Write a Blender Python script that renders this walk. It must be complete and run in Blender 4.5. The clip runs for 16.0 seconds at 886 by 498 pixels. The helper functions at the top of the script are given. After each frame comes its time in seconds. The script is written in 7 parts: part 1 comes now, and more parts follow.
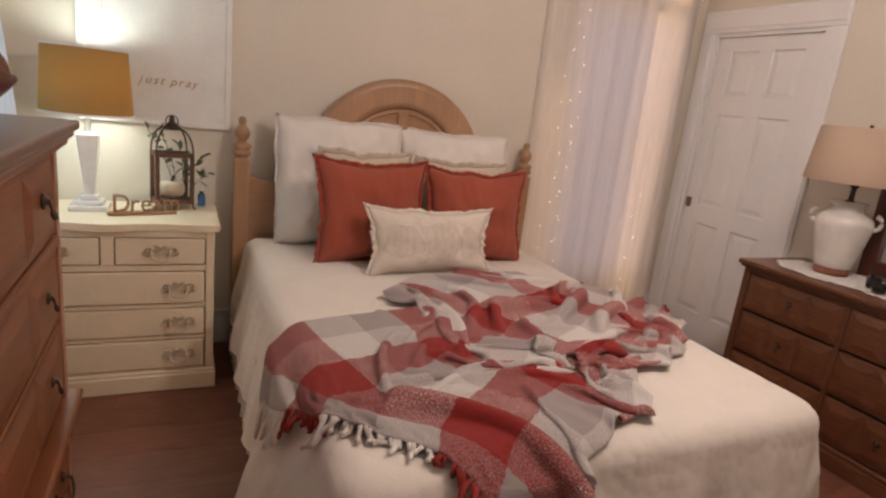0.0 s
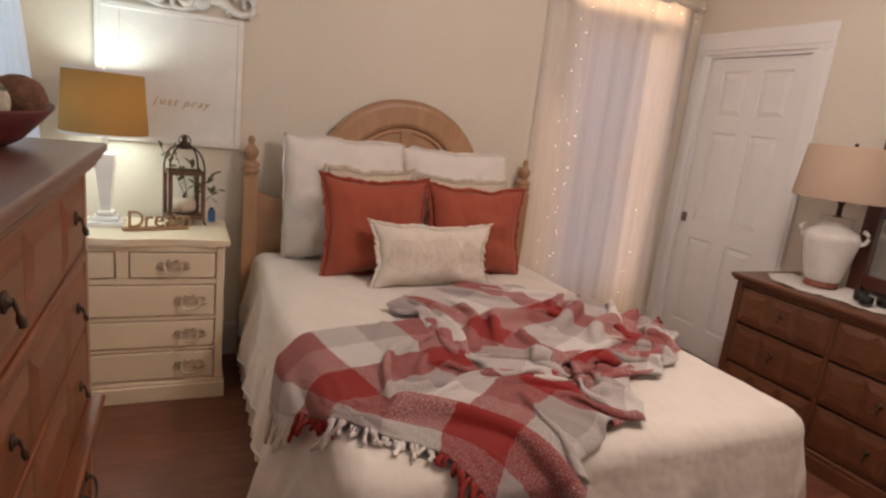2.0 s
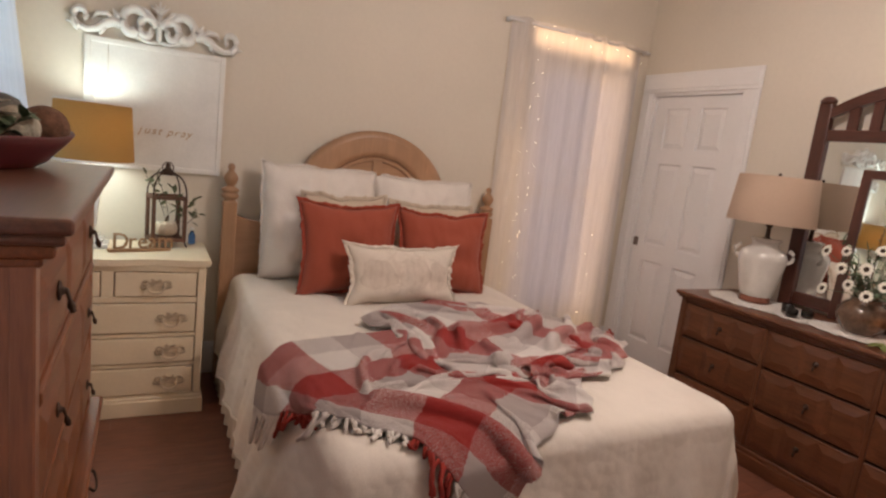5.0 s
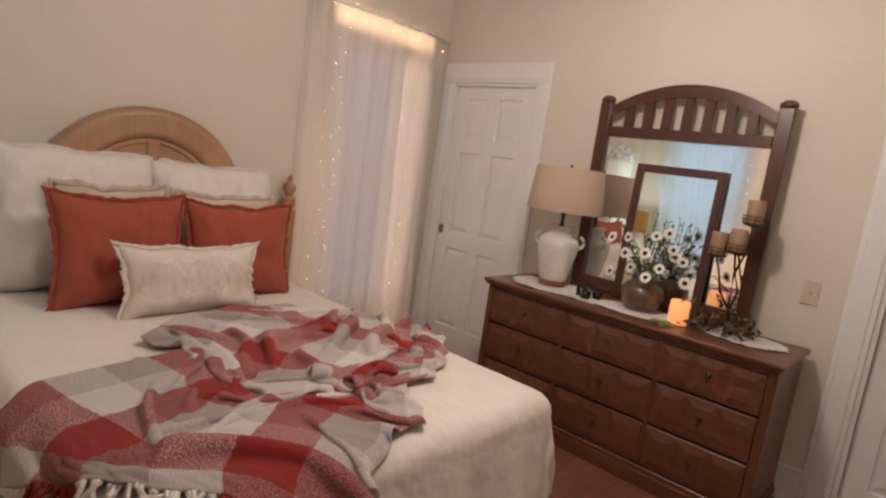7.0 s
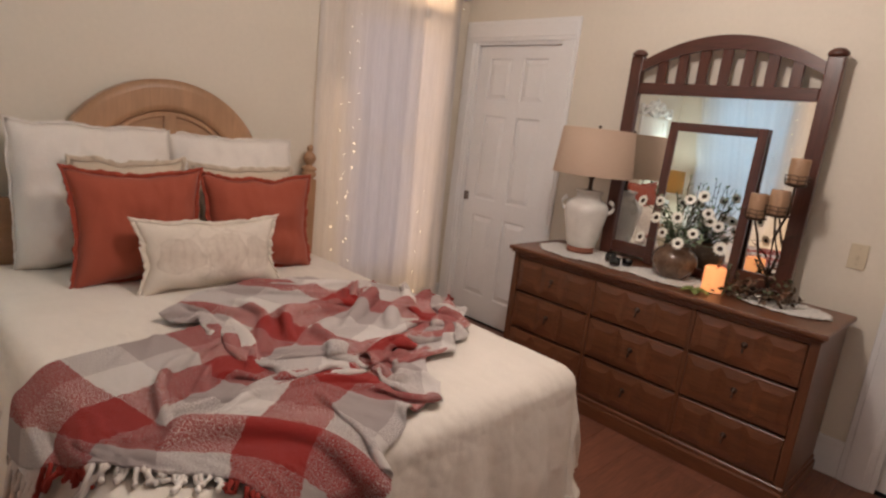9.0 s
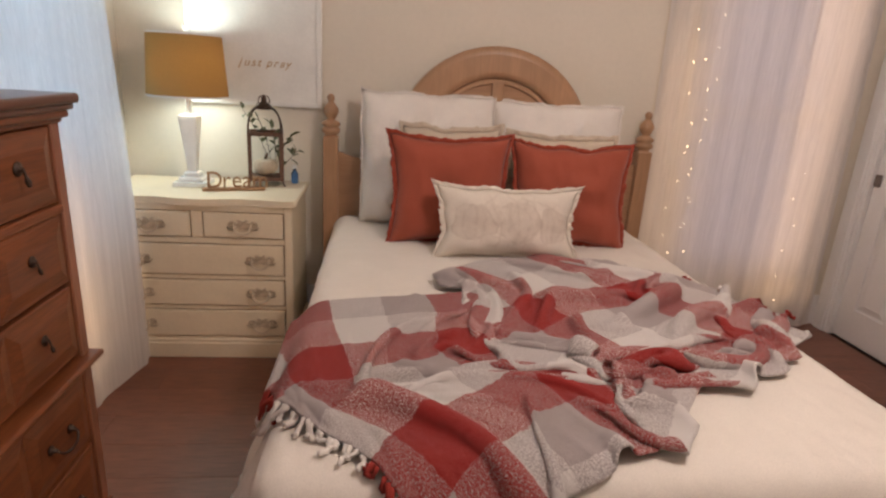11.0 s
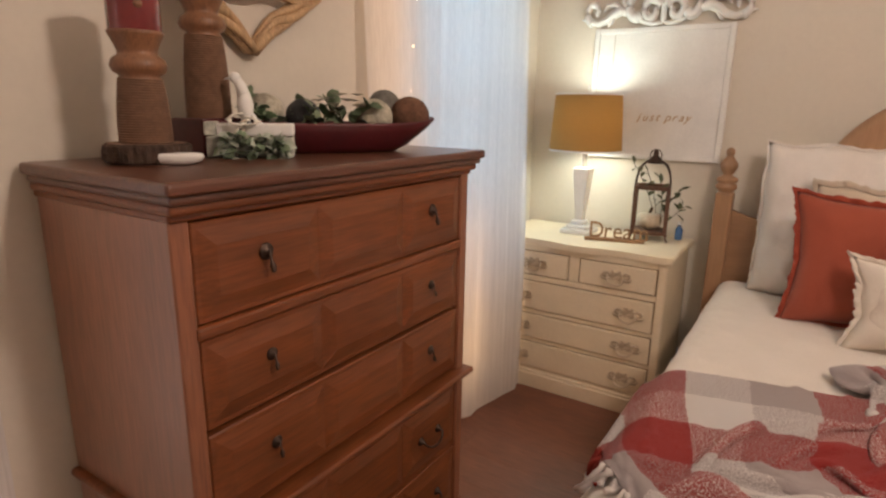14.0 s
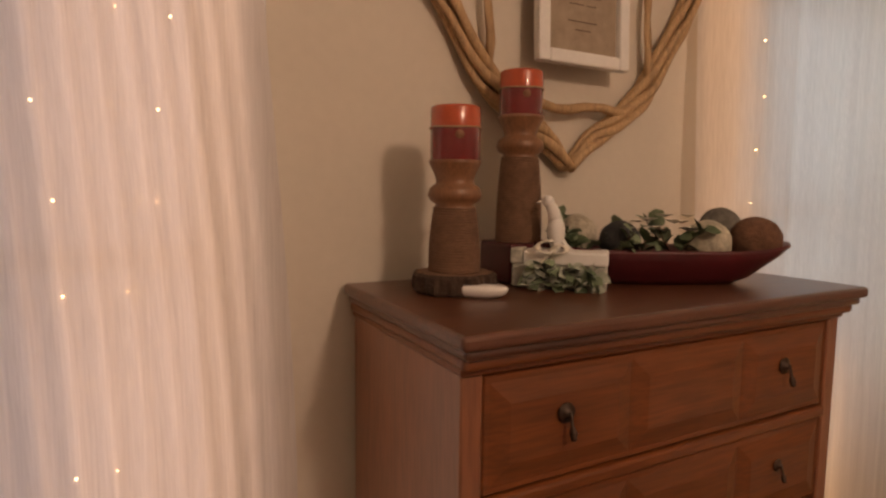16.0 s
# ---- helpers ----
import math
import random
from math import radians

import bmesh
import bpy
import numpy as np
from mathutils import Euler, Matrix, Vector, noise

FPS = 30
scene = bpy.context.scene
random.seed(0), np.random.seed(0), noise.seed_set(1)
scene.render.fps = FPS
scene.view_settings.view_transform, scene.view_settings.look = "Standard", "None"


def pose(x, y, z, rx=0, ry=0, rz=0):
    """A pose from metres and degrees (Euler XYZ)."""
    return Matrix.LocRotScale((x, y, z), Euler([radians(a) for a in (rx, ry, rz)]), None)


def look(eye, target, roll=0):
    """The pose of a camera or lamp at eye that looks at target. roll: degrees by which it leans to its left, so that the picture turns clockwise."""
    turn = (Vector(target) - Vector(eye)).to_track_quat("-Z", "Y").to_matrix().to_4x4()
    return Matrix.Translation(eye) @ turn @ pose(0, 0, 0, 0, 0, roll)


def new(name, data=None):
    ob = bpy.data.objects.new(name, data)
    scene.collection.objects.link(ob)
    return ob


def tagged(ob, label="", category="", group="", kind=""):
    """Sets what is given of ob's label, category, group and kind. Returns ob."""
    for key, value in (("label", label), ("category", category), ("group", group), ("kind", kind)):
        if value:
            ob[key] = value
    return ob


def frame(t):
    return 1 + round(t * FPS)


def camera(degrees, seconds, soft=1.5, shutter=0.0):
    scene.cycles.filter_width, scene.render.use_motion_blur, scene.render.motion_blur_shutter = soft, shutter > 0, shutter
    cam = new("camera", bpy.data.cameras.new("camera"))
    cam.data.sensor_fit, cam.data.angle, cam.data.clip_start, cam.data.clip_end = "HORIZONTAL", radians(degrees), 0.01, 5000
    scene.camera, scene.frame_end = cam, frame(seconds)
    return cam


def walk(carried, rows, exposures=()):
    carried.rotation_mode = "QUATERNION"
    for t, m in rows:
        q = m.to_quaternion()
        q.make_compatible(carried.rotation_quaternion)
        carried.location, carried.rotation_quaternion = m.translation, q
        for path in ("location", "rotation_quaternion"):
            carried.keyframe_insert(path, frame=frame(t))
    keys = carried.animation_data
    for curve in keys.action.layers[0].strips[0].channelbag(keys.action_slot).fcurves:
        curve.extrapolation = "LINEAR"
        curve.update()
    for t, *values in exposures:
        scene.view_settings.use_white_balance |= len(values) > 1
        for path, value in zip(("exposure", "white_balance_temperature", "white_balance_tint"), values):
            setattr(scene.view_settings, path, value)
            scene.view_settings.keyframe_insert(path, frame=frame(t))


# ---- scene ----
cam = camera(75.2, 16.0, 2.4)
PATH = [
    (0, (0.001, 0.023, 1.396), (0.826, 1.779, 0.909), 6.7),
    (0.5, (0.003, 0.011, 1.401), (0.831, 1.766, 0.92), 6.6),
    (1, (-0.005, 0.016, 1.4), (0.826, 1.774, 0.932), 6.6),
    (1.5, (-0.021, 0.007, 1.4), (0.813, 1.769, 0.953), 6.6),
    (2, (-0.038, -0.065, 1.418), (0.781, 1.706, 0.979), 6.6),
    (2.5, (-0.077, -0.166, 1.405), (0.722, 1.618, 0.984), 6.6),
    (3, (-0.135, -0.214, 1.403), (0.667, 1.572, 0.997), 6.8),
    (5.3, (-0.139, -0.264, 1.407), (0.84, 1.454, 1.103), 7.1),
    (5.5, (-0.145, -0.247, 1.406), (0.888, 1.439, 1.106), 7.2),
    (6, (-0.127, -0.215, 1.408), (1.068, 1.361, 1.108), 7.4),
    (6.5, (-0.08, -0.103, 1.423), (1.27, 1.342, 1.126), 7.9),
    (7, (-0.072, -0.036, 1.417), (1.403, 1.283, 1.132), 8.2),
    (7.5, (-0.072, -0.009, 1.411), (1.483, 1.219, 1.14), 8.5),
    (8, (-0.066, -0.016, 1.422), (1.5, 1.194, 1.133), 8.3),
    (8.2, (-0.07, -0.015, 1.436), (1.485, 1.205, 1.132), 8.0),
    (10.5, (0.424, -0.027, 1.391), (1.012, 1.788, 0.791), 4.3),
    (11, (0.527, 0.093, 1.369), (0.745, 1.991, 0.776), 3.6),
    (11.5, (0.64, 0.151, 1.382), (0.519, 2.06, 0.797), 3.2),
    (12, (0.713, 0.159, 1.385), (0.303, 2.029, 0.807), 2.6),
    (12.5, (0.702, 0.152, 1.383), (0.082, 1.966, 0.815), 1.7),
    (13, (0.678, 0.151, 1.381), (-0.089, 1.914, 0.831), 1.2),
    (13.5, (0.649, 0.146, 1.38), (-0.252, 1.853, 0.854), 1.1),
    (14, (0.605, 0.131, 1.383), (-0.445, 1.764, 0.903), 1.0),
    (14.5, (0.545, 0.093, 1.414), (-0.685, 1.62, 1.021), 0.8),
    (15, (0.47, 0.069, 1.435), (-0.947, 1.445, 1.121), 0.5),
    (15.5, (0.425, 0.141, 1.458), (-1.184, 1.303, 1.215), 0.4),
    (16, (0.425, 0.258, 1.452), (-1.332, 1.195, 1.26), 0.6),
]
walk(cam, [(t, look(eye, target, roll)) for t, eye, target, roll in PATH],
     [(0.0, 0.06, 6150, 9), (5.8, 0.03, 6150, 8), (7.2, 0.0, 6050, 5), (8.2, 0.0, 5950, 3), (10.4, 0.16, 6050, 8), (12.5, 0.08, 6050, 8), (13.2, 0.13, 6150, 10), (14.0, 0.2, 6550, 9), (14.6, 0.12, 6800, 8), (15.0, -0.05, 6850, 6), (15.5, -0.26, 7850, 14), (16.0, -0.42, 8700, 20)])

# ---- world and lights ----
world = bpy.data.worlds.new("dusk")
scene.world = world
world.use_nodes = True
_sky = world.node_tree.nodes.new("ShaderNodeTexSky")
_sky.sky_type, _sky.sun_disc = "NISHITA", False
_sky.sun_elevation, _sky.sun_rotation = radians(4), radians(200)
world.node_tree.links.new(_sky.outputs[0], world.node_tree.nodes["Background"].inputs[0])
world.node_tree.nodes["Background"].inputs[1].default_value = 0.05


def lamp(name, kind, m, power, colour, size=0.1, size_y=None):
    data = bpy.data.lights.new(name, kind)
    data.energy, data.color = power, colour
    if kind == "AREA":
        data.size = size
        if size_y:
            data.shape, data.size_y = "RECTANGLE", size_y
    else:
        data.shadow_soft_size = size
    ob = new(name, data)
    ob.matrix_world = m
    return ob


WARM = (1.0, 0.60, 0.32)
# ceiling light above the bed, the bulb in the bedside lamp
lamp("ceiling_bulb", "POINT", pose(1.5, 0.95, 2.38), 57, (1.0, 0.80, 0.69), 0.11)
lamp("bedside_bulb", "POINT", pose(-0.37, 2.93, 1.33), 10, (0.84, 0.95, 0.87), 0.12)
# dusk sky in the three window openings; the near lamp is widened out of view as cool fill
lamp("window_sky_back", "AREA", pose(2.61, 3.26, 1.25, -90, 0, 0), 1.15, (1.0, 0.82, 0.92), 0.8, 1.7)
lamp("window_sky_left", "AREA", pose(-0.86, 2.3, 1.55, 0, -90, 0), 5.0, (0.56, 0.82, 1.0), 1.1, 0.85)
lamp("window_sky_fill_near", "AREA", pose(-0.86, -0.24, 1.3, 0, -90, 0), 4.2, (0.86, 0.86, 1.0), 1.7, 1.2)
# area lamps that stand in for the soft glow of the fairy lights strung behind the curtains
lamp("fairy_glow", "AREA", pose(2.55, 3.142, 1.15, -90, 0, 0), 2.2, WARM, 1.1, 2.0)
lamp("fairy_glow", "AREA", pose(2.86, 3.14, 1.15, -90, 0, 0), 1.1, WARM, 0.25, 2.0)
lamp("fairy_glow", "AREA", pose(2.13, 3.14, 0.95, -90, 0, 0), 0.6, WARM, 0.12, 1.3)
lamp("fairy_glow", "AREA", pose(2.82, 3.14, 0.50, -90, 0, 0), 0.4, WARM, 0.12, 0.7)
lamp("fairy_glow", "AREA", pose(2.58, 3.142, 2.26, -90, 0, 0), 1.0, WARM, 0.85, 0.14)
# added low warm fill, much wider than the single string hanging here
lamp("fairy_glow", "AREA", pose(-0.742, 1.98, 0.5, 0, -90, 0), 2.8, WARM, 0.9, 0.6)
lamp("fairy_glow", "AREA", pose(-0.742, 1.80, 1.45, 0, -90, 0), 1.2, WARM, 1.8, 0.2)
lamp("fairy_glow", "AREA", pose(-0.742, 0.28, 1.3, 0, -90, 0), 2.3, (1.0, 0.66, 0.46), 2.0, 0.32)


# ---- materials ----
def nodes_of(name):
    m = bpy.data.materials.new(name)
    m.use_nodes = True
    t = m.node_tree
    return m, t, t.nodes["Principled BSDF"]


def ramp(t, fac, stops):
    r = t.nodes.new("ShaderNodeValToRGB")
    while len(r.color_ramp.elements) < len(stops):
        r.color_ramp.elements.new(0.5)
    for e, (p, c) in zip(r.color_ramp.elements, stops):
        e.position, e.color = p, (*c, 1) if len(c) == 3 else c
    t.links.new(fac, r.inputs[0])
    return r.outputs[0]


def coords(t, scale=(1, 1, 1), uv=False):
    c = t.nodes.new("ShaderNodeTexCoord")
    mp = t.nodes.new("ShaderNodeMapping")
    mp.inputs["Scale"].default_value = scale
    t.links.new(c.outputs["UV" if uv else "Object"], mp.inputs[0])
    return mp.outputs[0]


def noise_tex(t, vec, scale, detail=4, rough=0.55, distortion=0.0):
    n = t.nodes.new("ShaderNodeTexNoise")
    n.inputs["Scale"].default_value, n.inputs["Detail"].default_value = scale, detail
    n.inputs["Roughness"].default_value, n.inputs["Distortion"].default_value = rough, distortion
    t.links.new(vec, n.inputs["Vector"])
    return n.outputs[0]


def bump(t, bsdf, height, strength=0.3, distance=0.002, after=None):
    b = t.nodes.new("ShaderNodeBump")
    b.inputs["Strength"].default_value, b.inputs["Distance"].default_value = strength, distance
    t.links.new(height, b.inputs["Height"])
    if after:
        t.links.new(after, b.inputs["Normal"])
    t.links.new(b.outputs[0], bsdf.inputs["Normal"])
    return b.outputs[0]


def mul(t, a, b, fac=1.0):
    m = t.nodes.new("ShaderNodeMix")
    m.data_type, m.blend_type = "RGBA", "MULTIPLY"
    m.inputs[0].default_value = fac
    t.links.new(a, m.inputs[6])
    t.links.new(b, m.inputs[7])
    return m.outputs[2]


def shade(c, k):
    return tuple(min(1, v * k) for v in c)


def plain(name, colour, rough=0.6, vary=0.08, scale=3.0, grain=60.0, relief=0.2, depth=0.001, metal=0.0, sheen=0.0, coat=0.0):
    """Paint, plaster, cloth, ceramic: broad stains, fine grain and fine relief."""
    m, t, b = nodes_of(name)
    v = coords(t)
    broad = ramp(t, noise_tex(t, v, scale, 5), [(0.3, shade(colour, 1 - vary)), (0.7, shade(colour, 1 + vary))])
    fine = ramp(t, noise_tex(t, v, grain, 3), [(0.3, (1 - vary,) * 3), (0.7, (1, 1, 1))])
    t.links.new(mul(t, broad, fine), b.inputs["Base Color"])
    b.inputs["Roughness"].default_value, b.inputs["Metallic"].default_value = rough, metal
    b.inputs["Sheen Weight"].default_value, b.inputs["Coat Weight"].default_value = sheen, coat
    bump(t, b, noise_tex(t, v, grain * 2, 4), relief, depth)
    return m


def wood(name, colour, axis="x", rough=0.4, dark=0.6, coat=0.1, vary=True, fine=1.0, pore=0.70):
    """Stained timber with grain along one axis."""
    m, t, b = nodes_of(name)
    long, cross = 1.6 * fine, 22.0 * fine
    v = coords(t, {"x": (long, cross, cross), "y": (cross, long, cross), "z": (cross, cross, long)}[axis])
    big = noise_tex(t, v, 1.0, 5, 0.6, 1.2)
    col = ramp(t, big, [(0.25, shade(colour, dark)), (0.5, colour), (0.8, shade(colour, 1.25))])
    pores = ramp(t, noise_tex(t, v, 7.0, 3), [(0.35, (pore + 0.02, pore, pore - 0.02)), (0.6, (1, 1, 1))])
    wear = ramp(t, noise_tex(t, coords(t), 3.0, 4), [(0.3, (0.85, 0.84, 0.82)), (0.7, (1.08, 1.08, 1.08))])
    col = mul(t, mul(t, col, pores), wear)
    if vary:
        info = t.nodes.new("ShaderNodeObjectInfo")
        tone = ramp(t, info.outputs["Random"], [(0.0, (0.88, 0.87, 0.86)), (1.0, (1.08, 1.07, 1.06))])
        col = mul(t, col, tone)
    t.links.new(col, b.inputs["Base Color"])
    b.inputs["Roughness"].default_value, b.inputs["Coat Weight"].default_value = rough, coat
    b.inputs["Coat Roughness"].default_value = 0.3
    bump(t, b, noise_tex(t, v, 6.0, 3), 0.25, 0.001)
    return m


def fabric(name, colour, vary=0.07, weave=420.0, crease=9.0, relief=0.35, sheen=0.15):
    m, t, b = nodes_of(name)
    v = coords(t)
    broad = ramp(t, noise_tex(t, v, 5.0, 5), [(0.3, shade(colour, 1 - vary)), (0.7, shade(colour, 1 + vary))])
    thread = ramp(t, noise_tex(t, v, weave, 2), [(0.3, (0.86, 0.86, 0.86)), (0.7, (1, 1, 1))])
    t.links.new(mul(t, broad, thread), b.inputs["Base Color"])
    b.inputs["Roughness"].default_value, b.inputs["Sheen Weight"].default_value = 0.92, sheen
    first = bump(t, b, noise_tex(t, v, crease, 5, 0.6, 0.6), relief, 0.012)
    bump(t, b, noise_tex(t, v, weave, 2), 0.3, 0.001, first)
    return m


def quilted(name, colour):
    """Washed cotton stitched into small puffed shapes."""
    m, t, b = nodes_of(name)
    v = coords(t)
    broad = ramp(t, noise_tex(t, v, 4.0, 5), [(0.3, shade(colour, 0.95)), (0.7, shade(colour, 1.04))])
    thread = ramp(t, noise_tex(t, v, 320.0, 2), [(0.3, (0.88, 0.88, 0.88)), (0.7, (1, 1, 1))])
    t.links.new(mul(t, broad, thread), b.inputs["Base Color"])
    b.inputs["Roughness"].default_value, b.inputs["Sheen Weight"].default_value = 0.9, 0.15
    cell = t.nodes.new("ShaderNodeTexVoronoi")
    cell.feature = "SMOOTH_F1"
    cell.inputs["Scale"].default_value, cell.inputs["Smoothness"].default_value = 27.0, 0.3
    t.links.new(coords(t, (1.0, 0.55, 1.0)), cell.inputs["Vector"])
    first = bump(t, b, cell.outputs["Distance"], 0.14, -0.02)
    second = bump(t, b, noise_tex(t, v, 11.0, 5, 0.6, 0.8), 0.08, 0.012, first)
    bump(t, b, noise_tex(t, v, 320.0, 2), 0.3, 0.001, second)
    return m


def sheer(name, colour, clear=0.04):
    """A sheer curtain: part see-through, part glowing with the light behind it."""
    m, t, b = nodes_of(name)
    out = t.nodes["Material Output"]
    v = coords(t, (260, 260, 6))
    weave = ramp(t, noise_tex(t, v, 1.0, 3), [(0.3, shade(colour, 0.88)), (0.7, colour)])
    # upright streaks paint the dimmer light through layered folds into the colour
    fold_shade = ramp(t, noise_tex(t, coords(t, (26, 0.35, 1), True), 1.0, 3, 0.65), [(0.36, (0.92, 0.92, 0.922)), (0.62, (1, 1, 1))])
    col = mul(t, weave, fold_shade)
    tr, di, ad = (t.nodes.new("ShaderNodeBsdf" + k) for k in ("Translucent", "Diffuse", "Transparent"))
    mix, veil = t.nodes.new("ShaderNodeMixShader"), t.nodes.new("ShaderNodeMixShader")
    mix.inputs[0].default_value, veil.inputs[0].default_value = 0.5, clear
    for n in (tr, di):
        t.links.new(col, n.inputs["Color"])
    t.links.new(di.outputs[0], mix.inputs[1])
    t.links.new(tr.outputs[0], mix.inputs[2])
    t.links.new(mix.outputs[0], veil.inputs[1])
    t.links.new(ad.outputs[0], veil.inputs[2])
    t.links.new(veil.outputs[0], out.inputs["Surface"])
    return m


def glow(name, colour, strength):
    m, t, b = nodes_of(name)
    b.inputs["Base Color"].default_value = (*colour, 1)
    b.inputs["Emission Color"].default_value, b.inputs["Emission Strength"].default_value = (*colour, 1), strength
    return m


def mirror_mat():
    m, t, b = nodes_of("mirror_glass")
    b.inputs["Base Color"].default_value = (0.86, 0.88, 0.87, 1)
    b.inputs["Metallic"].default_value, b.inputs["Roughness"].default_value = 1.0, 0.015
    return m


def glass_mat(name, colour=(0.95, 0.97, 0.97), rough=0.02):
    m, t, b = nodes_of(name)
    b.inputs["Base Color"].default_value, b.inputs["Roughness"].default_value = (*colour, 1), rough
    b.inputs["Transmission Weight"].default_value = 1.0
    return m


def shade_cloth(name, colour, through_part=0.45):
    m, t, b = nodes_of(name)
    out = t.nodes["Material Output"]
    v = coords(t, (300, 300, 300))
    col = ramp(t, noise_tex(t, v, 1.0, 2), [(0.3, shade(colour, 0.85)), (0.7, colour)])
    tr, mix = t.nodes.new("ShaderNodeBsdfTranslucent"), t.nodes.new("ShaderNodeMixShader")
    mix.inputs[0].default_value = through_part
    b.inputs["Roughness"].default_value = 0.9
    t.links.new(col, b.inputs["Base Color"])
    t.links.new(col, tr.inputs["Color"])
    t.links.new(b.outputs[0], mix.inputs[1])
    t.links.new(tr.outputs[0], mix.inputs[2])
    t.links.new(mix.outputs[0], out.inputs["Surface"])
    return m


def plaid(name):
    """Fluffy check of rust red, warm grey and cream bands, by the cloth's own coordinates."""
    m, t, b = nodes_of(name)
    RED, GREY, CREAM = (0.37, 0.016, 0.012), (0.50, 0.425, 0.41), (0.86, 0.80, 0.76)
    uv = coords(t, (1, 1, 1), True)
    wob = noise_tex(t, uv, 60.0, 2)
    sep = t.nodes.new("ShaderNodeSeparateXYZ")
    t.links.new(uv, sep.inputs[0])
    cols, reds = [], []
    for axis, turns, off in ((0, -1, 0.97), (1, 1, 0.783)):
        a = t.nodes.new("ShaderNodeMath")
        a.operation = "MULTIPLY_ADD"
        a.inputs[1].default_value, a.inputs[2].default_value = turns / 0.465, off
        t.links.new(sep.outputs[axis], a.inputs[0])
        j = t.nodes.new("ShaderNodeMath")
        j.operation = "MULTIPLY_ADD"
        j.inputs[1].default_value = 0.03
        t.links.new(wob, j.inputs[0])
        t.links.new(a.outputs[0], j.inputs[2])
        f = t.nodes.new("ShaderNodeMath")
        f.operation = "FRACT"
        t.links.new(j.outputs[0], f.inputs[0])
        r = t.nodes.new("ShaderNodeValToRGB")
        r.color_ramp.interpolation = "CONSTANT"
        r.color_ramp.elements.new(0.5)
        for e, (p, c) in zip(r.color_ramp.elements, ((0.0, RED), (0.34, CREAM), (0.67, GREY))):
            e.position, e.color = p, (*c, 1)
        t.links.new(f.outputs[0], r.inputs[0])
        cols.append(r.outputs[0])
        k = t.nodes.new("ShaderNodeMath")
        k.operation = "LESS_THAN"
        k.inputs[1].default_value = 0.34
        t.links.new(f.outputs[0], k.inputs[0])
        reds.append(k.outputs[0])
    lean, lift = t.nodes.new("ShaderNodeMath"), t.nodes.new("ShaderNodeMath")
    lean.operation, lift.operation = "SUBTRACT", "MULTIPLY_ADD"
    t.links.new(reds[1], lean.inputs[0])
    t.links.new(reds[0], lean.inputs[1])
    t.links.new(lean.outputs[0], lift.inputs[0])
    lift.inputs[1].default_value = 0.04
    t.links.new(noise_tex(t, uv, 240.0, 4, 0.8), lift.inputs[2])
    speck = ramp(t, lift.outputs[0], [(0.45, (0.03, 0.03, 0.03)), (0.55, (0.97, 0.97, 0.97))])
    mix = t.nodes.new("ShaderNodeMix")
    mix.data_type = "RGBA"
    t.links.new(speck, mix.inputs[0])
    t.links.new(cols[0], mix.inputs[6])
    t.links.new(cols[1], mix.inputs[7])
    t.links.new(mix.outputs[2], b.inputs["Base Color"])
    b.inputs["Roughness"].default_value, b.inputs["Sheen Weight"].default_value = 0.95, 0.08
    bump(t, b, noise_tex(t, uv, 110.0, 5, 0.8), 1.0, 0.013)
    return m


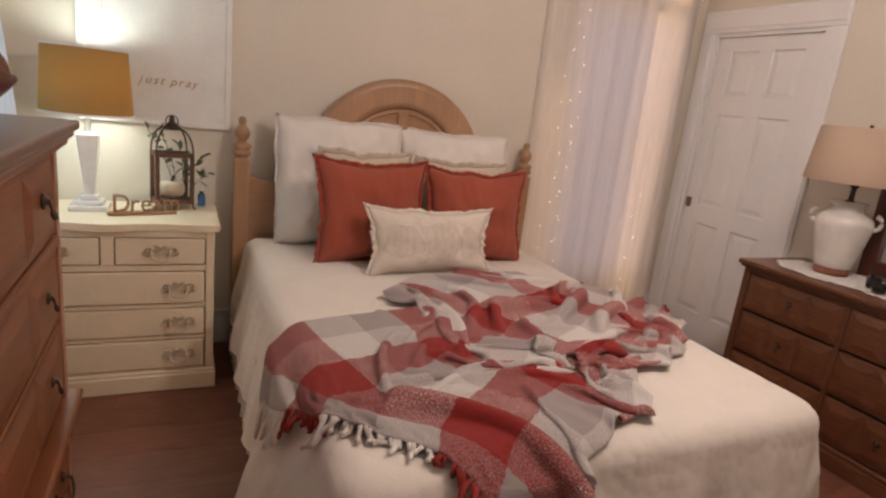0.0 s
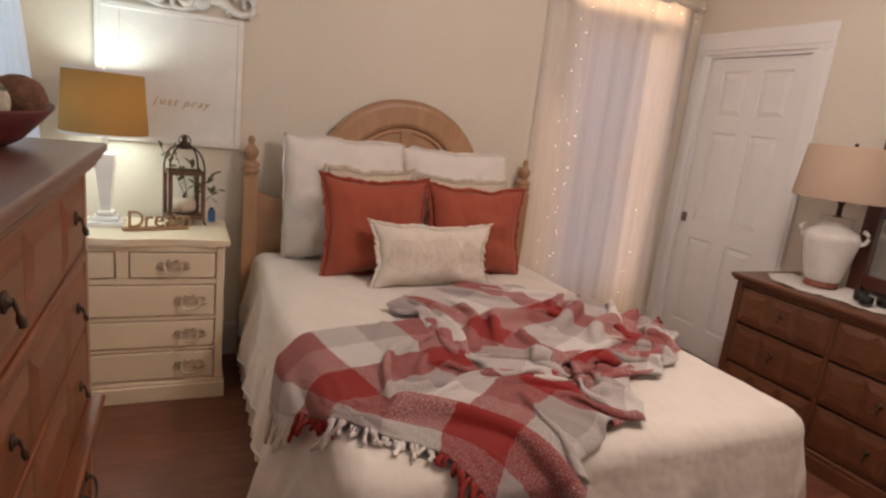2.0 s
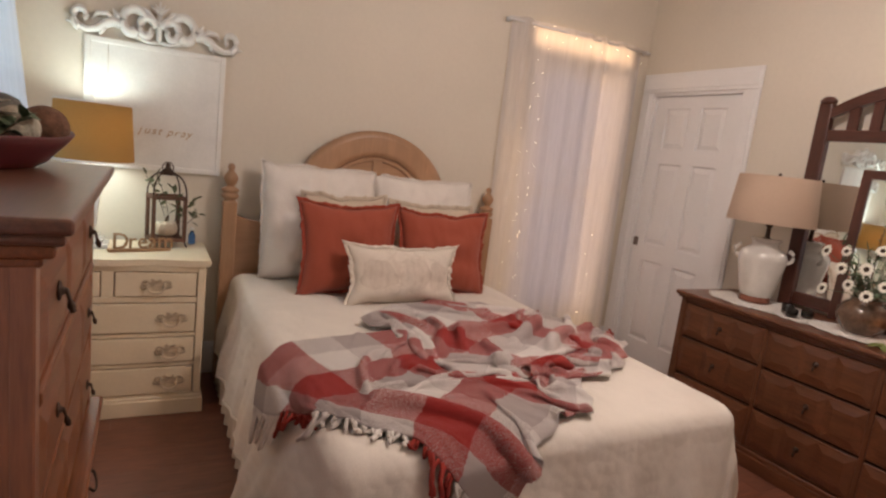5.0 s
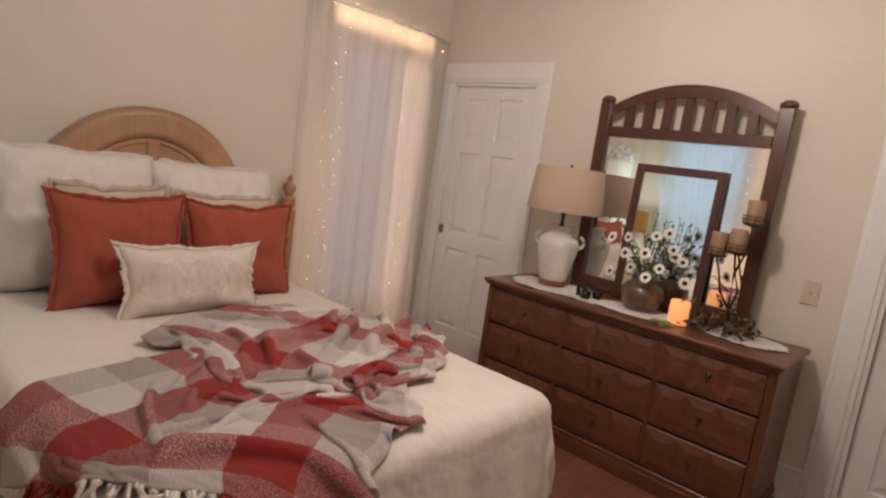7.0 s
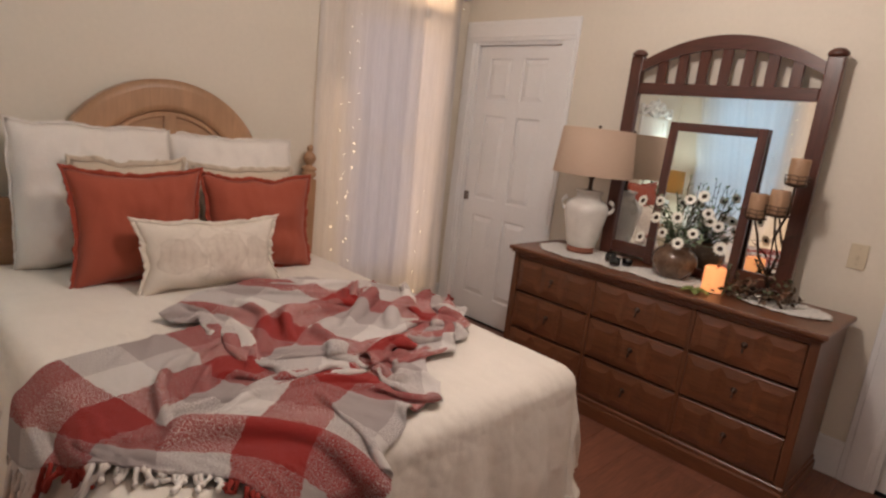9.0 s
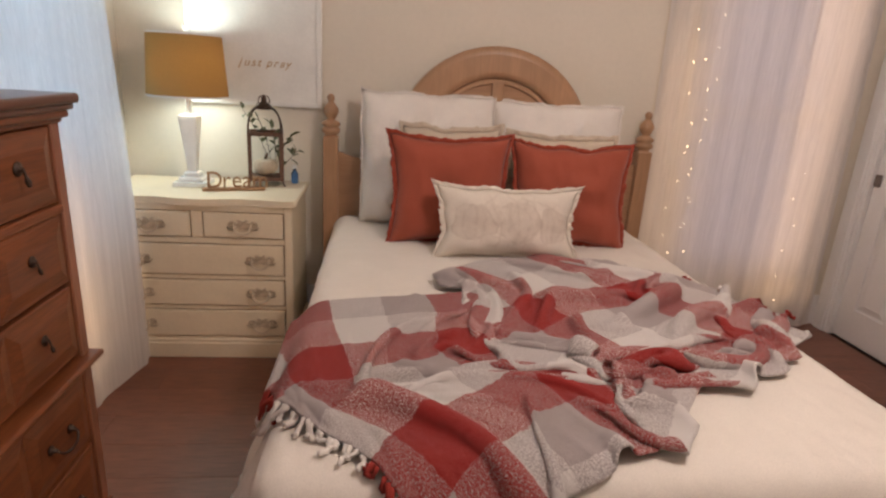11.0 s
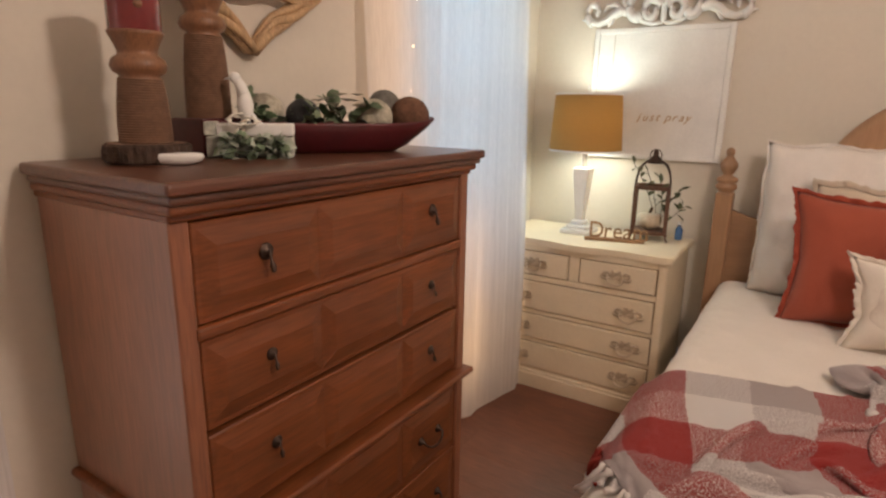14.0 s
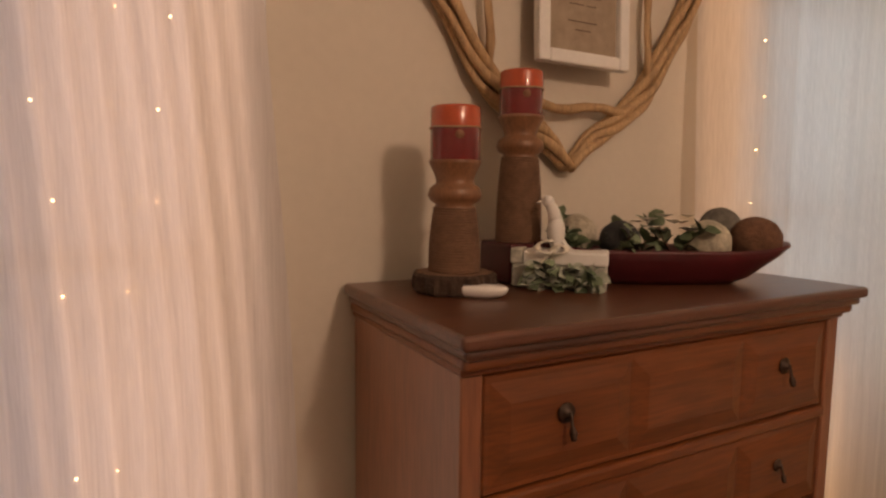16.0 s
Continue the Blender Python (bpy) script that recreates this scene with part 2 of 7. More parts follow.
def printed_linen(name, colour, ink):
    """Linen with a faded line drawing of rounded fruit across the middle."""
    m, t, b = nodes_of(name)
    v = coords(t)
    warp = t.nodes.new("ShaderNodeMix")
    warp.data_type, warp.blend_type = "RGBA", "LINEAR_LIGHT"
    warp.inputs[0].default_value = 0.05
    n = t.nodes.new("ShaderNodeTexNoise")
    n.inputs["Scale"].default_value = 9.0
    t.links.new(v, n.inputs["Vector"])
    t.links.new(v, warp.inputs[6])
    t.links.new(n.outputs["Color"], warp.inputs[7])
    cell = t.nodes.new("ShaderNodeTexVoronoi")
    cell.feature = "DISTANCE_TO_EDGE"
    cell.inputs["Scale"].default_value = 15.0
    t.links.new(warp.outputs[2], cell.inputs["Vector"])
    def calc(op, p, q=0.0, r=None):
        n = t.nodes.new("ShaderNodeMath")
        n.operation = op
        for k, val in enumerate((p, q) if r is None else (p, q, r)):
            if isinstance(val, (int, float)):
                n.inputs[k].default_value = val
            else:
                t.links.new(val, n.inputs[k])
        return n.outputs[0]

    sep = t.nodes.new("ShaderNodeSeparateXYZ")
    t.links.new(warp.outputs[2], sep.inputs[0])
    ink_all = 0.0
    for cx, cz, rx, rz in ((-0.15, 0.145, 0.082, 0.075), (0.03, 0.150, 0.088, 0.085), (0.185, 0.145, 0.068, 0.072)):
        nx = calc("DIVIDE", calc("SUBTRACT", sep.outputs[0], cx), rx)
        nz = calc("DIVIDE", calc("SUBTRACT", sep.outputs[2], cz), rz)
        zz = calc("MULTIPLY", nz, nz)
        d = calc("ADD", calc("MULTIPLY", nx, nx), zz)
        body = calc("LESS_THAN", d, 1.0)
        girth = calc("SQRT", calc("MAXIMUM", calc("SUBTRACT", 1.05, zz), 0.05))
        rib = calc("ABSOLUTE", calc("SINE", calc("MULTIPLY", calc("DIVIDE", nx, girth), 6.5)))
        groove = calc("MULTIPLY_ADD", calc("POWER", calc("SUBTRACT", 1.0, rib), 2.0), 0.20, 0.34)
        rim = calc("MULTIPLY", calc("GREATER_THAN", d, 0.80), 0.05)
        ink_all = calc("MAXIMUM", ink_all, calc("MULTIPLY", body, calc("ADD", groove, rim)))
    line = ramp(t, cell.outputs["Distance"], [(0.02, (0.6, 0.6, 0.6)), (0.12, (0.08, 0.08, 0.08))])
    mp = t.nodes.new("ShaderNodeMapping")
    mp.inputs["Location"].default_value, mp.inputs["Scale"].default_value = (0, 0, -1.15), (3.6, 0, 7.5)
    t.links.new(v, mp.inputs[0])
    ln = t.nodes.new("ShaderNodeVectorMath")
    ln.operation = "LENGTH"
    t.links.new(mp.outputs[0], ln.inputs[0])
    area = ramp(t, ln.outputs["Value"], [(0.75, (1, 1, 1)), (1.0, (0, 0, 0))])
    fade = ramp(t, noise_tex(t, v, 26.0, 4), [(0.30, (0.35, 0.35, 0.35)), (0.62, (1, 1, 1))])
    leaves = mul(t, line, area)
    both = calc("MAXIMUM", ink_all, calc("MULTIPLY", leaves, 0.6))
    mask = mul(t, both, fade)
    mix = t.nodes.new("ShaderNodeMix")
    mix.data_type = "RGBA"
    t.links.new(mask, mix.inputs[0])
    mix.inputs[6].default_value, mix.inputs[7].default_value = (*colour, 1), (*ink, 1)
    thread = ramp(t, noise_tex(t, v, 420.0, 2), [(0.3, (0.86, 0.86, 0.86)), (0.7, (1, 1, 1))])
    t.links.new(mul(t, mix.outputs[2], thread), b.inputs["Base Color"])
    b.inputs["Roughness"].default_value = 0.92
    first = bump(t, b, noise_tex(t, v, 12.0, 5, 0.6, 0.6), 0.35, 0.012)
    bump(t, b, noise_tex(t, v, 420.0, 2), 0.3, 0.001, first)
    return m


M = {
    "wall": plain("cream_wall_paint", (0.70, 0.64, 0.545), 0.75, 0.035, 1.2, 40, 0.25, 0.0015),
    "ceiling": plain("white_ceiling_paint", (0.78, 0.76, 0.72), 0.85, 0.03, 1.5, 50, 0.3),
    "trim": plain("white_gloss_trim", (0.80, 0.79, 0.785), 0.35, 0.03, 2.5, 45, 0.08),
    "floor": wood("dark_floorboard", (0.215, 0.085, 0.052), "x", 0.42, 0.75, 0.1),
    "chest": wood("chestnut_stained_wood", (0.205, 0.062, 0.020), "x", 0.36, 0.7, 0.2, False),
    # chest sides and stiles paler than the drawer fronts, top darker
    "chest_v": wood("paler_chestnut_wood_upright", (0.30, 0.115, 0.058), "z", 0.42, 0.7, 0.9, False),
    "chest_top": wood("dark_chestnut_top", (0.125, 0.045, 0.024), "x", 0.40, 0.7, 0.5, False),
    "dresser": wood("walnut_stained_wood", (0.155, 0.056, 0.024), "x", 0.36, 0.65, 0.2, False),
    "dresser_v": wood("walnut_stained_wood_upright", (0.14, 0.052, 0.023), "z", 0.36, 0.65, 0.2, False),
    "cherry": wood("dark_cherry_wood", (0.085, 0.026, 0.016), "z", 0.3, 0.65, 0.3, False),
    "cherry_h": wood("dark_cherry_wood_level", (0.085, 0.026, 0.016), "x", 0.3, 0.65, 0.3, False),
    "pine": wood("honey_pine", (0.40, 0.232, 0.130), "z", 0.42, 0.92, 0.12, False, 1.0, 0.9),
    "pine_h": wood("honey_pine_level", (0.40, 0.232, 0.130), "x", 0.42, 0.92, 0.12, False, 1.0, 0.9),
    "cream": plain("cream_furniture_paint", (0.76, 0.66, 0.49), 0.45, 0.05, 5, 70, 0.15),
    "cream_old": plain("tarnished_cream_metal", (0.62, 0.51, 0.37), 0.45, 0.3, 40, 120, 0.3, metal=0.2),
    "pull_pale": plain("rubbed_cream_metal", (0.68, 0.57, 0.42), 0.35, 0.15, 25, 120, 0.3, metal=0.25),
    "gap_brown": plain("brown_gap_panel", (0.36, 0.25, 0.15), 0.8, 0.5, 9, 60, 0.3),
    "iron": plain("dark_antique_iron", (0.075, 0.048, 0.036), 0.45, 0.2, 20, 120, 0.3, metal=0.7),
    "gap": plain("dark_gap", (0.02, 0.012, 0.008), 0.9),
    "cover": quilted("ivory_quilted_cotton", (0.77, 0.705, 0.63)),
    "skirt": fabric("ivory_bed_skirt", (0.66, 0.59, 0.51), 0.05, 350, 14, 0.3),
    "linen": fabric("pale_linen", (0.80, 0.745, 0.69), 0.06, 380, 16, 0.45),
    "rust": fabric("rust_linen", (0.35, 0.076, 0.040), 0.06, 420, 10, 0.25),
    "rust_dark": fabric("rust_fringe", (0.33, 0.052, 0.024), 0.12, 300, 30, 0.5),
    "beige": fabric("beige_cotton", (0.60, 0.50, 0.39), 0.07, 350, 15, 0.35),
    "lumbar": printed_linen("cream_printed_linen", (0.75, 0.675, 0.585), (0.44, 0.34, 0.27)),
    "plaid": plaid("plaid_throw"),
    "sheer": sheer("white_sheer_voile", (0.86, 0.83, 0.81)),
    "mirror": mirror_mat(),
    "glass": glass_mat("clear_glass"),
    "fairy": glow("fairy_bulb", (1.0, 0.60, 0.30), 11.0),
    "fairy_dim": glow("dim_fairy_bulb", (1.0, 0.66, 0.40), 6.0),
    "dusk": glow("dusk_sky_backdrop", (0.42, 0.48, 0.75), 0.35),
}


# ---- building helpers ----
def box(bm, x0, x1, y0, y1, z0, z1, bevel=0.0, segs=1):
    """A box, its edges rounded by bevel."""
    t = bmesh.new()
    bmesh.ops.create_cube(t, size=1)
    for v in t.verts:
        v.co = ((x0 + x1) / 2 + v.co.x * (x1 - x0), (y0 + y1) / 2 + v.co.y * (y1 - y0), (z0 + z1) / 2 + v.co.z * (z1 - z0))
    if bevel:
        bmesh.ops.bevel(t, geom=t.edges[:], offset=bevel, segments=segs, profile=0.5, affect="EDGES")
    join(bm, t)
    return bm


def join(bm, t, m=None):
    """Copy the bmesh t into bm, moved by m, and free t."""
    if m is not None:
        bmesh.ops.transform(t, matrix=m, verts=t.verts)
    made = [bm.verts.new(v.co) for v in t.verts]
    for i, v in enumerate(t.verts):
        v.index = i
    for f in t.faces:
        g = bm.faces.new([made[v.index] for v in f.verts])
        g.smooth = f.smooth
    t.free()


def lathe(bm, profile, segs=24, at=(0, 0, 0), smooth=True, squash=1.0):
    """Turn a profile of (radius, height) about the upright axis through at."""
    rings = []
    for r, z in profile:
        if r < 1e-5:
            rings.append([bm.verts.new((at[0], at[1], at[2] + z))])
        else:
            rings.append([bm.verts.new((at[0] + r * math.cos(a), at[1] + squash * r * math.sin(a), at[2] + z)) for a in (2 * math.pi * i / segs for i in range(segs))])
    for a, b in zip(rings, rings[1:]):
        for i in range(segs):
            j = (i + 1) % segs
            if len(a) == 1 and len(b) == 1:
                continue
            if len(a) == 1:
                f = bm.faces.new((a[0], b[j], b[i]))
            elif len(b) == 1:
                f = bm.faces.new((a[i], a[j], b[0]))
            else:
                f = bm.faces.new((a[i], a[j], b[j], b[i]))
            f.smooth = smooth
    return bm


def tube(bm, pts, r, segs=8, closed=False, flat=1.0):
    """A round rod along points; r is one radius or one for each point."""
    pts = [Vector(p) for p in pts]
    n = len(pts)
    rad = r if isinstance(r, (list, tuple)) else [r] * n
    rings, up = [], Vector((0, 0, 1))
    for i, p in enumerate(pts):
        d = (pts[(i + 1) % n] - pts[i - 1]) if closed else (pts[min(i + 1, n - 1)] - pts[max(i - 1, 0)])
        d.normalize()
        side = d.cross(up)
        if side.length < 0.05:
            side = d.cross(Vector((0, 1, 0)))
        side.normalize()
        nor = side.cross(d).normalized()
        rings.append([bm.verts.new(p + rad[i] * (side * math.cos(a) + flat * nor * math.sin(a))) for a in (2 * math.pi * k / segs for k in range(segs))])
    for i in range(n if closed else n - 1):
        a, b = rings[i], rings[(i + 1) % n]
        for k in range(segs):
            f = bm.faces.new((a[k], a[(k + 1) % segs], b[(k + 1) % segs], b[k]))
            f.smooth = True
    if not closed:
        bm.faces.new(rings[0][::-1])
        bm.faces.new(rings[-1])
    return bm


def ball(bm, at, r, u=14, v=9, squash=(1, 1, 1)):
    t = bmesh.new()
    bmesh.ops.create_uvsphere(t, u_segments=u, v_segments=v, radius=r)
    for f in t.faces:
        f.smooth = True
    join(bm, t, Matrix.Translation(at) @ Matrix.Diagonal((*squash, 1)))
    return bm


def raised(bm, x0, x1, z0, z1, y, lift, slope):
    """A raised field on a front that faces -y: a sloped border and a flat middle."""
    lo = [bm.verts.new(p) for p in ((x0, y, z0), (x1, y, z0), (x1, y, z1), (x0, y, z1))]
    hi = [bm.verts.new(p) for p in ((x0 + slope, y - lift, z0 + slope), (x1 - slope, y - lift, z0 + slope), (x1 - slope, y - lift, z1 - slope), (x0 + slope, y - lift, z1 - slope))]
    for i in range(4):
        j = (i + 1) % 4
        bm.faces.new((lo[i], lo[j], hi[j], hi[i]))
    bm.faces.new(hi)
    return bm


def sheet(bm, fn, nu, nv, size=(1, 1), closed=False):
    """A grid of nu x nv faces, fn(u, v) -> place; UVs in metres by size."""
    uv = bm.loops.layers.uv.verify()
    vs = [[bm.verts.new(fn(i / nu, j / nv)) for i in range(nu + 1)] for j in range(nv + 1)]
    for j in range(nv):
        for i in range(nu):
            f = bm.faces.new((vs[j][i], vs[j][i + 1], vs[j + 1][i + 1], vs[j + 1][i]))
            f.smooth = True
            for loop, (a, b) in zip(f.loops, ((i, j), (i + 1, j), (i + 1, j + 1), (i, j + 1))):
                loop[uv].uv = (a / nu * size[0], b / nv * size[1])
    return bm


def prism(bm, outline, y0, y1):
    """A flat shape in x and z, given thickness from y0 to y1."""
    a = [bm.verts.new((x, y0, z)) for x, z in outline]
    b = [bm.verts.new((x, y1, z)) for x, z in outline]
    n = len(outline)
    bm.faces.new(a)
    bm.faces.new(b[::-1])
    for i in range(n):
        j = (i + 1) % n
        bm.faces.new((a[j], a[i], b[i], b[j]))
    return bm


def mesh_of(name, bm, material, fix=True):
    if fix:
        bmesh.ops.recalc_face_normals(bm, faces=bm.faces)
    me = bpy.data.meshes.new(name)
    bm.to_mesh(me)
    bm.free()
    me.materials.append(material)
    return me


def part(name, bm, material, parent, label="", m=None, fix=True):
    ob = new(name, mesh_of(name, bm, material, fix))
    ob.parent = parent
    if m is not None:
        ob.matrix_basis = m
    return tagged(ob, label)


def thing(name, m, label, category, group="", kind=""):
    ob = new(name)
    ob.empty_display_size = 0.05
    ob.matrix_world = m
    return tagged(ob, label, category, group, kind)


def solid(name, bm, material, label, category, group="", kind="", m=None, fix=True):
    ob = new(name, mesh_of(name, bm, material, fix))
    if m is not None:
        ob.matrix_world = m
    return tagged(ob, label, category, group, kind)


def thicken(ob, depth, offset=0.0):
    s = ob.modifiers.new("thickness", "SOLIDIFY")
    s.thickness, s.offset = depth, offset
    return ob


def B():
    return bmesh.new()


def lerp(a, b, f):
    return a + (b - a) * f


def smooth01(f):
    f = max(0.0, min(1.0, f))
    return f * f * (3 - 2 * f)


# ---- the room ----
XL, XR, YB, YF, ZC = -0.75, 3.22, 3.15, -1.35, 2.85
T = 0.12


def wall(name, run, holes, m, label):
    """A wall along local x of length run, 0.12 thick behind its face at y = 0 (front is -y), with holes (x0, x1, z0, z1)."""
    bm = B()
    xs = sorted({0.0, run, *(h[0] for h in holes), *(h[1] for h in holes)})
    for a, b in zip(xs, xs[1:]):
        hole = [h for h in holes if h[0] <= a and h[1] >= b]
        zs = [(0.0, ZC)] if not hole else [(0.0, hole[0][2]), (hole[0][3], ZC)]
        for z0, z1 in zs:
            if z1 - z0 > 0.001:
                box(bm, a, b, 0, T, z0, z1)
    bmesh.ops.remove_doubles(bm, verts=bm.verts, dist=0.0001)
    return solid(name, bm, M["wall"], label, "wall", kind="structure", m=m)


WIN_BACK = (2.18 - XL, 3.04 - XL, 0.35, 2.12)
wall("wall_back", XR - XL, [WIN_BACK], pose(XL, YB, 0), "cream painted plaster wall behind the bed")
# right wall: local x runs from the back corner to the front
D1 = (YB - 3.022, YB - 2.262, 0.0, 2.04)
D2 = (YB - 0.20, YB + 0.56, 0.0, 2.04)
wall("wall_right", YB - YF, [D1, D2], pose(XR, YB, 0, 0, 0, -90), "cream painted plaster wall with two white doors")
WIN_L = (1.9 - YF, 2.75 - YF, 0.6, 2.2)
# near opening stretched into the unseen part of the wall to let in fill light
WIN_N = (-0.90 - YF, 0.42 - YF, 0.45, 2.2)
wall("wall_left", YB - YF, [WIN_L, WIN_N], pose(XL, YF, 0, 0, 0, 90), "cream painted plaster wall with two curtained windows")
# unseen front wall, added close behind the viewpoint to bounce light back
wall("wall_front", XR - XL, [], pose(XR, YF, 0, 0, 0, 180), "plain cream wall out of view, closing the room and bouncing light")
solid("ceiling", box(B(), XL - T, XR + T, YF - T, YB + T, ZC, ZC + 0.1), M["ceiling"], "flat white painted ceiling", "ceiling", kind="structure")
floor = solid("floor", box(B(), XL - T, XR + T, YF - T, YB + T, -0.12, -0.014), M["gap"], "dark reddish-brown wooden plank floor", "floor", kind="structure")


def skirting(name, x0, x1, m):
    bm = B()
    box(bm, x0, x1, -0.014, 0, 0, 0.17, 0.003)
    box(bm, x0, x1, -0.020, 0, 0.155, 0.19, 0.006, 2)
    solid(name, bm, M["trim"], "white painted skirting board along the wall", "baseboard", kind="structure", m=m)


skirting("baseboard", 0.0, XR - XL, pose(XL, YB, 0))
skirting("baseboard", D1[1] + 0.11, D2[0] - 0.13, pose(XR, YB, 0, 0, 0, -90))
skirting("baseboard", 0.0, YB - YF, pose(XL, YF, 0, 0, 0, 90))


def casing(parent_name, x0, x1, z0, z1, w, m, label, sill=False):
    """White moulded boards round an opening."""
    g = thing(parent_name, m, label, "door frame" if not sill else "window", kind="structure")
    for a, b in ((x0 - w, x0), (x1, x1 + w)):
        bm = box(B(), a, b, -0.018, 0.0, z0, z1 + 0.0, 0.004)
        c = (a + b) / 2
        box(bm, c - w * 0.32, c + w * 0.32, -0.024, -0.012, z0, z1, 0.004)
        part("casing_board", bm, M["trim"], g)
    bm = box(B(), x0 - w, x1 + w, -0.020, 0.0, z1 + 0.001, z1 + w * 1.35, 0.004)
    box(bm, x0 - w * 0.9, x1 + w * 0.9, -0.026, -0.012, z1 + w * 0.25, z1 + w * 1.1, 0.004)
    part("head_casing", bm, M["trim"], g)
    for a, b in ((x0 - 0.001, x0 + 0.02), (x1 - 0.02, x1 + 0.001)):
        part("jamb", box(B(), a, b, -0.004, T, z0, z1), M["trim"], g)
    part("head_jamb", box(B(), x0 + 0.02, x1 - 0.02, -0.003, T, z1 - 0.02, z1 + 0.001), M["trim"], g)
    if sill:
        part("window_sill", box(B(), x0 - w, x1 + w, -0.05, 0.03, z0 - 0.03, z0, 0.006, 2), M["trim"], g)
    return g


def panel_door(name, x0, x1, m, label, knob_left, back):
    """A six-panel moulded door leaf standing back from the wall face."""
    g = thing(name, m, label, "door", kind="structure")
    a, b, z1 = x0 + 0.022, x1 - 0.022, 2.018
    y = back
    st, mid = 0.105, 0.10
    c = (a + b) / 2
    rows = ((0.20, 0.80), (0.93, 1.53), (1.64, 1.93))
    bm = box(B(), a, b, y + 0.012, y + 0.035, 0.006, z1)
    for p, q in ((a, a + st), (b - st, b), (c - mid / 2, c + mid / 2)):
        box(bm, p, q, y, y + 0.014, 0.006, z1, 0.003)
    for p, q in ((0.006, rows[0][0]), (rows[0][1], rows[1][0]), (rows[1][1], rows[2][0]), (rows[2][1], z1)):
        box(bm, a, b, y + 0.0006, y + 0.013, p, q, 0.003)
    leaf = part("door_leaf", bm, M["trim"], g)
    for p, q in ((a + st, c - mid / 2), (c + mid / 2, b - st)):
        for r0, r1 in rows:
            part("door_panel", raised(B(), p + 0.012, q - 0.012, r0 + 0.012, r1 - 0.012, y + 0.012, 0.010, 0.03), M["trim"], g)
    return g, a, b, y


casing("door_frame_1", D1[0], D1[1], 0, 2.04, 0.105, pose(XR, YB, 0, 0, 0, -90), "white moulded casing round the white door")
d, a, b, y = panel_door("door_1", D1[0], D1[1], pose(XR, YB, 0, 0, 0, -90), "closed white six-panel door with a small dark latch plate", True, 0.02)
part("latch_plate", box(B(), a + 0.004, a + 0.046, y - 0.010, y, 0.90, 0.965, 0.003), plain("brushed_latch_metal", (0.22, 0.18, 0.16), 0.45, 0.1, metal=0.6), d, "dark metal latch plate")
casing("door_frame_2", D2[0], D2[1], 0, 2.04, 0.13, pose(XR, YB, 0, 0, 0, -90), "white moulded casing round the second door")
d, a, b, y = panel_door("door_2", D2[0], D2[1], pose(XR, YB, 0, 0, 0, -90), "closed white six-panel door with a round brass knob", True, 0.03)
bm = B()
lathe(bm, [(0, 0), (0.03, 0), (0.03, 0.006), (0.012, 0.010), (0.011, 0.03), (0.024, 0.038), (0.029, 0.052), (0.022, 0.064), (0, 0.068)], 20)
bmesh.ops.transform(bm, matrix=pose(a + 0.06, y, 0.93, 90), verts=bm.verts)
part("door_knob", bm, plain("satin_nickel", (0.42, 0.38, 0.33), 0.25, 0.05, metal=1.0), d, "satin metal round knob")


def window(name, x0, x1, z0, z1, m, label):
    g = casing(name, x0, x1, z0, z1, 0.07, m, label, True)
    for p in ((x0 + 0.02, x0 + 0.06), (x1 - 0.06, x1 - 0.02)):
        part("window_frame", box(B(), p[0], p[1], 0.03, 0.07, z0, z1 - 0.02, 0.004), M["trim"], g)
    zm = (z0 + z1) / 2
    for z in (z0 + 0.02, zm, z1 - 0.045):
        part("window_rail", box(B(), x0 + 0.06, x1 - 0.06, 0.031, 0.069, z - 0.02, z + 0.02, 0.004), M["trim"], g)
    for p, q in ((z0 + 0.04, zm - 0.02), (zm + 0.02, z1 - 0.065)):
        o = part("pane", box(B(), x0 + 0.06, x1 - 0.06, 0.048, 0.052, p, q), M["glass"], g)
        o.visible_shadow = False
    return g


window("window_1", *WIN_BACK, pose(XL, YB, 0), "white sash window behind a sheer curtain")
window("window_2", *WIN_L, pose(XL, YF, 0, 0, 0, 90), "white sash window behind a sheer curtain")
window("window_3", *WIN_N, pose(XL, YF, 0, 0, 0, 90), "white sash window behind a sheer curtain")
for x0, x1, z0, z1, m in ((*WIN_BACK, pose(XL, YB + 0.6, 0)), (*WIN_L, pose(XL - 0.6, YF, 0, 0, 0, 90)), (*WIN_N, pose(XL - 0.6, YF, 0, 0, 0, 90))):
    solid("backdrop", box(B(), x0 - 0.8, x1 + 0.8, 0, 0.02, -0.4, 3.2), M["dusk"], "dim blue dusk sky outside the window", "sky", kind="structure", m=m)


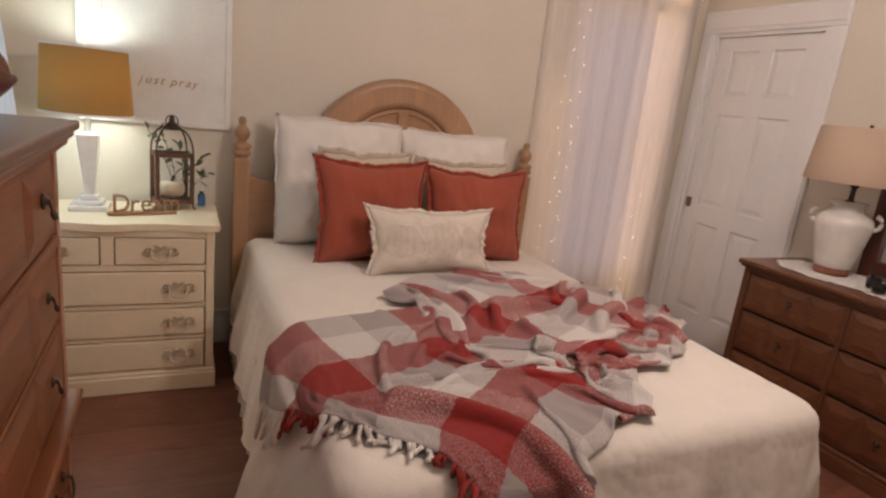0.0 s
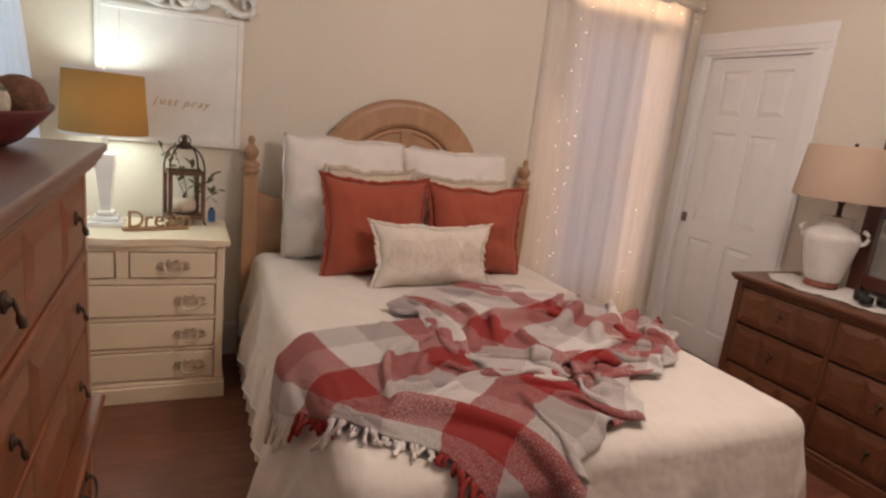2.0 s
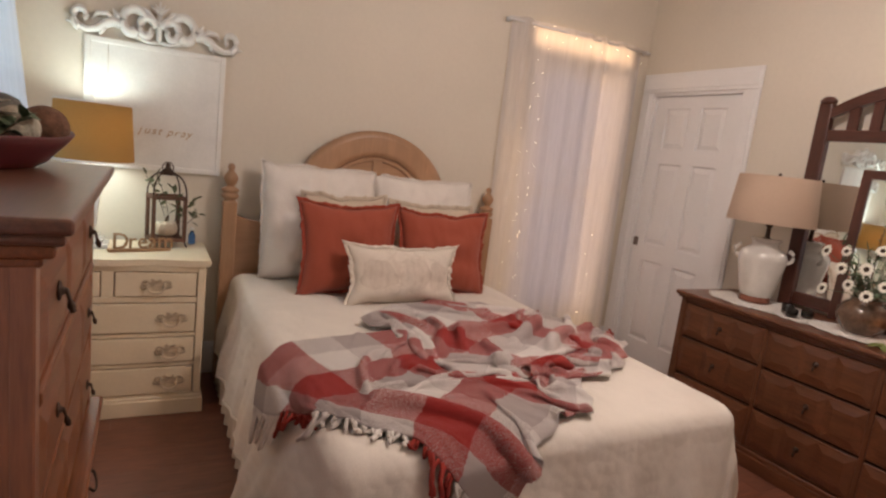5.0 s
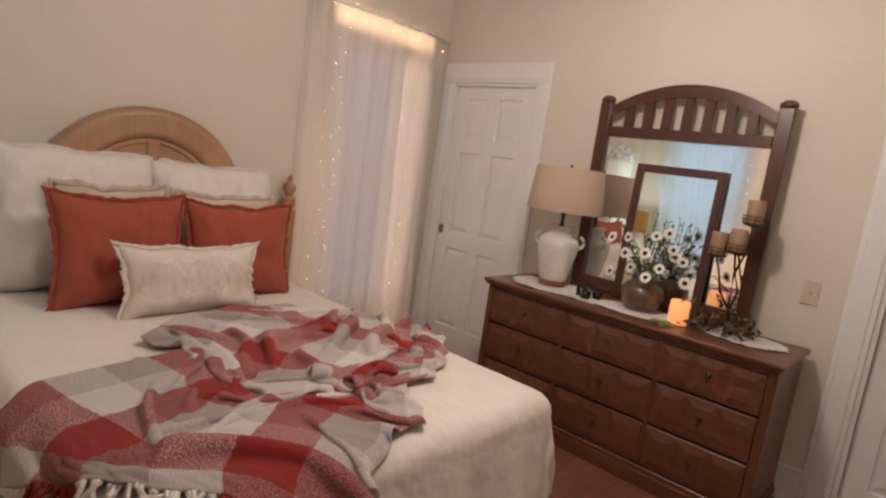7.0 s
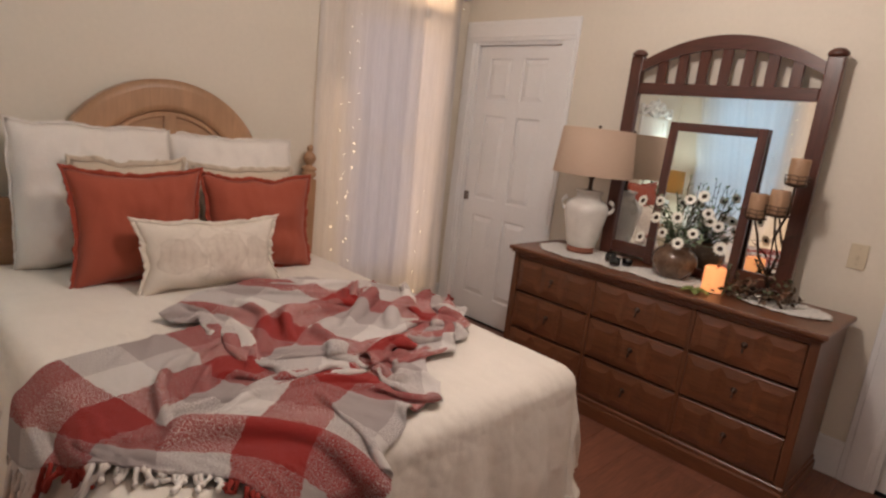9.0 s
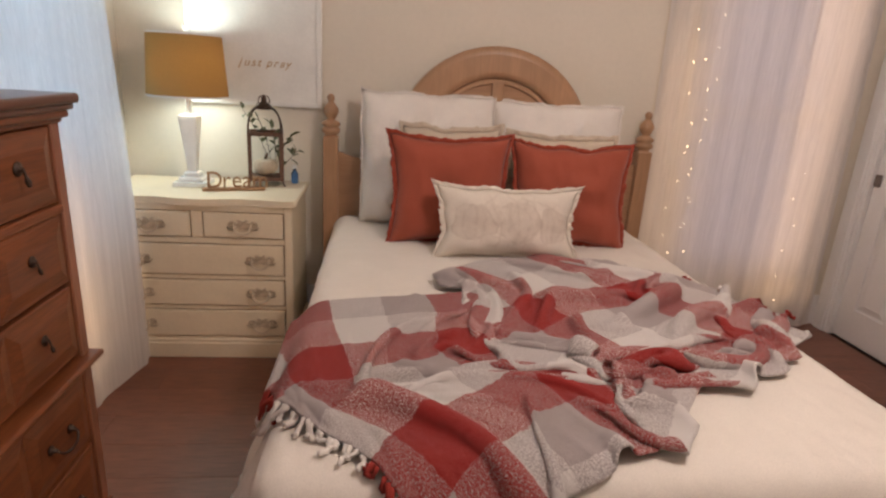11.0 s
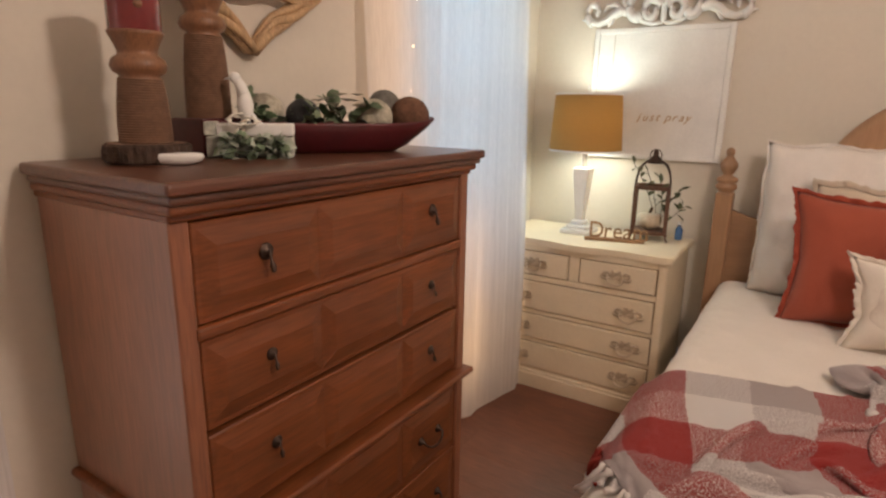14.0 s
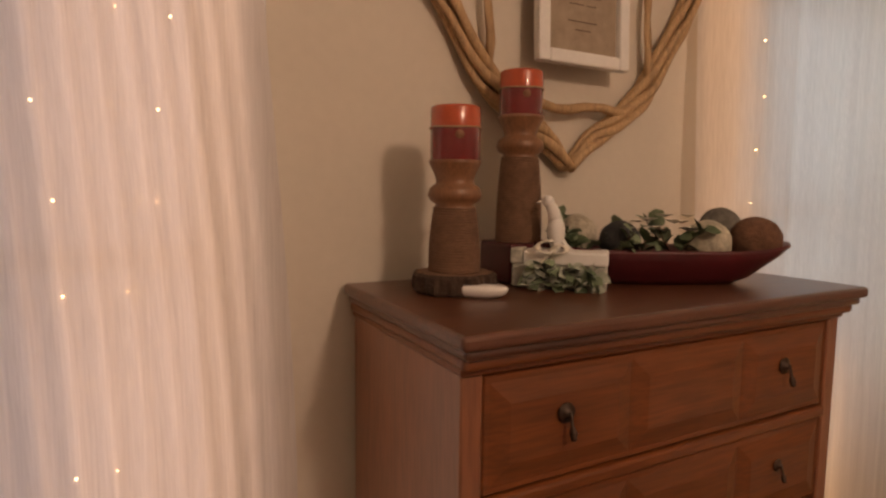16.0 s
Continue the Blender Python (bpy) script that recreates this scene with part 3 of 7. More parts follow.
def curtain(name, run, z0, z1, m, folds, label, bulge, seed, low=None, gain=1.0):
    """A floor-length sheer: pleats run up to a rod; bulge(u, f) pushes it into the room (f: 1 at the hem); low: the width at the hem."""
    rnd = random.Random(seed)
    ph = [rnd.uniform(0, 6.28) for _ in range(4)]

    def fn(u, v):
        f = 1 - v
        s = u * run
        warp = u + 0.012 * math.sin(9 * u + ph[0]) + 0.015 * f * math.sin(5 * u + ph[1])
        amp = gain * 0.018 + 0.012 * math.sin(7 * u + ph[2])
        wander = noise.noise(Vector((u * 5, f * 0.7, seed)))
        edge = smooth01(u / 0.10) * smooth01((1 - u) / 0.10)
        y = -0.014 - 0.036 * edge + amp * edge * (0.5 + wander) * math.sin(2 * math.pi * folds * (warp + 0.05 * wander)) + 0.0014 * noise.noise(Vector((u * 46, f * 1.2, seed + 3)))
        y += gain * 0.014 * edge * noise.noise(Vector((u * folds * 0.42, f * 0.5, seed + 7)))
        y -= bulge(u, f)
        x = u * lerp(run, low or run, smooth01(f * 1.5)) + 0.02 * f * math.sin(11 * u + ph[1])
        return (x, y, z0 + (z1 - z0) * v)

    g = thing(name, m, label, "curtain")
    part("panel", sheet(B(), fn, 150, 16, (run, z1 - z0)), M["sheer"], g, fix=False)
    part("rod", tube(B(), [(-0.06, -0.05, z1 - 0.03), (run + 0.06, -0.05, z1 - 0.03)], 0.009), M["trim"], g, "white curtain rod")
    for x in (-0.03, run + 0.03):
        part("bracket", box(B(), x - 0.008, x + 0.008, -0.062, 0, z1 - 0.045, z1 - 0.015, 0.003), M["trim"], g)
    return g


curtain("curtain", 1.16, 0.02, 2.36, pose(1.96, YB, 0), 7, "floor-length white sheer curtain lit from behind by fairy lights", lambda u, f: 0.05 * f, 3, None, 1.3)
curtain("curtain", 1.28, 0.01, 2.40, pose(XL, 1.66, 0, 0, 0, 90), 6, "white sheer curtain draped beside the bedside chest", lambda u, f: 0.02 + (0.06 + 0.13 * u * u) * smooth01(f * 1.4), 5, 0.965, 0.6)
curtain("curtain", 1.48, 0.02, 2.40, pose(XL, -1.02, 0, 0, 0, 90), 36, "gathered white sheer curtain threaded with fairy lights", lambda u, f: 0.02 + 0.03 * f, 8, 1.56, 1.5)


def fairy_string(pts, m, label, bulb="fairy"):
    """A thin wire with small warm bulbs along it."""
    g = thing("fairy_lights", m, label, "string lights", "strings of fairy lights")
    part("wire", tube(B(), pts, 0.0003, 4), M["trim"], g)
    acc, k = 0.0, 0
    for p, q in zip(pts, pts[1:]):
        p, q = Vector(p), Vector(q)
        d = (q - p).length
        while acc < d:
            bm = ball(B(), (0, 0, 0), 0.0027, 6, 4)
            part("bulb", bm, M[bulb], g, m=Matrix.Translation(p.lerp(q, acc / d) + Vector((0.006 * (-1) ** k, 0.004, 0))))
            acc += 0.155
            k += 1
        acc -= d
    return g


def hanging(x, z0, z1, seed, y=-0.028, sway=0.02):
    r = random.Random(seed)
    n = 14
    return [(x + sway * math.sin(i * 0.9 + seed) + r.uniform(-0.008, 0.008), y, lerp(z1, z0, i / n)) for i in range(n + 1)]


fairy_string(hanging(0.22, 0.35, 2.33, 2, -0.125), pose(1.98, YB, 0), "warm white fairy lights hanging behind the curtain")
fairy_string(hanging(0.19, 0.45, 1.50, 5, -0.125, 0.035), pose(1.98, YB, 0), "warm white fairy lights hanging behind the curtain")
fairy_string(hanging(0.13, 0.30, 2.10, 7, -0.120, 0.03), pose(1.98, YB, 0), "warm white fairy lights hanging behind the curtain")
fairy_string(hanging(0.84, 0.12, 0.95, 9, -0.130, 0.02), pose(1.98, YB, 0), "warm white fairy lights gathered low behind the curtain")
fairy_string([(0.1 + 0.09 * i, -0.10, 2.30 - 0.07 * (i % 2)) for i in range(12)], pose(1.98, YB, 0), "warm white fairy lights looped along the curtain rod")
fairy_string(hanging(0.13, 0.2, 2.36, 11, -0.115), pose(XL, 1.72, 0, 0, 0, 90), "warm white fairy lights hanging behind the curtain")
for _x, _s in ((1.17, 13), (1.25, 15), (1.31, 17)):
    fairy_string(hanging(_x, 0.2, 2.36, _s, -0.085), pose(XL, -1.02, 0, 0, 0, 90), "warm white fairy lights woven through the sheer curtain", "fairy_dim")

# ---- the bed ----
BX0, BX1, BY0, BY1, BTOP = 0.29, 1.855, 0.985, 3.03, 0.615
BC = (BX0 + BX1) / 2


def drape(px, py, lift=0.0, r=0.07, flare=0.10):
    """A point of a cloth spread flat over the bed, let down over its sides and foot."""
    dx = max(BX0 + r - px, px - (BX1 - r), 0.0)
    dy = max(BY0 + r - py, 0.0)
    cx, cy = min(max(px, BX0 + r), BX1 - r), max(py, BY0 + r)
    d = max(dx, dy)
    if d <= 0:
        return Vector((px, py, BTOP + lift))
    n = Vector((math.copysign(dx, px - BC), -dy, 0)).normalized()
    arc = r * math.pi / 2
    if d < arc:
        a = d / r
        return Vector((cx, cy, 0)) + n * ((r + lift) * math.sin(a)) + Vector((0, 0, BTOP - r + (r + lift) * math.cos(a)))
    h = d - arc
    flare += 0.30 * smooth01((2.1 - py) / 1.0) if px < BC and dx > 0 else 0.0
    return Vector((cx, cy, 0)) + n * (r + lift + flare * h) + Vector((0, 0, BTOP - r - h))


def build_bed():
    g = thing("bed", pose(0, 0, 0), "honey pine four-post bed made up with ivory bedding", "bed")
    part("box_spring", box(B(), BX0 + 0.02, BX1 - 0.02, BY0 + 0.03, BY1, 0.16, 0.36, 0.03, 2), M["skirt"], g)
    part("mattress", box(B(), BX0 + 0.012, BX1 - 0.012, BY0 + 0.02, BY1, 0.362, BTOP - 0.012, 0.05, 3), M["cover"], g)
    for x in (0.267, 1.905):
        bm = box(B(), x - 0.037, x + 0.037, 3.019, 3.093, 0.0, 1.02, 0.006, 2)
        post = part("post", bm, M["pine"], g)
        prof = [(0.036, 1.02), (0.030, 1.025), (0.033, 1.032), (0.044, 1.04), (0.046, 1.05), (0.044, 1.06), (0.034, 1.066), (0.046, 1.074), (0.046, 1.086), (0.036, 1.094), (0.022, 1.10),
                (0.020, 1.106), (0.030, 1.12), (0.038, 1.14), (0.037, 1.156), (0.026, 1.172), (0.016, 1.184), (0.014, 1.19), (0.019, 1.20), (0.018, 1.214), (0.010, 1.224), (0, 1.227)]
        part("finial", lathe(B(), prof, 24, (x, 3.056, 0)), M["pine"], post)
    # headboard: shoulders that sweep up to a round arch
    cx, cz, R = 1.09, 0.992, 0.496
    out = [(0.304, 0.45)]
    for i in range(9):
        f = i / 8
        out.append((0.304 + f * (cx - R + 0.03 - 0.304), 0.945 - 0.035 * math.sin(math.pi * min(1, f * 1.2)) + 0.03 * f ** 3))
    for i in range(1, 28):
        a = math.pi * (1 - i / 28)
        out.append((cx + R * math.cos(a), cz + R * math.sin(a)))
    out += [(2 * cx - x, z) for x, z in out[9:0:-1]] + [(2 * cx - 0.304, 0.45)]
    out = [(min(x, 1.868), z) for x, z in out]
    part("headboard_panel", prism(B(), out, 3.05, 3.085), M["pine_h"], g)

    def ring(r0, r1, y0, y1, name):
        bm = B()
        n = 40
        vs = []
        for i in range(n + 1):
            a = math.pi * i / n
            c, s = math.cos(a), math.sin(a)
            rr = r1 - r0
            vs.append([bm.verts.new((cx + r * c, y, cz + r * s)) for r, y in ((r0, y1), (r0, y0 + 0.006), (r0 + rr * 0.2, y0), (r1 - rr * 0.25, y0), (r1, y0 + 0.008), (r1, y1))])
        for p, q in zip(vs, vs[1:]):
            for k in range(5):
                bm.faces.new((p[k], q[k], q[k + 1], p[k + 1])).smooth = k in (1, 3)
        bm.faces.new(vs[0])
        bm.faces.new(vs[-1][::-1])
        part(name, bm, M["pine"], g)

    ring(0.355, 0.505, 3.028, 3.095, "arch_band")
    ring(0.325, 0.352, 3.036, 3.09, "arch_bead")
    ring(0.215, 0.235, 3.040, 3.09, "arch_bead")
    part("arch_stile", box(B(), cx - 0.03, cx + 0.03, 3.034, 3.06, 0.80, 1.325, 0.004), M["pine"], g)
    part("side_rail", box(B(), BX0 - 0.01, BX0 + 0.014, BY0 + 0.06, 3.02, 0.20, 0.34, 0.004), M["pine_h"], g)
    part("side_rail", box(B(), BX1 - 0.014, BX1 + 0.01, BY0 + 0.06, 3.02, 0.20, 0.34, 0.004), M["pine_h"], g)
    for x in (BX0 + 0.06, BX1 - 0.06):
        part("leg", box(B(), x - 0.03, x + 0.03, BY0 + 0.06, BY0 + 0.12, 0, 0.2, 0.004), M["pine"], g)
    return g


build_bed()


def coverlet():
    drop = 0.40

    def fn(u, v):
        px = lerp(BX0 - drop, BX1 + drop, u)
        py = lerp(BY0 - drop - 0.06, BY1 - 0.02, v)
        soft = 0.006 * noise.noise(Vector((px * 4, py * 4, 1))) + 0.0025 * noise.noise(Vector((px * 14, py * 14, 4)))
        p = drape(px, py, 0.006 + soft)
        h = max(0.0, BTOP - 0.08 - p.z)
        w = min(1, h * 4)
        along = py if abs(px - BC) > (BX1 - BX0) / 2 else px
        k = w * (0.024 + 0.014 * math.sin(along * 17 + 2 * noise.noise(Vector((px * 2, py * 2, 7)))) + 0.008 * math.sin(along * 41))
        out = Vector((p.x - min(max(p.x, BX0 + 0.06), BX1 - 0.06), min(0, p.y - BY0 - 0.06), 0))
        if out.length > 1e-4:
            p += out.normalized() * k
        p.z += 0.012 * w * noise.noise(Vector((px * 3, py * 3, 9)))
        return p

    g = thing("coverlet", pose(0, 0, 0), "ivory quilted cotton coverlet smoothed over the bed", "bedspread")
    part("quilt", sheet(B(), fn, 110, 110, (2.3, 2.5)), M["cover"], g, fix=False)
    rim = [fn(0, 1 - i / 60) for i in range(61)] + [fn(i / 60, 0) for i in range(1, 61)] + [fn(1, i / 60) for i in range(1, 61)]
    part("bound_hem", tube(B(), rim, 0.006, 6), M["skirt"], g)
    return g


coverlet()


def bed_skirt():
    g = thing("bed_skirt", pose(0, 0, 0), "ivory pleated cotton bed skirt reaching the floor", "bed skirt")

    def strip(name, ax, a0, a1, fixed, sign, n):
        def fn(u, v):
            s = lerp(a0, a1, u)
            f = 1 - v
            o = fixed + sign * (0.012 + 0.02 * f + (0.008 + 0.012 * f) * math.sin(s * 62 + 1.5 * math.sin(s * 9)))
            return (o, s, 0.012 + 0.36 * v) if ax == "x" else (s, o, 0.012 + 0.36 * v)
        part(name, sheet(B(), fn, n, 6, (abs(a1 - a0), 0.34)), M["skirt"], g, fix=False)

    strip("side_ruffle", "x", BY0 + 0.02, 2.99, BX0 - 0.012, -1, 240)
    strip("side_ruffle", "x", BY0 + 0.02, 2.99, BX1 + 0.012, 1, 240)
    strip("foot_ruffle", "y", BX0 + 0.0, BX1 - 0.0, BY0 + 0.01, -1, 190)


bed_skirt()


def pillow(name, w, h, t, m, material, label, edge=None, edge_name="piping", ears=0.12, seed=0, fringe=0.0, category="pillow", extra=None):
    """A stuffed cushion standing in local x (width) and z (height), base at z = 0, face towards -y."""
    g = thing(name, m, label, category)
    off = seed * 7.3

    def plan(u, v):
        a, b = 2 * u - 1, 2 * v - 1
        pull = ears * 0.5
        x = a * (w / 2) * (1 - pull * (1 - a * a) * 0 - pull * (1 - b * b))
        z = b * (h / 2) * (1 - pull * (1 - a * a)) + 0.014 * b * abs(b) * noise.noise(Vector((a * 2.6 + off, b, 2)))
        x += 0.010 * a * abs(a) * noise.noise(Vector((a, b * 2.6 + off, 8)))
        return x, z, a, b

    bm = B()
    n = 40
    for side in (-1, 1):
        def fn(u, v, side=side):
            x, z, a, b = plan(u, v)
            e = max(0.0, (1 - abs(a) ** 3.2)) ** 0.55 * max(0.0, (1 - abs(b) ** 3.2)) ** 0.55
            wr = noise.noise(Vector((x * 9 + off, z * 9, side))) * 0.24 + noise.noise(Vector((x * 24 + off, z * 13, side))) * 0.10
            d = t / 2 * e * (1 + wr) * (1.12 - 0.25 * b)
            return (x, side * d, z + h / 2 * (1 - ears * 0.25))
        sheet(bm, fn, n, n, (w, h))
    bmesh.ops.remove_doubles(bm, verts=bm.verts, dist=0.0008)
    part("cushion", bm, material, g)
    if edge:
        wide = 0.010 + fringe * 0.55
        cz = h / 2 * (1 - ears * 0.25)

        def ribbon(u, v):
            k = u * 240
            q = (u * 4) % 4
            s = q % 1
            pu, pv = ((s, 0), (1, s), (1 - s, 1), (0, 1 - s))[int(q)]
            x, z, pa, pb = plan(pu, pv)
            r = math.hypot(x, z)
            o = v * wide * (1 + 0.5 * noise.noise(Vector((k * 0.45, off, 0))))
            y = v * 0.010 * noise.noise(Vector((k * 0.32, off, 5))) + v * 0.004 * math.sin(k * 0.9)
            return (x * (1 + o / r) if abs(pa) > 0.2 or v == 0 else x, y, cz + z * (1 + o / (abs(z) + 0.03)) if abs(pb) > 0.2 else cz + z)

        ob = part(edge_name, sheet(B(), ribbon, 240, 3, (2, 0.02)), edge, g, fix=False)
        thicken(ob, 0.006, 0.0)
    return g


def stand(x, y, lean, turn=0):
    return pose(x, y, BTOP + 0.006) @ pose(0, 0, 0, -lean, 0, turn)


pillow("euro_pillow", 0.665, 0.645, 0.25, stand(0.755, 2.925, 9, 2), M["linen"], "large pale linen square pillow against the headboard", M["linen"], "flange", 0.06, 1, 0.0)
pillow("euro_pillow", 0.665, 0.63, 0.25, stand(1.405, 2.93, 9, -2), M["linen"], "large pale linen square pillow against the headboard", M["linen"], "flange", 0.06, 2, 0.0)
pillow("accent_pillow", 0.47, 0.515, 0.13, stand(0.855, 2.745, 12, 2), M["beige"], "beige cushion with a ruffled edge behind a rust cushion", M["beige"], "ruffle", 0.18, 3, 0.03)
pillow("accent_pillow", 0.52, 0.50, 0.13, stand(1.385, 2.745, 12, -3), M["beige"], "beige cushion with a ruffled edge behind a rust cushion", M["beige"], "ruffle", 0.18, 4, 0.03)
pillow("throw_pillow", 0.555, 0.50, 0.15, stand(0.835, 2.60, 10, 3), M["rust"], "rust-red linen cushion with a frayed fringe edge", M["rust_dark"], "fringe", 0.28, 5, 0.02)
pillow("throw_pillow", 0.555, 0.485, 0.15, stand(1.385, 2.60, 10, -4), M["rust"], "rust-red linen cushion with a frayed fringe edge", M["rust_dark"], "fringe", 0.28, 6, 0.02)
pillow("lumbar_pillow", 0.635, 0.315, 0.13, stand(1.062, 2.39, 14, 0), M["lumbar"], "oblong cream cushion printed with faded taupe pumpkins", M["lumbar"], "ruffled_edge", 0.34, 7, 0.02)


# how the throw lies: for each count of checks from its fringed end, the bed-plan places (x, y) of five lines counted in checks from its long hem
CHECK = 0.155
HEM_TO = (1.0, 2.2, 4.0, 6.0, 8.2)
LAY = [(0.35, (0.165, 1.73), (0.235, 1.52), (0.333, 1.245), (0.532, 1.035), (0.77, 0.84)),
       (1.0, (0.24, 1.78), (0.285, 1.60), (0.355, 1.302), (0.568, 1.107), (0.83, 0.87)),
       (2.0, (0.40, 1.815), (0.422, 1.65), (0.455, 1.337), (0.637, 1.214), (0.95, 0.93)),
       (3.0, (0.55, 1.845), (0.563, 1.683), (0.572, 1.405), (0.762, 1.267), (1.00, 0.98)),
       (4.0, (0.71, 1.86), (0.707, 1.725), (0.721, 1.44), (0.89, 1.385), (1.06, 1.02)),
       (5.0, (0.80, 1.91), (0.83, 1.81), (0.83, 1.48), (1.08, 1.33), (1.13, 1.06)),
       (7.2, (0.80, 2.09), (0.93, 1.95), (1.02, 1.63), (1.20, 1.42), (1.30, 1.30)),
       (9.8, (1.08, 2.33), (1.25, 2.10), (1.40, 1.85), (1.55, 1.60), (1.60, 1.41)),
       (12.4, (1.46, 2.27), (1.58, 2.17), (1.72, 2.05), (1.82, 1.86), (1.83, 1.62))]
FROM, LONG = LAY[0][0], LAY[-1][0]
TW, TL, TU, TV = (HEM_TO[-1] - HEM_TO[0]) * CHECK, (LONG - FROM) * CHECK, 100, 148


def flow(knots, places, t):
    """A smooth curve through places at uneven knots."""
    n = len(knots)
    i = max(j for j in range(n - 1) if knots[j] <= t or j == 0)

    def lean(j):
        a, b = max(j - 1, 0), min(j + 1, n - 1)
        return (places[b] - places[a]) / (knots[b] - knots[a])

    w = knots[i + 1] - knots[i]
    f = (t - knots[i]) / w
    f2, f3 = f * f, f * f * f
    return places[i] * (2 * f3 - 3 * f2 + 1) + lean(i) * (w * (f3 - 2 * f2 + f)) + places[i + 1] * (3 * f2 - 2 * f3) + lean(i + 1) * (w * (f3 - f2))


# the ridges that its folds start from: from x, y to x, y, height, half width
RIDGES = [(0.50, 1.24, 0.72, 1.17, 0.05, 0.035), (0.72, 1.17, 0.90, 0.93, 0.06, 0.04), (0.92, 1.46, 1.20, 1.20, 0.07, 0.04), (0.48, 1.42, 0.70, 1.40, 0.045, 0.04), (0.75, 1.62, 1.0, 1.36, 0.05, 0.04),
          (0.82, 1.98, 0.98, 1.68, 0.07, 0.04), (1.0, 2.05, 1.12, 1.70, 0.08, 0.04), (1.12, 2.12, 1.42, 1.80, 0.07, 0.04), (1.22, 1.72, 1.62, 1.48, 0.08, 0.04), (1.38, 2.1, 1.72, 1.66, 0.06, 0.04), (1.1, 1.6, 1.35, 1.42, 0.06, 0.035), (0.34, 1.58, 0.48, 1.76, 0.025, 0.03), (0.60, 1.78, 0.78, 1.50, 0.04, 0.025), (0.88, 1.85, 1.18, 1.62, 0.06, 0.03), (1.3, 1.95, 1.6, 1.75, 0.06, 0.03), (1.05, 1.25, 1.12, 0.98, 0.04, 0.03)]


def push_out(X, gap=0.024):
    """Keep cloth points outside the made-up bed."""
    x, y, z = X[..., 0], X[..., 1], X[..., 2]
    top, r = BTOP + gap, 0.07
    h = np.maximum(0.0, top - r - z)
    side = np.clip((2.1 - y) / 1.0, 0, 1)
    left = BX0 - gap - h * (0.10 + 0.30 * side * side * (3 - 2 * side)) - 0.012
    foot = BY0 - gap - h * 0.10 - 0.012
    # rounded upper edges
    ex = np.clip((BX0 + r - x) / r, 0, 1)
    ey = np.clip((BY0 + r - y) / r, 0, 1)
    e = np.clip(np.hypot(ex, ey), 0, 1)
    zt = top - r * (1 - np.sqrt(1 - 0.97 * e * e))
    inside = (x > left) & (y > foot) & (z < zt)
    d = np.stack([zt - z, x - left, y - foot])
    k = np.argmin(d, 0)
    m = inside & (k == 0)
    z[m] = zt[m]
    m2 = inside & (k == 1)
    x[m2] = left[m2]
    m3 = inside & (k == 2)
    y[m3] = foot[m3]
    return inside


def ridge_height(x, y):
    best = 0.0
    for x0, y0, x1, y1, h, w in RIDGES:
        dx, dy = x1 - x0, y1 - y0
        f = min(max(((x - x0) * dx + (y - y0) * dy) / (dx * dx + dy * dy), 0.0), 1.0)
        d = math.hypot(x - x0 - f * dx, y - y0 - f * dy)
        best += h * math.exp(-(d / w) ** 2)
    return best


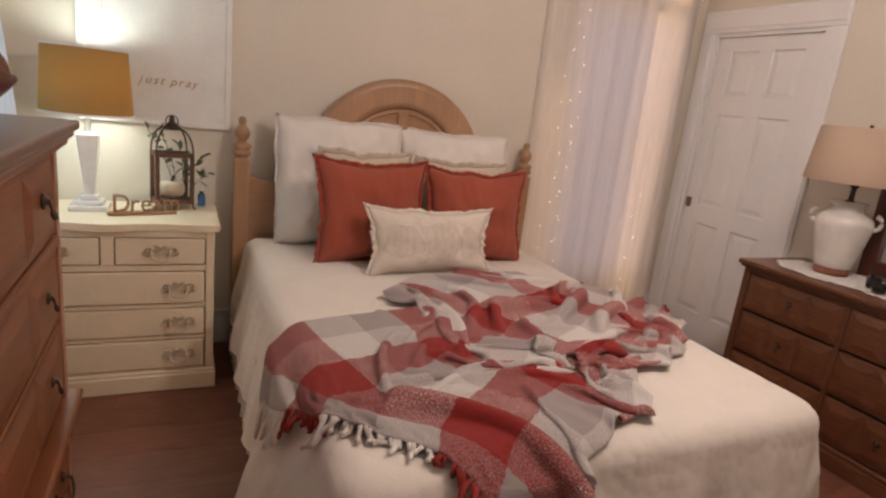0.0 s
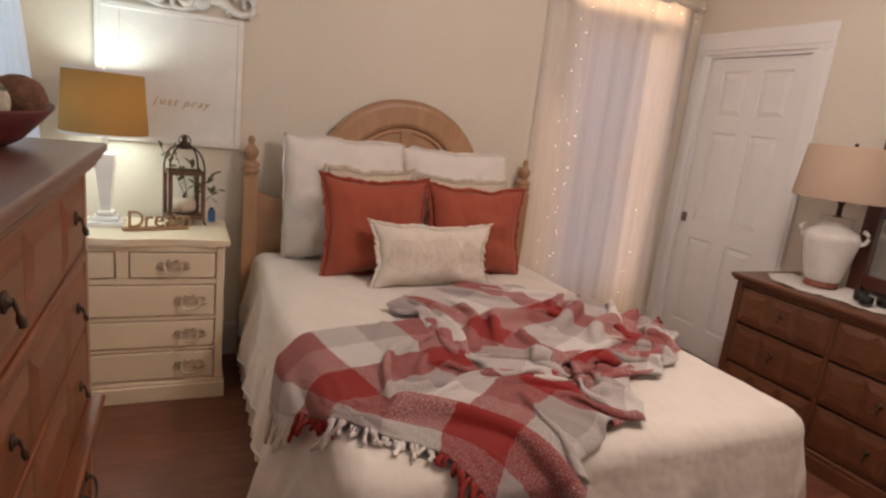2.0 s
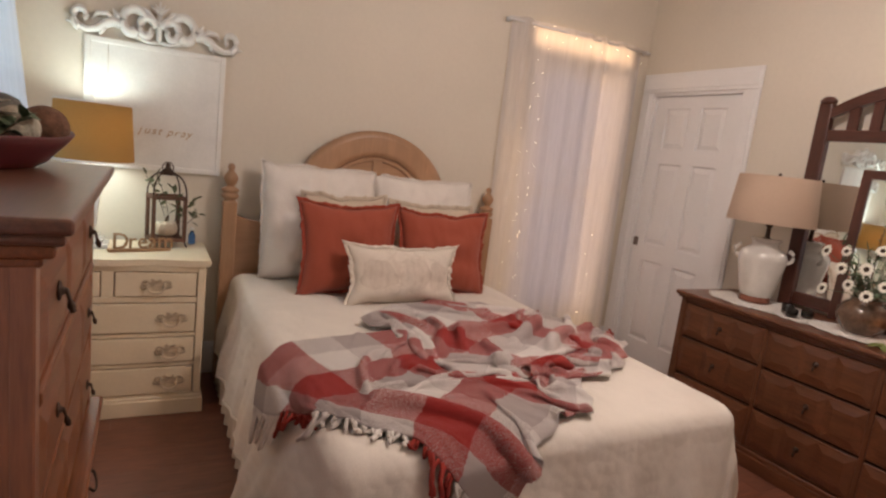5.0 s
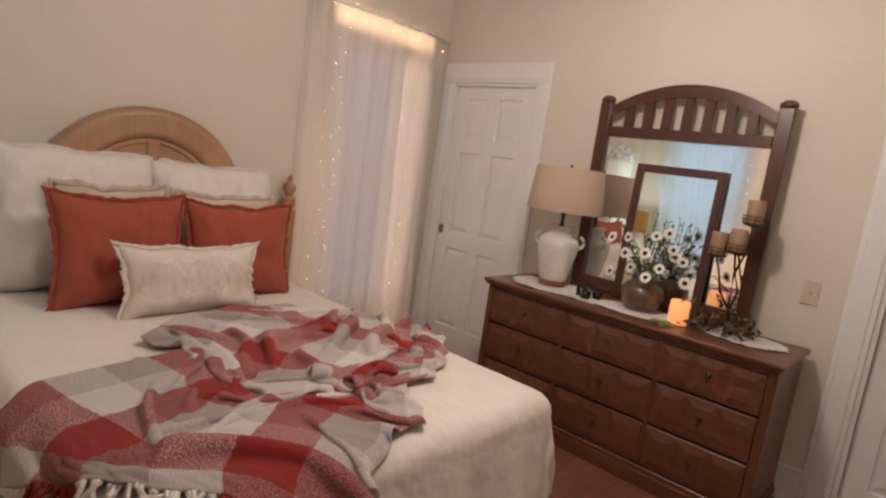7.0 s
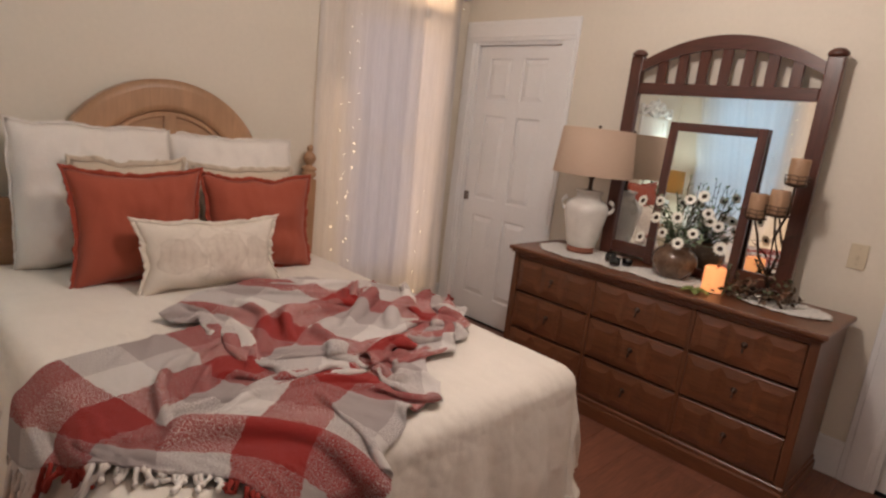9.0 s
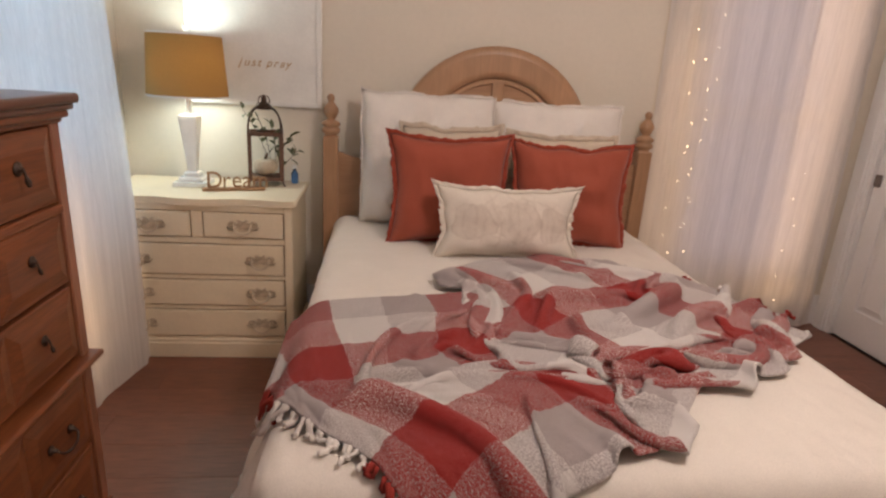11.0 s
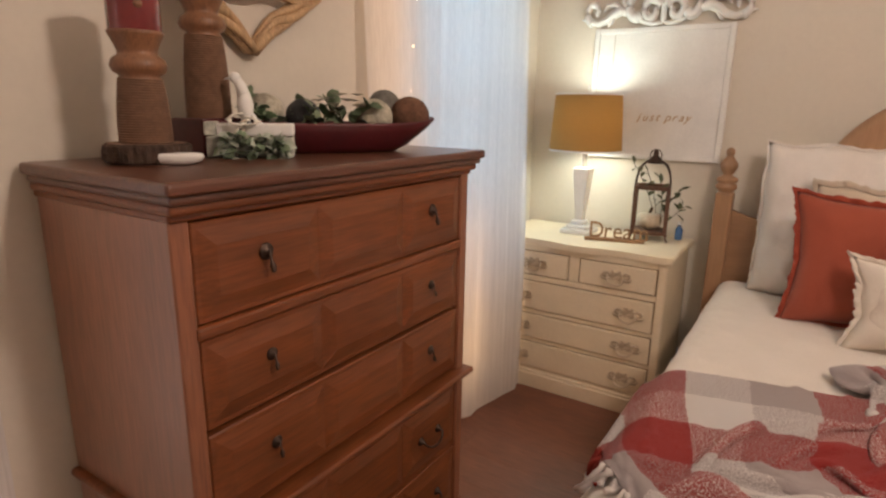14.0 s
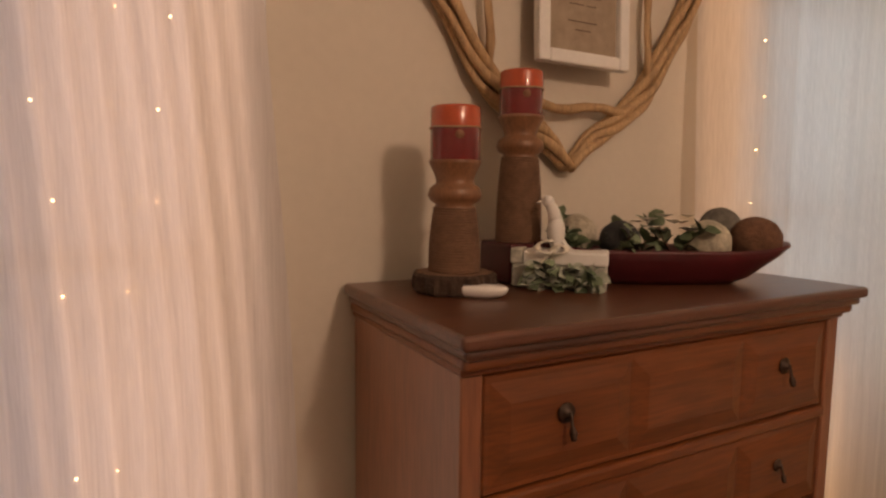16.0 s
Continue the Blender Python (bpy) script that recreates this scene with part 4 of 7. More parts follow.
def drop_throw():
    """Let a sheet that is too wide for its place sink onto the bed, so that it buckles into folds."""
    rng = np.random.RandomState(5)
    X = np.zeros((TV + 1, TU + 1, 3))
    checks = [row[0] for row in LAY]
    lines = [[Vector(row[k + 1]) for row in LAY] for k in range(5)]
    for j in range(TV + 1):
        across = [flow(checks, line, lerp(FROM, LONG, j / TV)) for line in lines]
        for i in range(TU + 1):
            u, v = i / TU, j / TV
            q = flow(HEM_TO, across, lerp(HEM_TO[0], HEM_TO[-1], u))
            p = drape(q.x, q.y, 0.03)
            n = noise.noise(Vector((u * 1.6, v * 9 + 1.5 * u, 1.7))) + 0.5 * noise.noise(Vector((u * 4, v * 17, 5.1)))
            loose = smooth01((v * LONG - 4.2) / 1.6)
            heap = noise.noise(Vector((u * 15 + 3.5 * v, v * 3.6, 3.3))) + 0.55 * noise.noise(Vector((u * 27 - 2 * v, v * 7, 8.2)))
            X[j, i] = (p.x + 0.02 * noise.noise(Vector((u * 5, v * 6, 9))) + 0.05 * loose * noise.noise(Vector((u * 9, v * 8, 21))),
                       p.y + 0.02 * noise.noise(Vector((u * 5, v * 6, 14))) + 0.05 * loose * noise.noise(Vector((u * 9, v * 8, 27))),
                       p.z + 0.03 + 0.03 * n + ridge_height(p.x, p.y) + loose * (0.01 + 0.085 * heap) + 0.012 * noise.noise(Vector((u * 12, v * 16, 17))))
    home = X.copy()
    P = X.copy()
    du, dv = TW / TU, TL / TV
    links = []
    for di, dj, k in ((0, 1, 0.9), (1, 0, 0.9), (1, 1, 0.35), (1, -1, 0.35), (0, 3, 0.08), (3, 0, 0.06), (0, 5, 0.02), (5, 0, 0.02)):
        for c in range(2):
            rows = np.arange(0, TV + 1 - di)
            cols = np.arange(max(0, -dj), TU + 1 - max(0, dj))
            if di:
                rows = rows[(rows // di) % 2 == c]
            else:
                cols = cols[(cols // dj) % 2 == c]
            # the heaped far half has cloth to spare
            far = np.clip((rows / TV * LONG - 4.2) / 1.6, 0, 1)[:, None]
            rest = np.hypot(dj * du * (1.08 + 0.34 * far), di * dv * (1.07 + 0.03 * far))
            links.append((np.ix_(rows, cols), np.ix_(rows + di, cols + dj), rest, k))
    near = np.clip(1 - np.arange(TV + 1) / (0.14 * TV), 0, 1)[:, None, None] * 0.3 * np.ones((1, TU + 1, 1))
    for step in range(130):
        V = (X - P) * 0.96
        V = np.clip(V, -0.02, 0.02)
        P = X.copy()
        X = X + V
        X[..., 2] -= 0.0010
        for it in range(6):
            for A, Bq, rest, k in links:
                d = X[Bq] - X[A]
                ln = np.sqrt((d * d).sum(-1)) + 1e-9
                w = 0.5 * k * (ln - rest) / ln
                c = d * w[..., None]
                X[A] += c
                X[Bq] -= c
            hit = push_out(X)
        hold = (0.10 if step < 110 else 0.03) + near
        X[..., :2] += hold * (home[..., :2] - X[..., :2]) * np.maximum(hit, near[..., 0] > 0.12)[..., None]
        X[..., 2:] += near * (home[..., 2:] - 0.03 - X[..., 2:])
        stick = hit[..., None] * np.array([0.8, 0.8, 0.5])
        P += (X - P) * stick
        # limit how high a fold can stand
        top = BTOP + 0.125
        X[..., 2] = np.minimum(X[..., 2], top + 0.3 * (X[..., 2] - top))
    for _ in range(1):
        X[1:-1, 1:-1] = 0.5 * X[1:-1, 1:-1] + 0.125 * (X[2:, 1:-1] + X[:-2, 1:-1] + X[1:-1, 2:] + X[1:-1, :-2])
    push_out(X)
    return X


def throw_blanket():
    g = thing("throw_blanket", pose(0, 0, 0), "fluffy plaid throw in rust, grey and cream, crumpled over the bed", "blanket")
    X = drop_throw()
    bm = sheet(B(), lambda u, v: X[round(v * TV), round(u * TU)], TU, TV, (TW, TL))
    cloth = part("cloth", bm, M["plaid"], g, fix=False)
    s = cloth.modifiers.new("soft", "SUBSURF")
    s.levels = s.render_levels = 1
    thicken(cloth, 0.006, 1.0)
    rnd = random.Random(4)
    fr = {"cream": plain("cream_yarn", (0.80, 0.75, 0.70), 0.95, 0.1, 20, 200, 0.5), "red": plain("rust_yarn", (0.30, 0.03, 0.02), 0.95, 0.1, 20, 200, 0.5), "grey": plain("grey_yarn", (0.62, 0.56, 0.52), 0.95, 0.1, 20, 200, 0.5)}
    for j, inner, n in ((0, 3, 72), (TV, TV - 3, 44)):
        for i in range(n):
            u = (i + 0.5) / n
            k = round(u * TU)
            p = X[j, k].copy()
            d = p - X[inner, k]
            d /= np.linalg.norm(d) + 1e-6
            d += np.array([rnd.uniform(-0.45, 0.45), rnd.uniform(-0.45, 0.45), 0])
            pts = [p.copy()]
            ln, thick = rnd.uniform(0.055, 0.125), rnd.uniform(0.75, 1.15)
            for q in range(6):
                d = d * 0.7 + np.array([rnd.uniform(-0.45, 0.45), rnd.uniform(-0.45, 0.45), -0.5])
                d /= np.linalg.norm(d)
                p = p + d * ln / 6
                pp = p.reshape(1, 3).copy()
                push_out(pp, 0.020)
                p = pp[0]
                pts.append(p.copy())
            stripe = (0.97 - u * TW / 0.465) % 1
            key = "red" if stripe < 0.333 else "cream" if stripe < 0.667 else "grey"
            part("tassel", tube(B(), pts, [thick * w for w in (0.0075, 0.0058, 0.0072, 0.0058, 0.0072, 0.0080, 0.0046)], 5), fr[key], g)


throw_blanket()


# ---- drawer pulls ----
def drop_pull(parent, x, y, z, s=1.0):
    """A round rosette with a turned drop."""
    bm = lathe(B(), [(0, 0), (0.024, 0), (0.024, 0.003), (0.018, 0.006), (0.012, 0.007), (0.008, 0.014), (0, 0.017)], 18)
    bmesh.ops.transform(bm, matrix=pose(0, 0, 0, 90), verts=bm.verts)
    h = part("drawer_pull", bm, M["iron"], parent, "dark iron drop pull", m=Matrix.Translation((x, y, z)) @ Matrix.Scale(s, 4))
    bm = lathe(B(), [(0, 0.012), (0.004, 0.010), (0.005, -0.008), (0.004, -0.02), (0.008, -0.03), (0.010, -0.038), (0.007, -0.046), (0.009, -0.05), (0, -0.055)], 12)
    part("drop", bm, M["iron"], h, m=pose(0, -0.018, -0.004, -14))
    return h


def bail_pull(parent, x, y, z, w=0.09, material=None):
    h = part("drawer_pull", tube(B(), [(w / 2 * math.sin(a), -0.012 - 0.016 * math.cos(a / 1.2), -0.024 * math.cos(a)) for a in (i * 0.157 - 1.57 for i in range(21))], 0.0035, 8), material or M["iron"], parent, "dark iron bail pull", m=Matrix.Translation((x, y, z)))
    for s in (-1, 1):
        bm = lathe(B(), [(0, 0), (0.013, 0), (0.012, 0.004), (0.006, 0.006), (0.006, 0.014), (0, 0.016)], 14)
        bmesh.ops.transform(bm, matrix=pose(s * w / 2, 0, 0, 90), verts=bm.verts)
        part("rosette", bm, material or M["iron"], h)
    return h


def ornate_pull(parent, x, y, z):
    """A scrolled, pierced backplate with a hanging bail."""
    out = []
    for k in range(48):
        t = 2 * math.pi * k / 48
        out.append((0.026 * (1 + 0.10 * math.cos(6 * t)) * math.cos(t), 0.016 * (1 + 0.22 * math.cos(6 * t)) * math.sin(t) + 0.004))
    h = part("drawer_pull", prism(B(), out, -0.004, 0.0), M["cream_old"], parent, "ornate tarnished cream metal pull", m=Matrix.Translation((x, y, z)) @ Matrix.Scale(1.22, 4))
    for s in (-1, 1):
        curl = [(s * (0.040 + lerp(0.015, 0.004, q / 16) * math.cos(lerp(2.9, -2.6, q / 16))), -0.003, 0.004 + lerp(0.014, 0.004, q / 16) * math.sin(lerp(2.9, -2.6, q / 16))) for q in range(17)]
        part("scroll", tube(B(), curl, [lerp(0.0042, 0.0026, q / 16) for q in range(17)], 6), M["cream_old"], h)
        part("scroll", tube(B(), [(s * 0.020, -0.003, -0.006), (s * 0.036, -0.003, -0.013), (s * 0.050, -0.003, -0.010), (s * 0.058, -0.003, -0.002)], [0.004, 0.0042, 0.0036, 0.0015], 6), M["cream_old"], h)
        part("leaf_tip", tube(B(), [(s * 0.006, -0.003, 0.016), (s * 0.013, -0.003, 0.023), (s * 0.021, -0.003, 0.022)], [0.004, 0.0036, 0.001], 6), M["cream_old"], h)
        part("stud", ball(B(), (s * 0.030, -0.008, 0.004), 0.0058, 10, 6), M["pull_pale"], h)
    part("bail", tube(B(), [(0.030 * math.sin(a), -0.010 - 0.012 * math.cos(a / 1.3), 0.003 - 0.030 * max(0.0, math.cos(a)) ** 0.7) for a in (i * 0.1565 - 1.565 for i in range(21))], 0.0038, 8), M["pull_pale"], h, "pale cream bail")
    return h


# ---- tall chest of drawers: local x along the wall, front faces -y ----
def tall_chest():
    g = thing("tall_chest", pose(-0.73, 1.14, 0, 0, 0, 90), "tall chestnut-brown five-drawer wooden chest with iron pulls", "chest of drawers")
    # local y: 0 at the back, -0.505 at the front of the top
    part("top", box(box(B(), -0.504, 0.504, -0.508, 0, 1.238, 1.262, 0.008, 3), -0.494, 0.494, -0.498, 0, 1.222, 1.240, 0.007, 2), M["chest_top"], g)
    part("cornice", box(box(B(), -0.490, 0.490, -0.486, 0, 1.203, 1.224, 0.008, 3), -0.484, 0.484, -0.470, 0, 1.19, 1.206, 0.004), M["chest"], g)
    for s in (-1, 1):
        x0, x1 = sorted((s * 0.480, s * 0.458))
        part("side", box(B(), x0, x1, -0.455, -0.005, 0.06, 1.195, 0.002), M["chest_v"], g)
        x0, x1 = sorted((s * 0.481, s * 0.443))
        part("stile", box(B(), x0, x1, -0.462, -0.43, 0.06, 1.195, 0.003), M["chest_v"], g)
    part("back", box(B(), -0.458, 0.458, -0.015, -0.004, 0.06, 1.195), M["chest"], g)
    part("carcass", box(B(), -0.458, 0.458, -0.425, -0.02, 0.07, 1.19), M["gap"], g)
    part("base", box(box(B(), -0.494, 0.494, -0.482, -0.002, 0.0, 0.062, 0.006, 2), -0.488, 0.488, -0.472, -0.003, 0.058, 0.082, 0.008, 2), M["chest"], g)
    part("waist_moulding", box(box(B(), -0.498, 0.498, -0.495, -0.003, 0.548, 0.568, 0.009, 3), -0.488, 0.488, -0.476, -0.003, 0.532, 0.55, 0.006, 2), M["chest"], g)
    rows = ((0.998, 1.185, True), (0.788, 0.968, True), (0.582, 0.776, True), (0.312, 0.525, False), (0.092, 0.298, False))
    for z0, z1, up in rows:
        bm = box(B(), -0.440, 0.440, -0.458, -0.43, z0, z1, 0.003)
        d = part("drawer", bm, M["chest"], g)
        for x0, x1 in ((-0.430, -0.142), (-0.138, 0.158), (0.162, 0.430)):
            part("raised_panel", raised(B(), x0, x1, z0 + 0.012, z1 - 0.012, -0.4585, 0.0075, 0.034), M["chest"], d)
        zc = (z0 + z1) / 2
        for x in (-0.290, 0.283):
            if up:
                drop_pull(d, x, -0.467, zc + 0.016, 0.70 if z1 > 1.1 else 0.56)
            else:
                bail_pull(d, x, -0.467, zc)
    part("drawer_rail", box(B(), -0.448, 0.448, -0.466, -0.43, 0.970, 0.995, 0.006, 2), M["chest"], g)
    return g


tall_chest()


# ---- painted bedside chest ----
def bedside_chest():
    g = thing("bedside_chest", pose(-0.283, 3.12, 0), "cream-painted four-tier chest of drawers with brown lines round the drawers", "chest of drawers")
    hw, dp = 0.413, 0.468
    # serpentine front of the top
    n = 40
    out = [(-hw - 0.022, 0.0), (-hw - 0.022, -dp - 0.004)]
    for i in range(n + 1):
        f = i / n
        out.append((lerp(-hw - 0.015, hw + 0.015, f), -dp - 0.012 - 0.016 * math.cos(4 * math.pi * f) * math.sin(math.pi * f)))
    out += [(hw + 0.022, -dp - 0.004), (hw + 0.022, 0.0)]
    bm = B()
    lo = [bm.verts.new((x, y, 0.742)) for x, y in out]
    hi = [bm.verts.new((x, y, 0.772)) for x, y in out]
    bm.faces.new(lo[::-1])
    bm.faces.new(hi)
    for i in range(len(out)):
        j = (i + 1) % len(out)
        bm.faces.new((lo[i], lo[j], hi[j], hi[i]))
    bmesh.ops.bevel(bm, geom=[e for e in bm.edges if abs(e.verts[0].co.z - e.verts[1].co.z) < 1e-5], offset=0.006, segments=2, affect="EDGES")
    part("top", bm, M["cream"], g)
    bm = box(B(), -hw, hw, -dp + 0.02, 0, 0.08, 0.742, 0.002)
    part("carcass", bm, M["cream"], g)
    F = -dp + 0.02
    for s in (-1, 1):
        x0, x1 = sorted((s * hw, s * (hw - 0.035)))
        part("stile", box(B(), x0, x1, F - 0.020, F + 0.002, 0.08, 0.742, 0.003), M["cream"], g)
    for z0, z1 in ((0.712, 0.742), (0.563, 0.590), (0.393, 0.412), (0.244, 0.262), (0.085, 0.104)):
        part("rail", box(B(), -hw + 0.035, hw - 0.035, F - 0.018, F + 0.002, z0, z1, 0.003), M["cream"], g)
    part("divider", box(B(), -0.025, 0.025, F - 0.018, F + 0.002, 0.590, 0.712, 0.003), M["cream"], g)
    part("plinth", box(box(B(), -hw - 0.012, hw + 0.012, F - 0.034, 0, 0.0, 0.078, 0.004), -hw - 0.008, hw + 0.008, F - 0.028, 0, 0.074, 0.095, 0.008, 3), M["cream"], g)
    fronts = [(-0.372, -0.030, 0.595, 0.707, (-0.2,)), (0.030, 0.372, 0.595, 0.707, (0.2,))]
    fronts += [(-0.372, 0.372, z0, z1, (-0.27, 0.27)) for z0, z1 in ((0.417, 0.558), (0.267, 0.388), (0.109, 0.239))]
    for x0, x1, z0, z1, xs in fronts:
        d = part("drawer", box(B(), x0, x1, F - 0.026, F - 0.004, z0, z1, 0.005, 2), M["cream"], g)
        # brown panel that colours the narrow gap round each drawer front
        part("recess", box(B(), x0 - 0.0045, x1 + 0.0045, F - 0.012, F - 0.005, z0 - 0.0045, z1 + 0.0045), M["gap_brown"], g, "brown panel showing in the gap round the drawer")
        for x in xs:
            ornate_pull(d, x, F - 0.027, (z0 + z1) / 2)
    return g


bedside_chest()


# ---- long dresser ----
def dresser():
    g = thing("dresser", pose(3.16, 1.217, 0, 0, 0, -90), "long walnut-brown nine-drawer wooden dresser", "dresser")
    part("top", box(box(B(), -0.81, 0.81, -0.525, 0, 0.776, 0.800, 0.008, 3), -0.798, 0.798, -0.513, 0, 0.762, 0.778, 0.006, 2), M["dresser"], g)
    part("carcass", box(B(), -0.765, 0.765, -0.465, -0.01, 0.09, 0.762), M["gap"], g)
    for s in (-1, 1):
        x0, x1 = sorted((s * 0.785, s * 0.762))
        part("side", box(B(), x0, x1, -0.488, -0.005, 0.07, 0.764, 0.002), M["dresser_v"], g)
        x0, x1 = sorted((s * 0.786, s * 0.748))
        part("stile", box(B(), x0, x1, -0.492, -0.465, 0.08, 0.764, 0.003), M["dresser_v"], g)
    cols = ((-0.745, -0.262), (-0.238, 0.268), (0.290, 0.745))
    for x in (-0.25, 0.279):
        part("divider", box(B(), x - 0.011, x + 0.011, -0.490, -0.462, 0.10, 0.764, 0.002), M["dresser_v"], g)
    part("top_rail", box(B(), -0.76, 0.76, -0.4895, -0.46, 0.738, 0.764, 0.003), M["dresser"], g)
    part("base", box(box(B(), -0.80, 0.80, -0.508, -0.003, 0.0, 0.075, 0.006, 2), -0.792, 0.792, -0.500, -0.004, 0.07, 0.10, 0.009, 3), M["dresser"], g)
    for z0, z1 in ((0.545, 0.735), (0.325, 0.53), (0.108, 0.31)):
        for x0, x1 in cols:
            d = part("drawer", box(B(), x0, x1, -0.488, -0.462, z0, z1, 0.003), M["dresser"], g)
            w = (x1 - x0 - 0.016) / 3
            for k in range(3):
                a = x0 + 0.008 + w * k
                part("raised_panel", raised(B(), a + 0.001, a + w - 0.001, z0 + 0.010, z1 - 0.010, -0.4885, 0.009, 0.034), M["dresser"], d)
            drop_pull(d, (x0 + x1) / 2, -0.497, (z0 + z1) / 2 + 0.012, 0.6)
    return g


dresser()


# ---- mirror on the dresser ----
def dresser_mirror():
    g = thing("dresser_mirror", pose(3.135, 1.203, 0.8, 0, 0, -90), "dark cherry dresser mirror with an arched slatted crest", "mirror")
    hw = 0.478
    for s in (-1, 1):
        p = part("post", box(B(), s * hw - 0.036, s * hw + 0.036, -0.032, 0.012, 0.0, 1.125, 0.006, 2), M["cherry"], g)
        part("post_cap", lathe(B(), [(0.034, 1.125), (0.043, 1.13), (0.043, 1.142), (0.036, 1.15), (0.024, 1.160), (0, 1.164)], 20, (s * hw, -0.010, 0), squash=0.75), M["cherry"], p)
    part("bottom_rail", box(B(), -hw + 0.036, hw - 0.036, -0.026, 0.008, 0.02, 0.09, 0.004), M["cherry_h"], g)
    part("crest_rail", box(B(), -hw + 0.036, hw - 0.036, -0.028, 0.008, 0.925, 0.985, 0.004), M["cherry_h"], g)
    n = 30
    def arc(f, z0, rise):
        return z0 + rise * (1 - (2 * f - 1) ** 2)
    xs = [lerp(-hw + 0.034, hw - 0.034, i / n) for i in range(n + 1)]
    out = [(x, arc(i / n, 1.045, 0.115)) for i, x in enumerate(xs)] + [(x, arc(i / n, 1.100, 0.128)) for i, x in reversed(list(enumerate(xs)))]
    part("arched_rail", prism(B(), out, -0.030, 0.008), M["cherry_h"], g)
    for k in range(1, 8):
        x = -hw + 0.036 + (2 * hw - 0.072) * k / 8
        f = k / 8
        part("slat", box(B(), x - 0.026, x + 0.026, -0.020, 0.002, 0.98, arc(f, 1.06, 0.115), 0.003), M["cherry"], g)
    part("mirror_glass", box(B(), -hw + 0.030, hw - 0.030, -0.008, -0.003, 0.085, 0.928), M["mirror"], g, "clear mirror glass")
    part("backing", box(B(), -hw + 0.03, hw - 0.03, 0.0, 0.008, 0.085, 0.93), M["cherry_h"], g)
    return g


dresser_mirror()


def leaning_mirror():
    # a smaller framed mirror leaning on the big one
    g = thing("leaning_mirror", pose(3.083, 1.1735, 0.802, 0, 0, -90) @ pose(0, 0, 0, -1.9), "smaller dark wood framed mirror leaning on the dresser mirror", "mirror")
    w, h, b = 0.245, 0.785, 0.045
    for x0, x1, z0, z1, nm in ((-w, -w + b, 0, h, "stile"), (w - b, w, 0, h, "stile"), (-w + b, w - b, 0, b, "rail"), (-w + b, w - b, h - b, h, "rail")):
        part(nm, box(B(), x0, x1, -0.012, 0.012, z0, z1, 0.004, 2), M["cherry"] if nm == "stile" else M["cherry_h"], g)
    part("mirror_glass", box(B(), -w + b - 0.006, w - b + 0.006, -0.002, 0.003, b - 0.006, h - b + 0.006), M["mirror"], g, "clear mirror glass")
    return g


leaning_mirror()

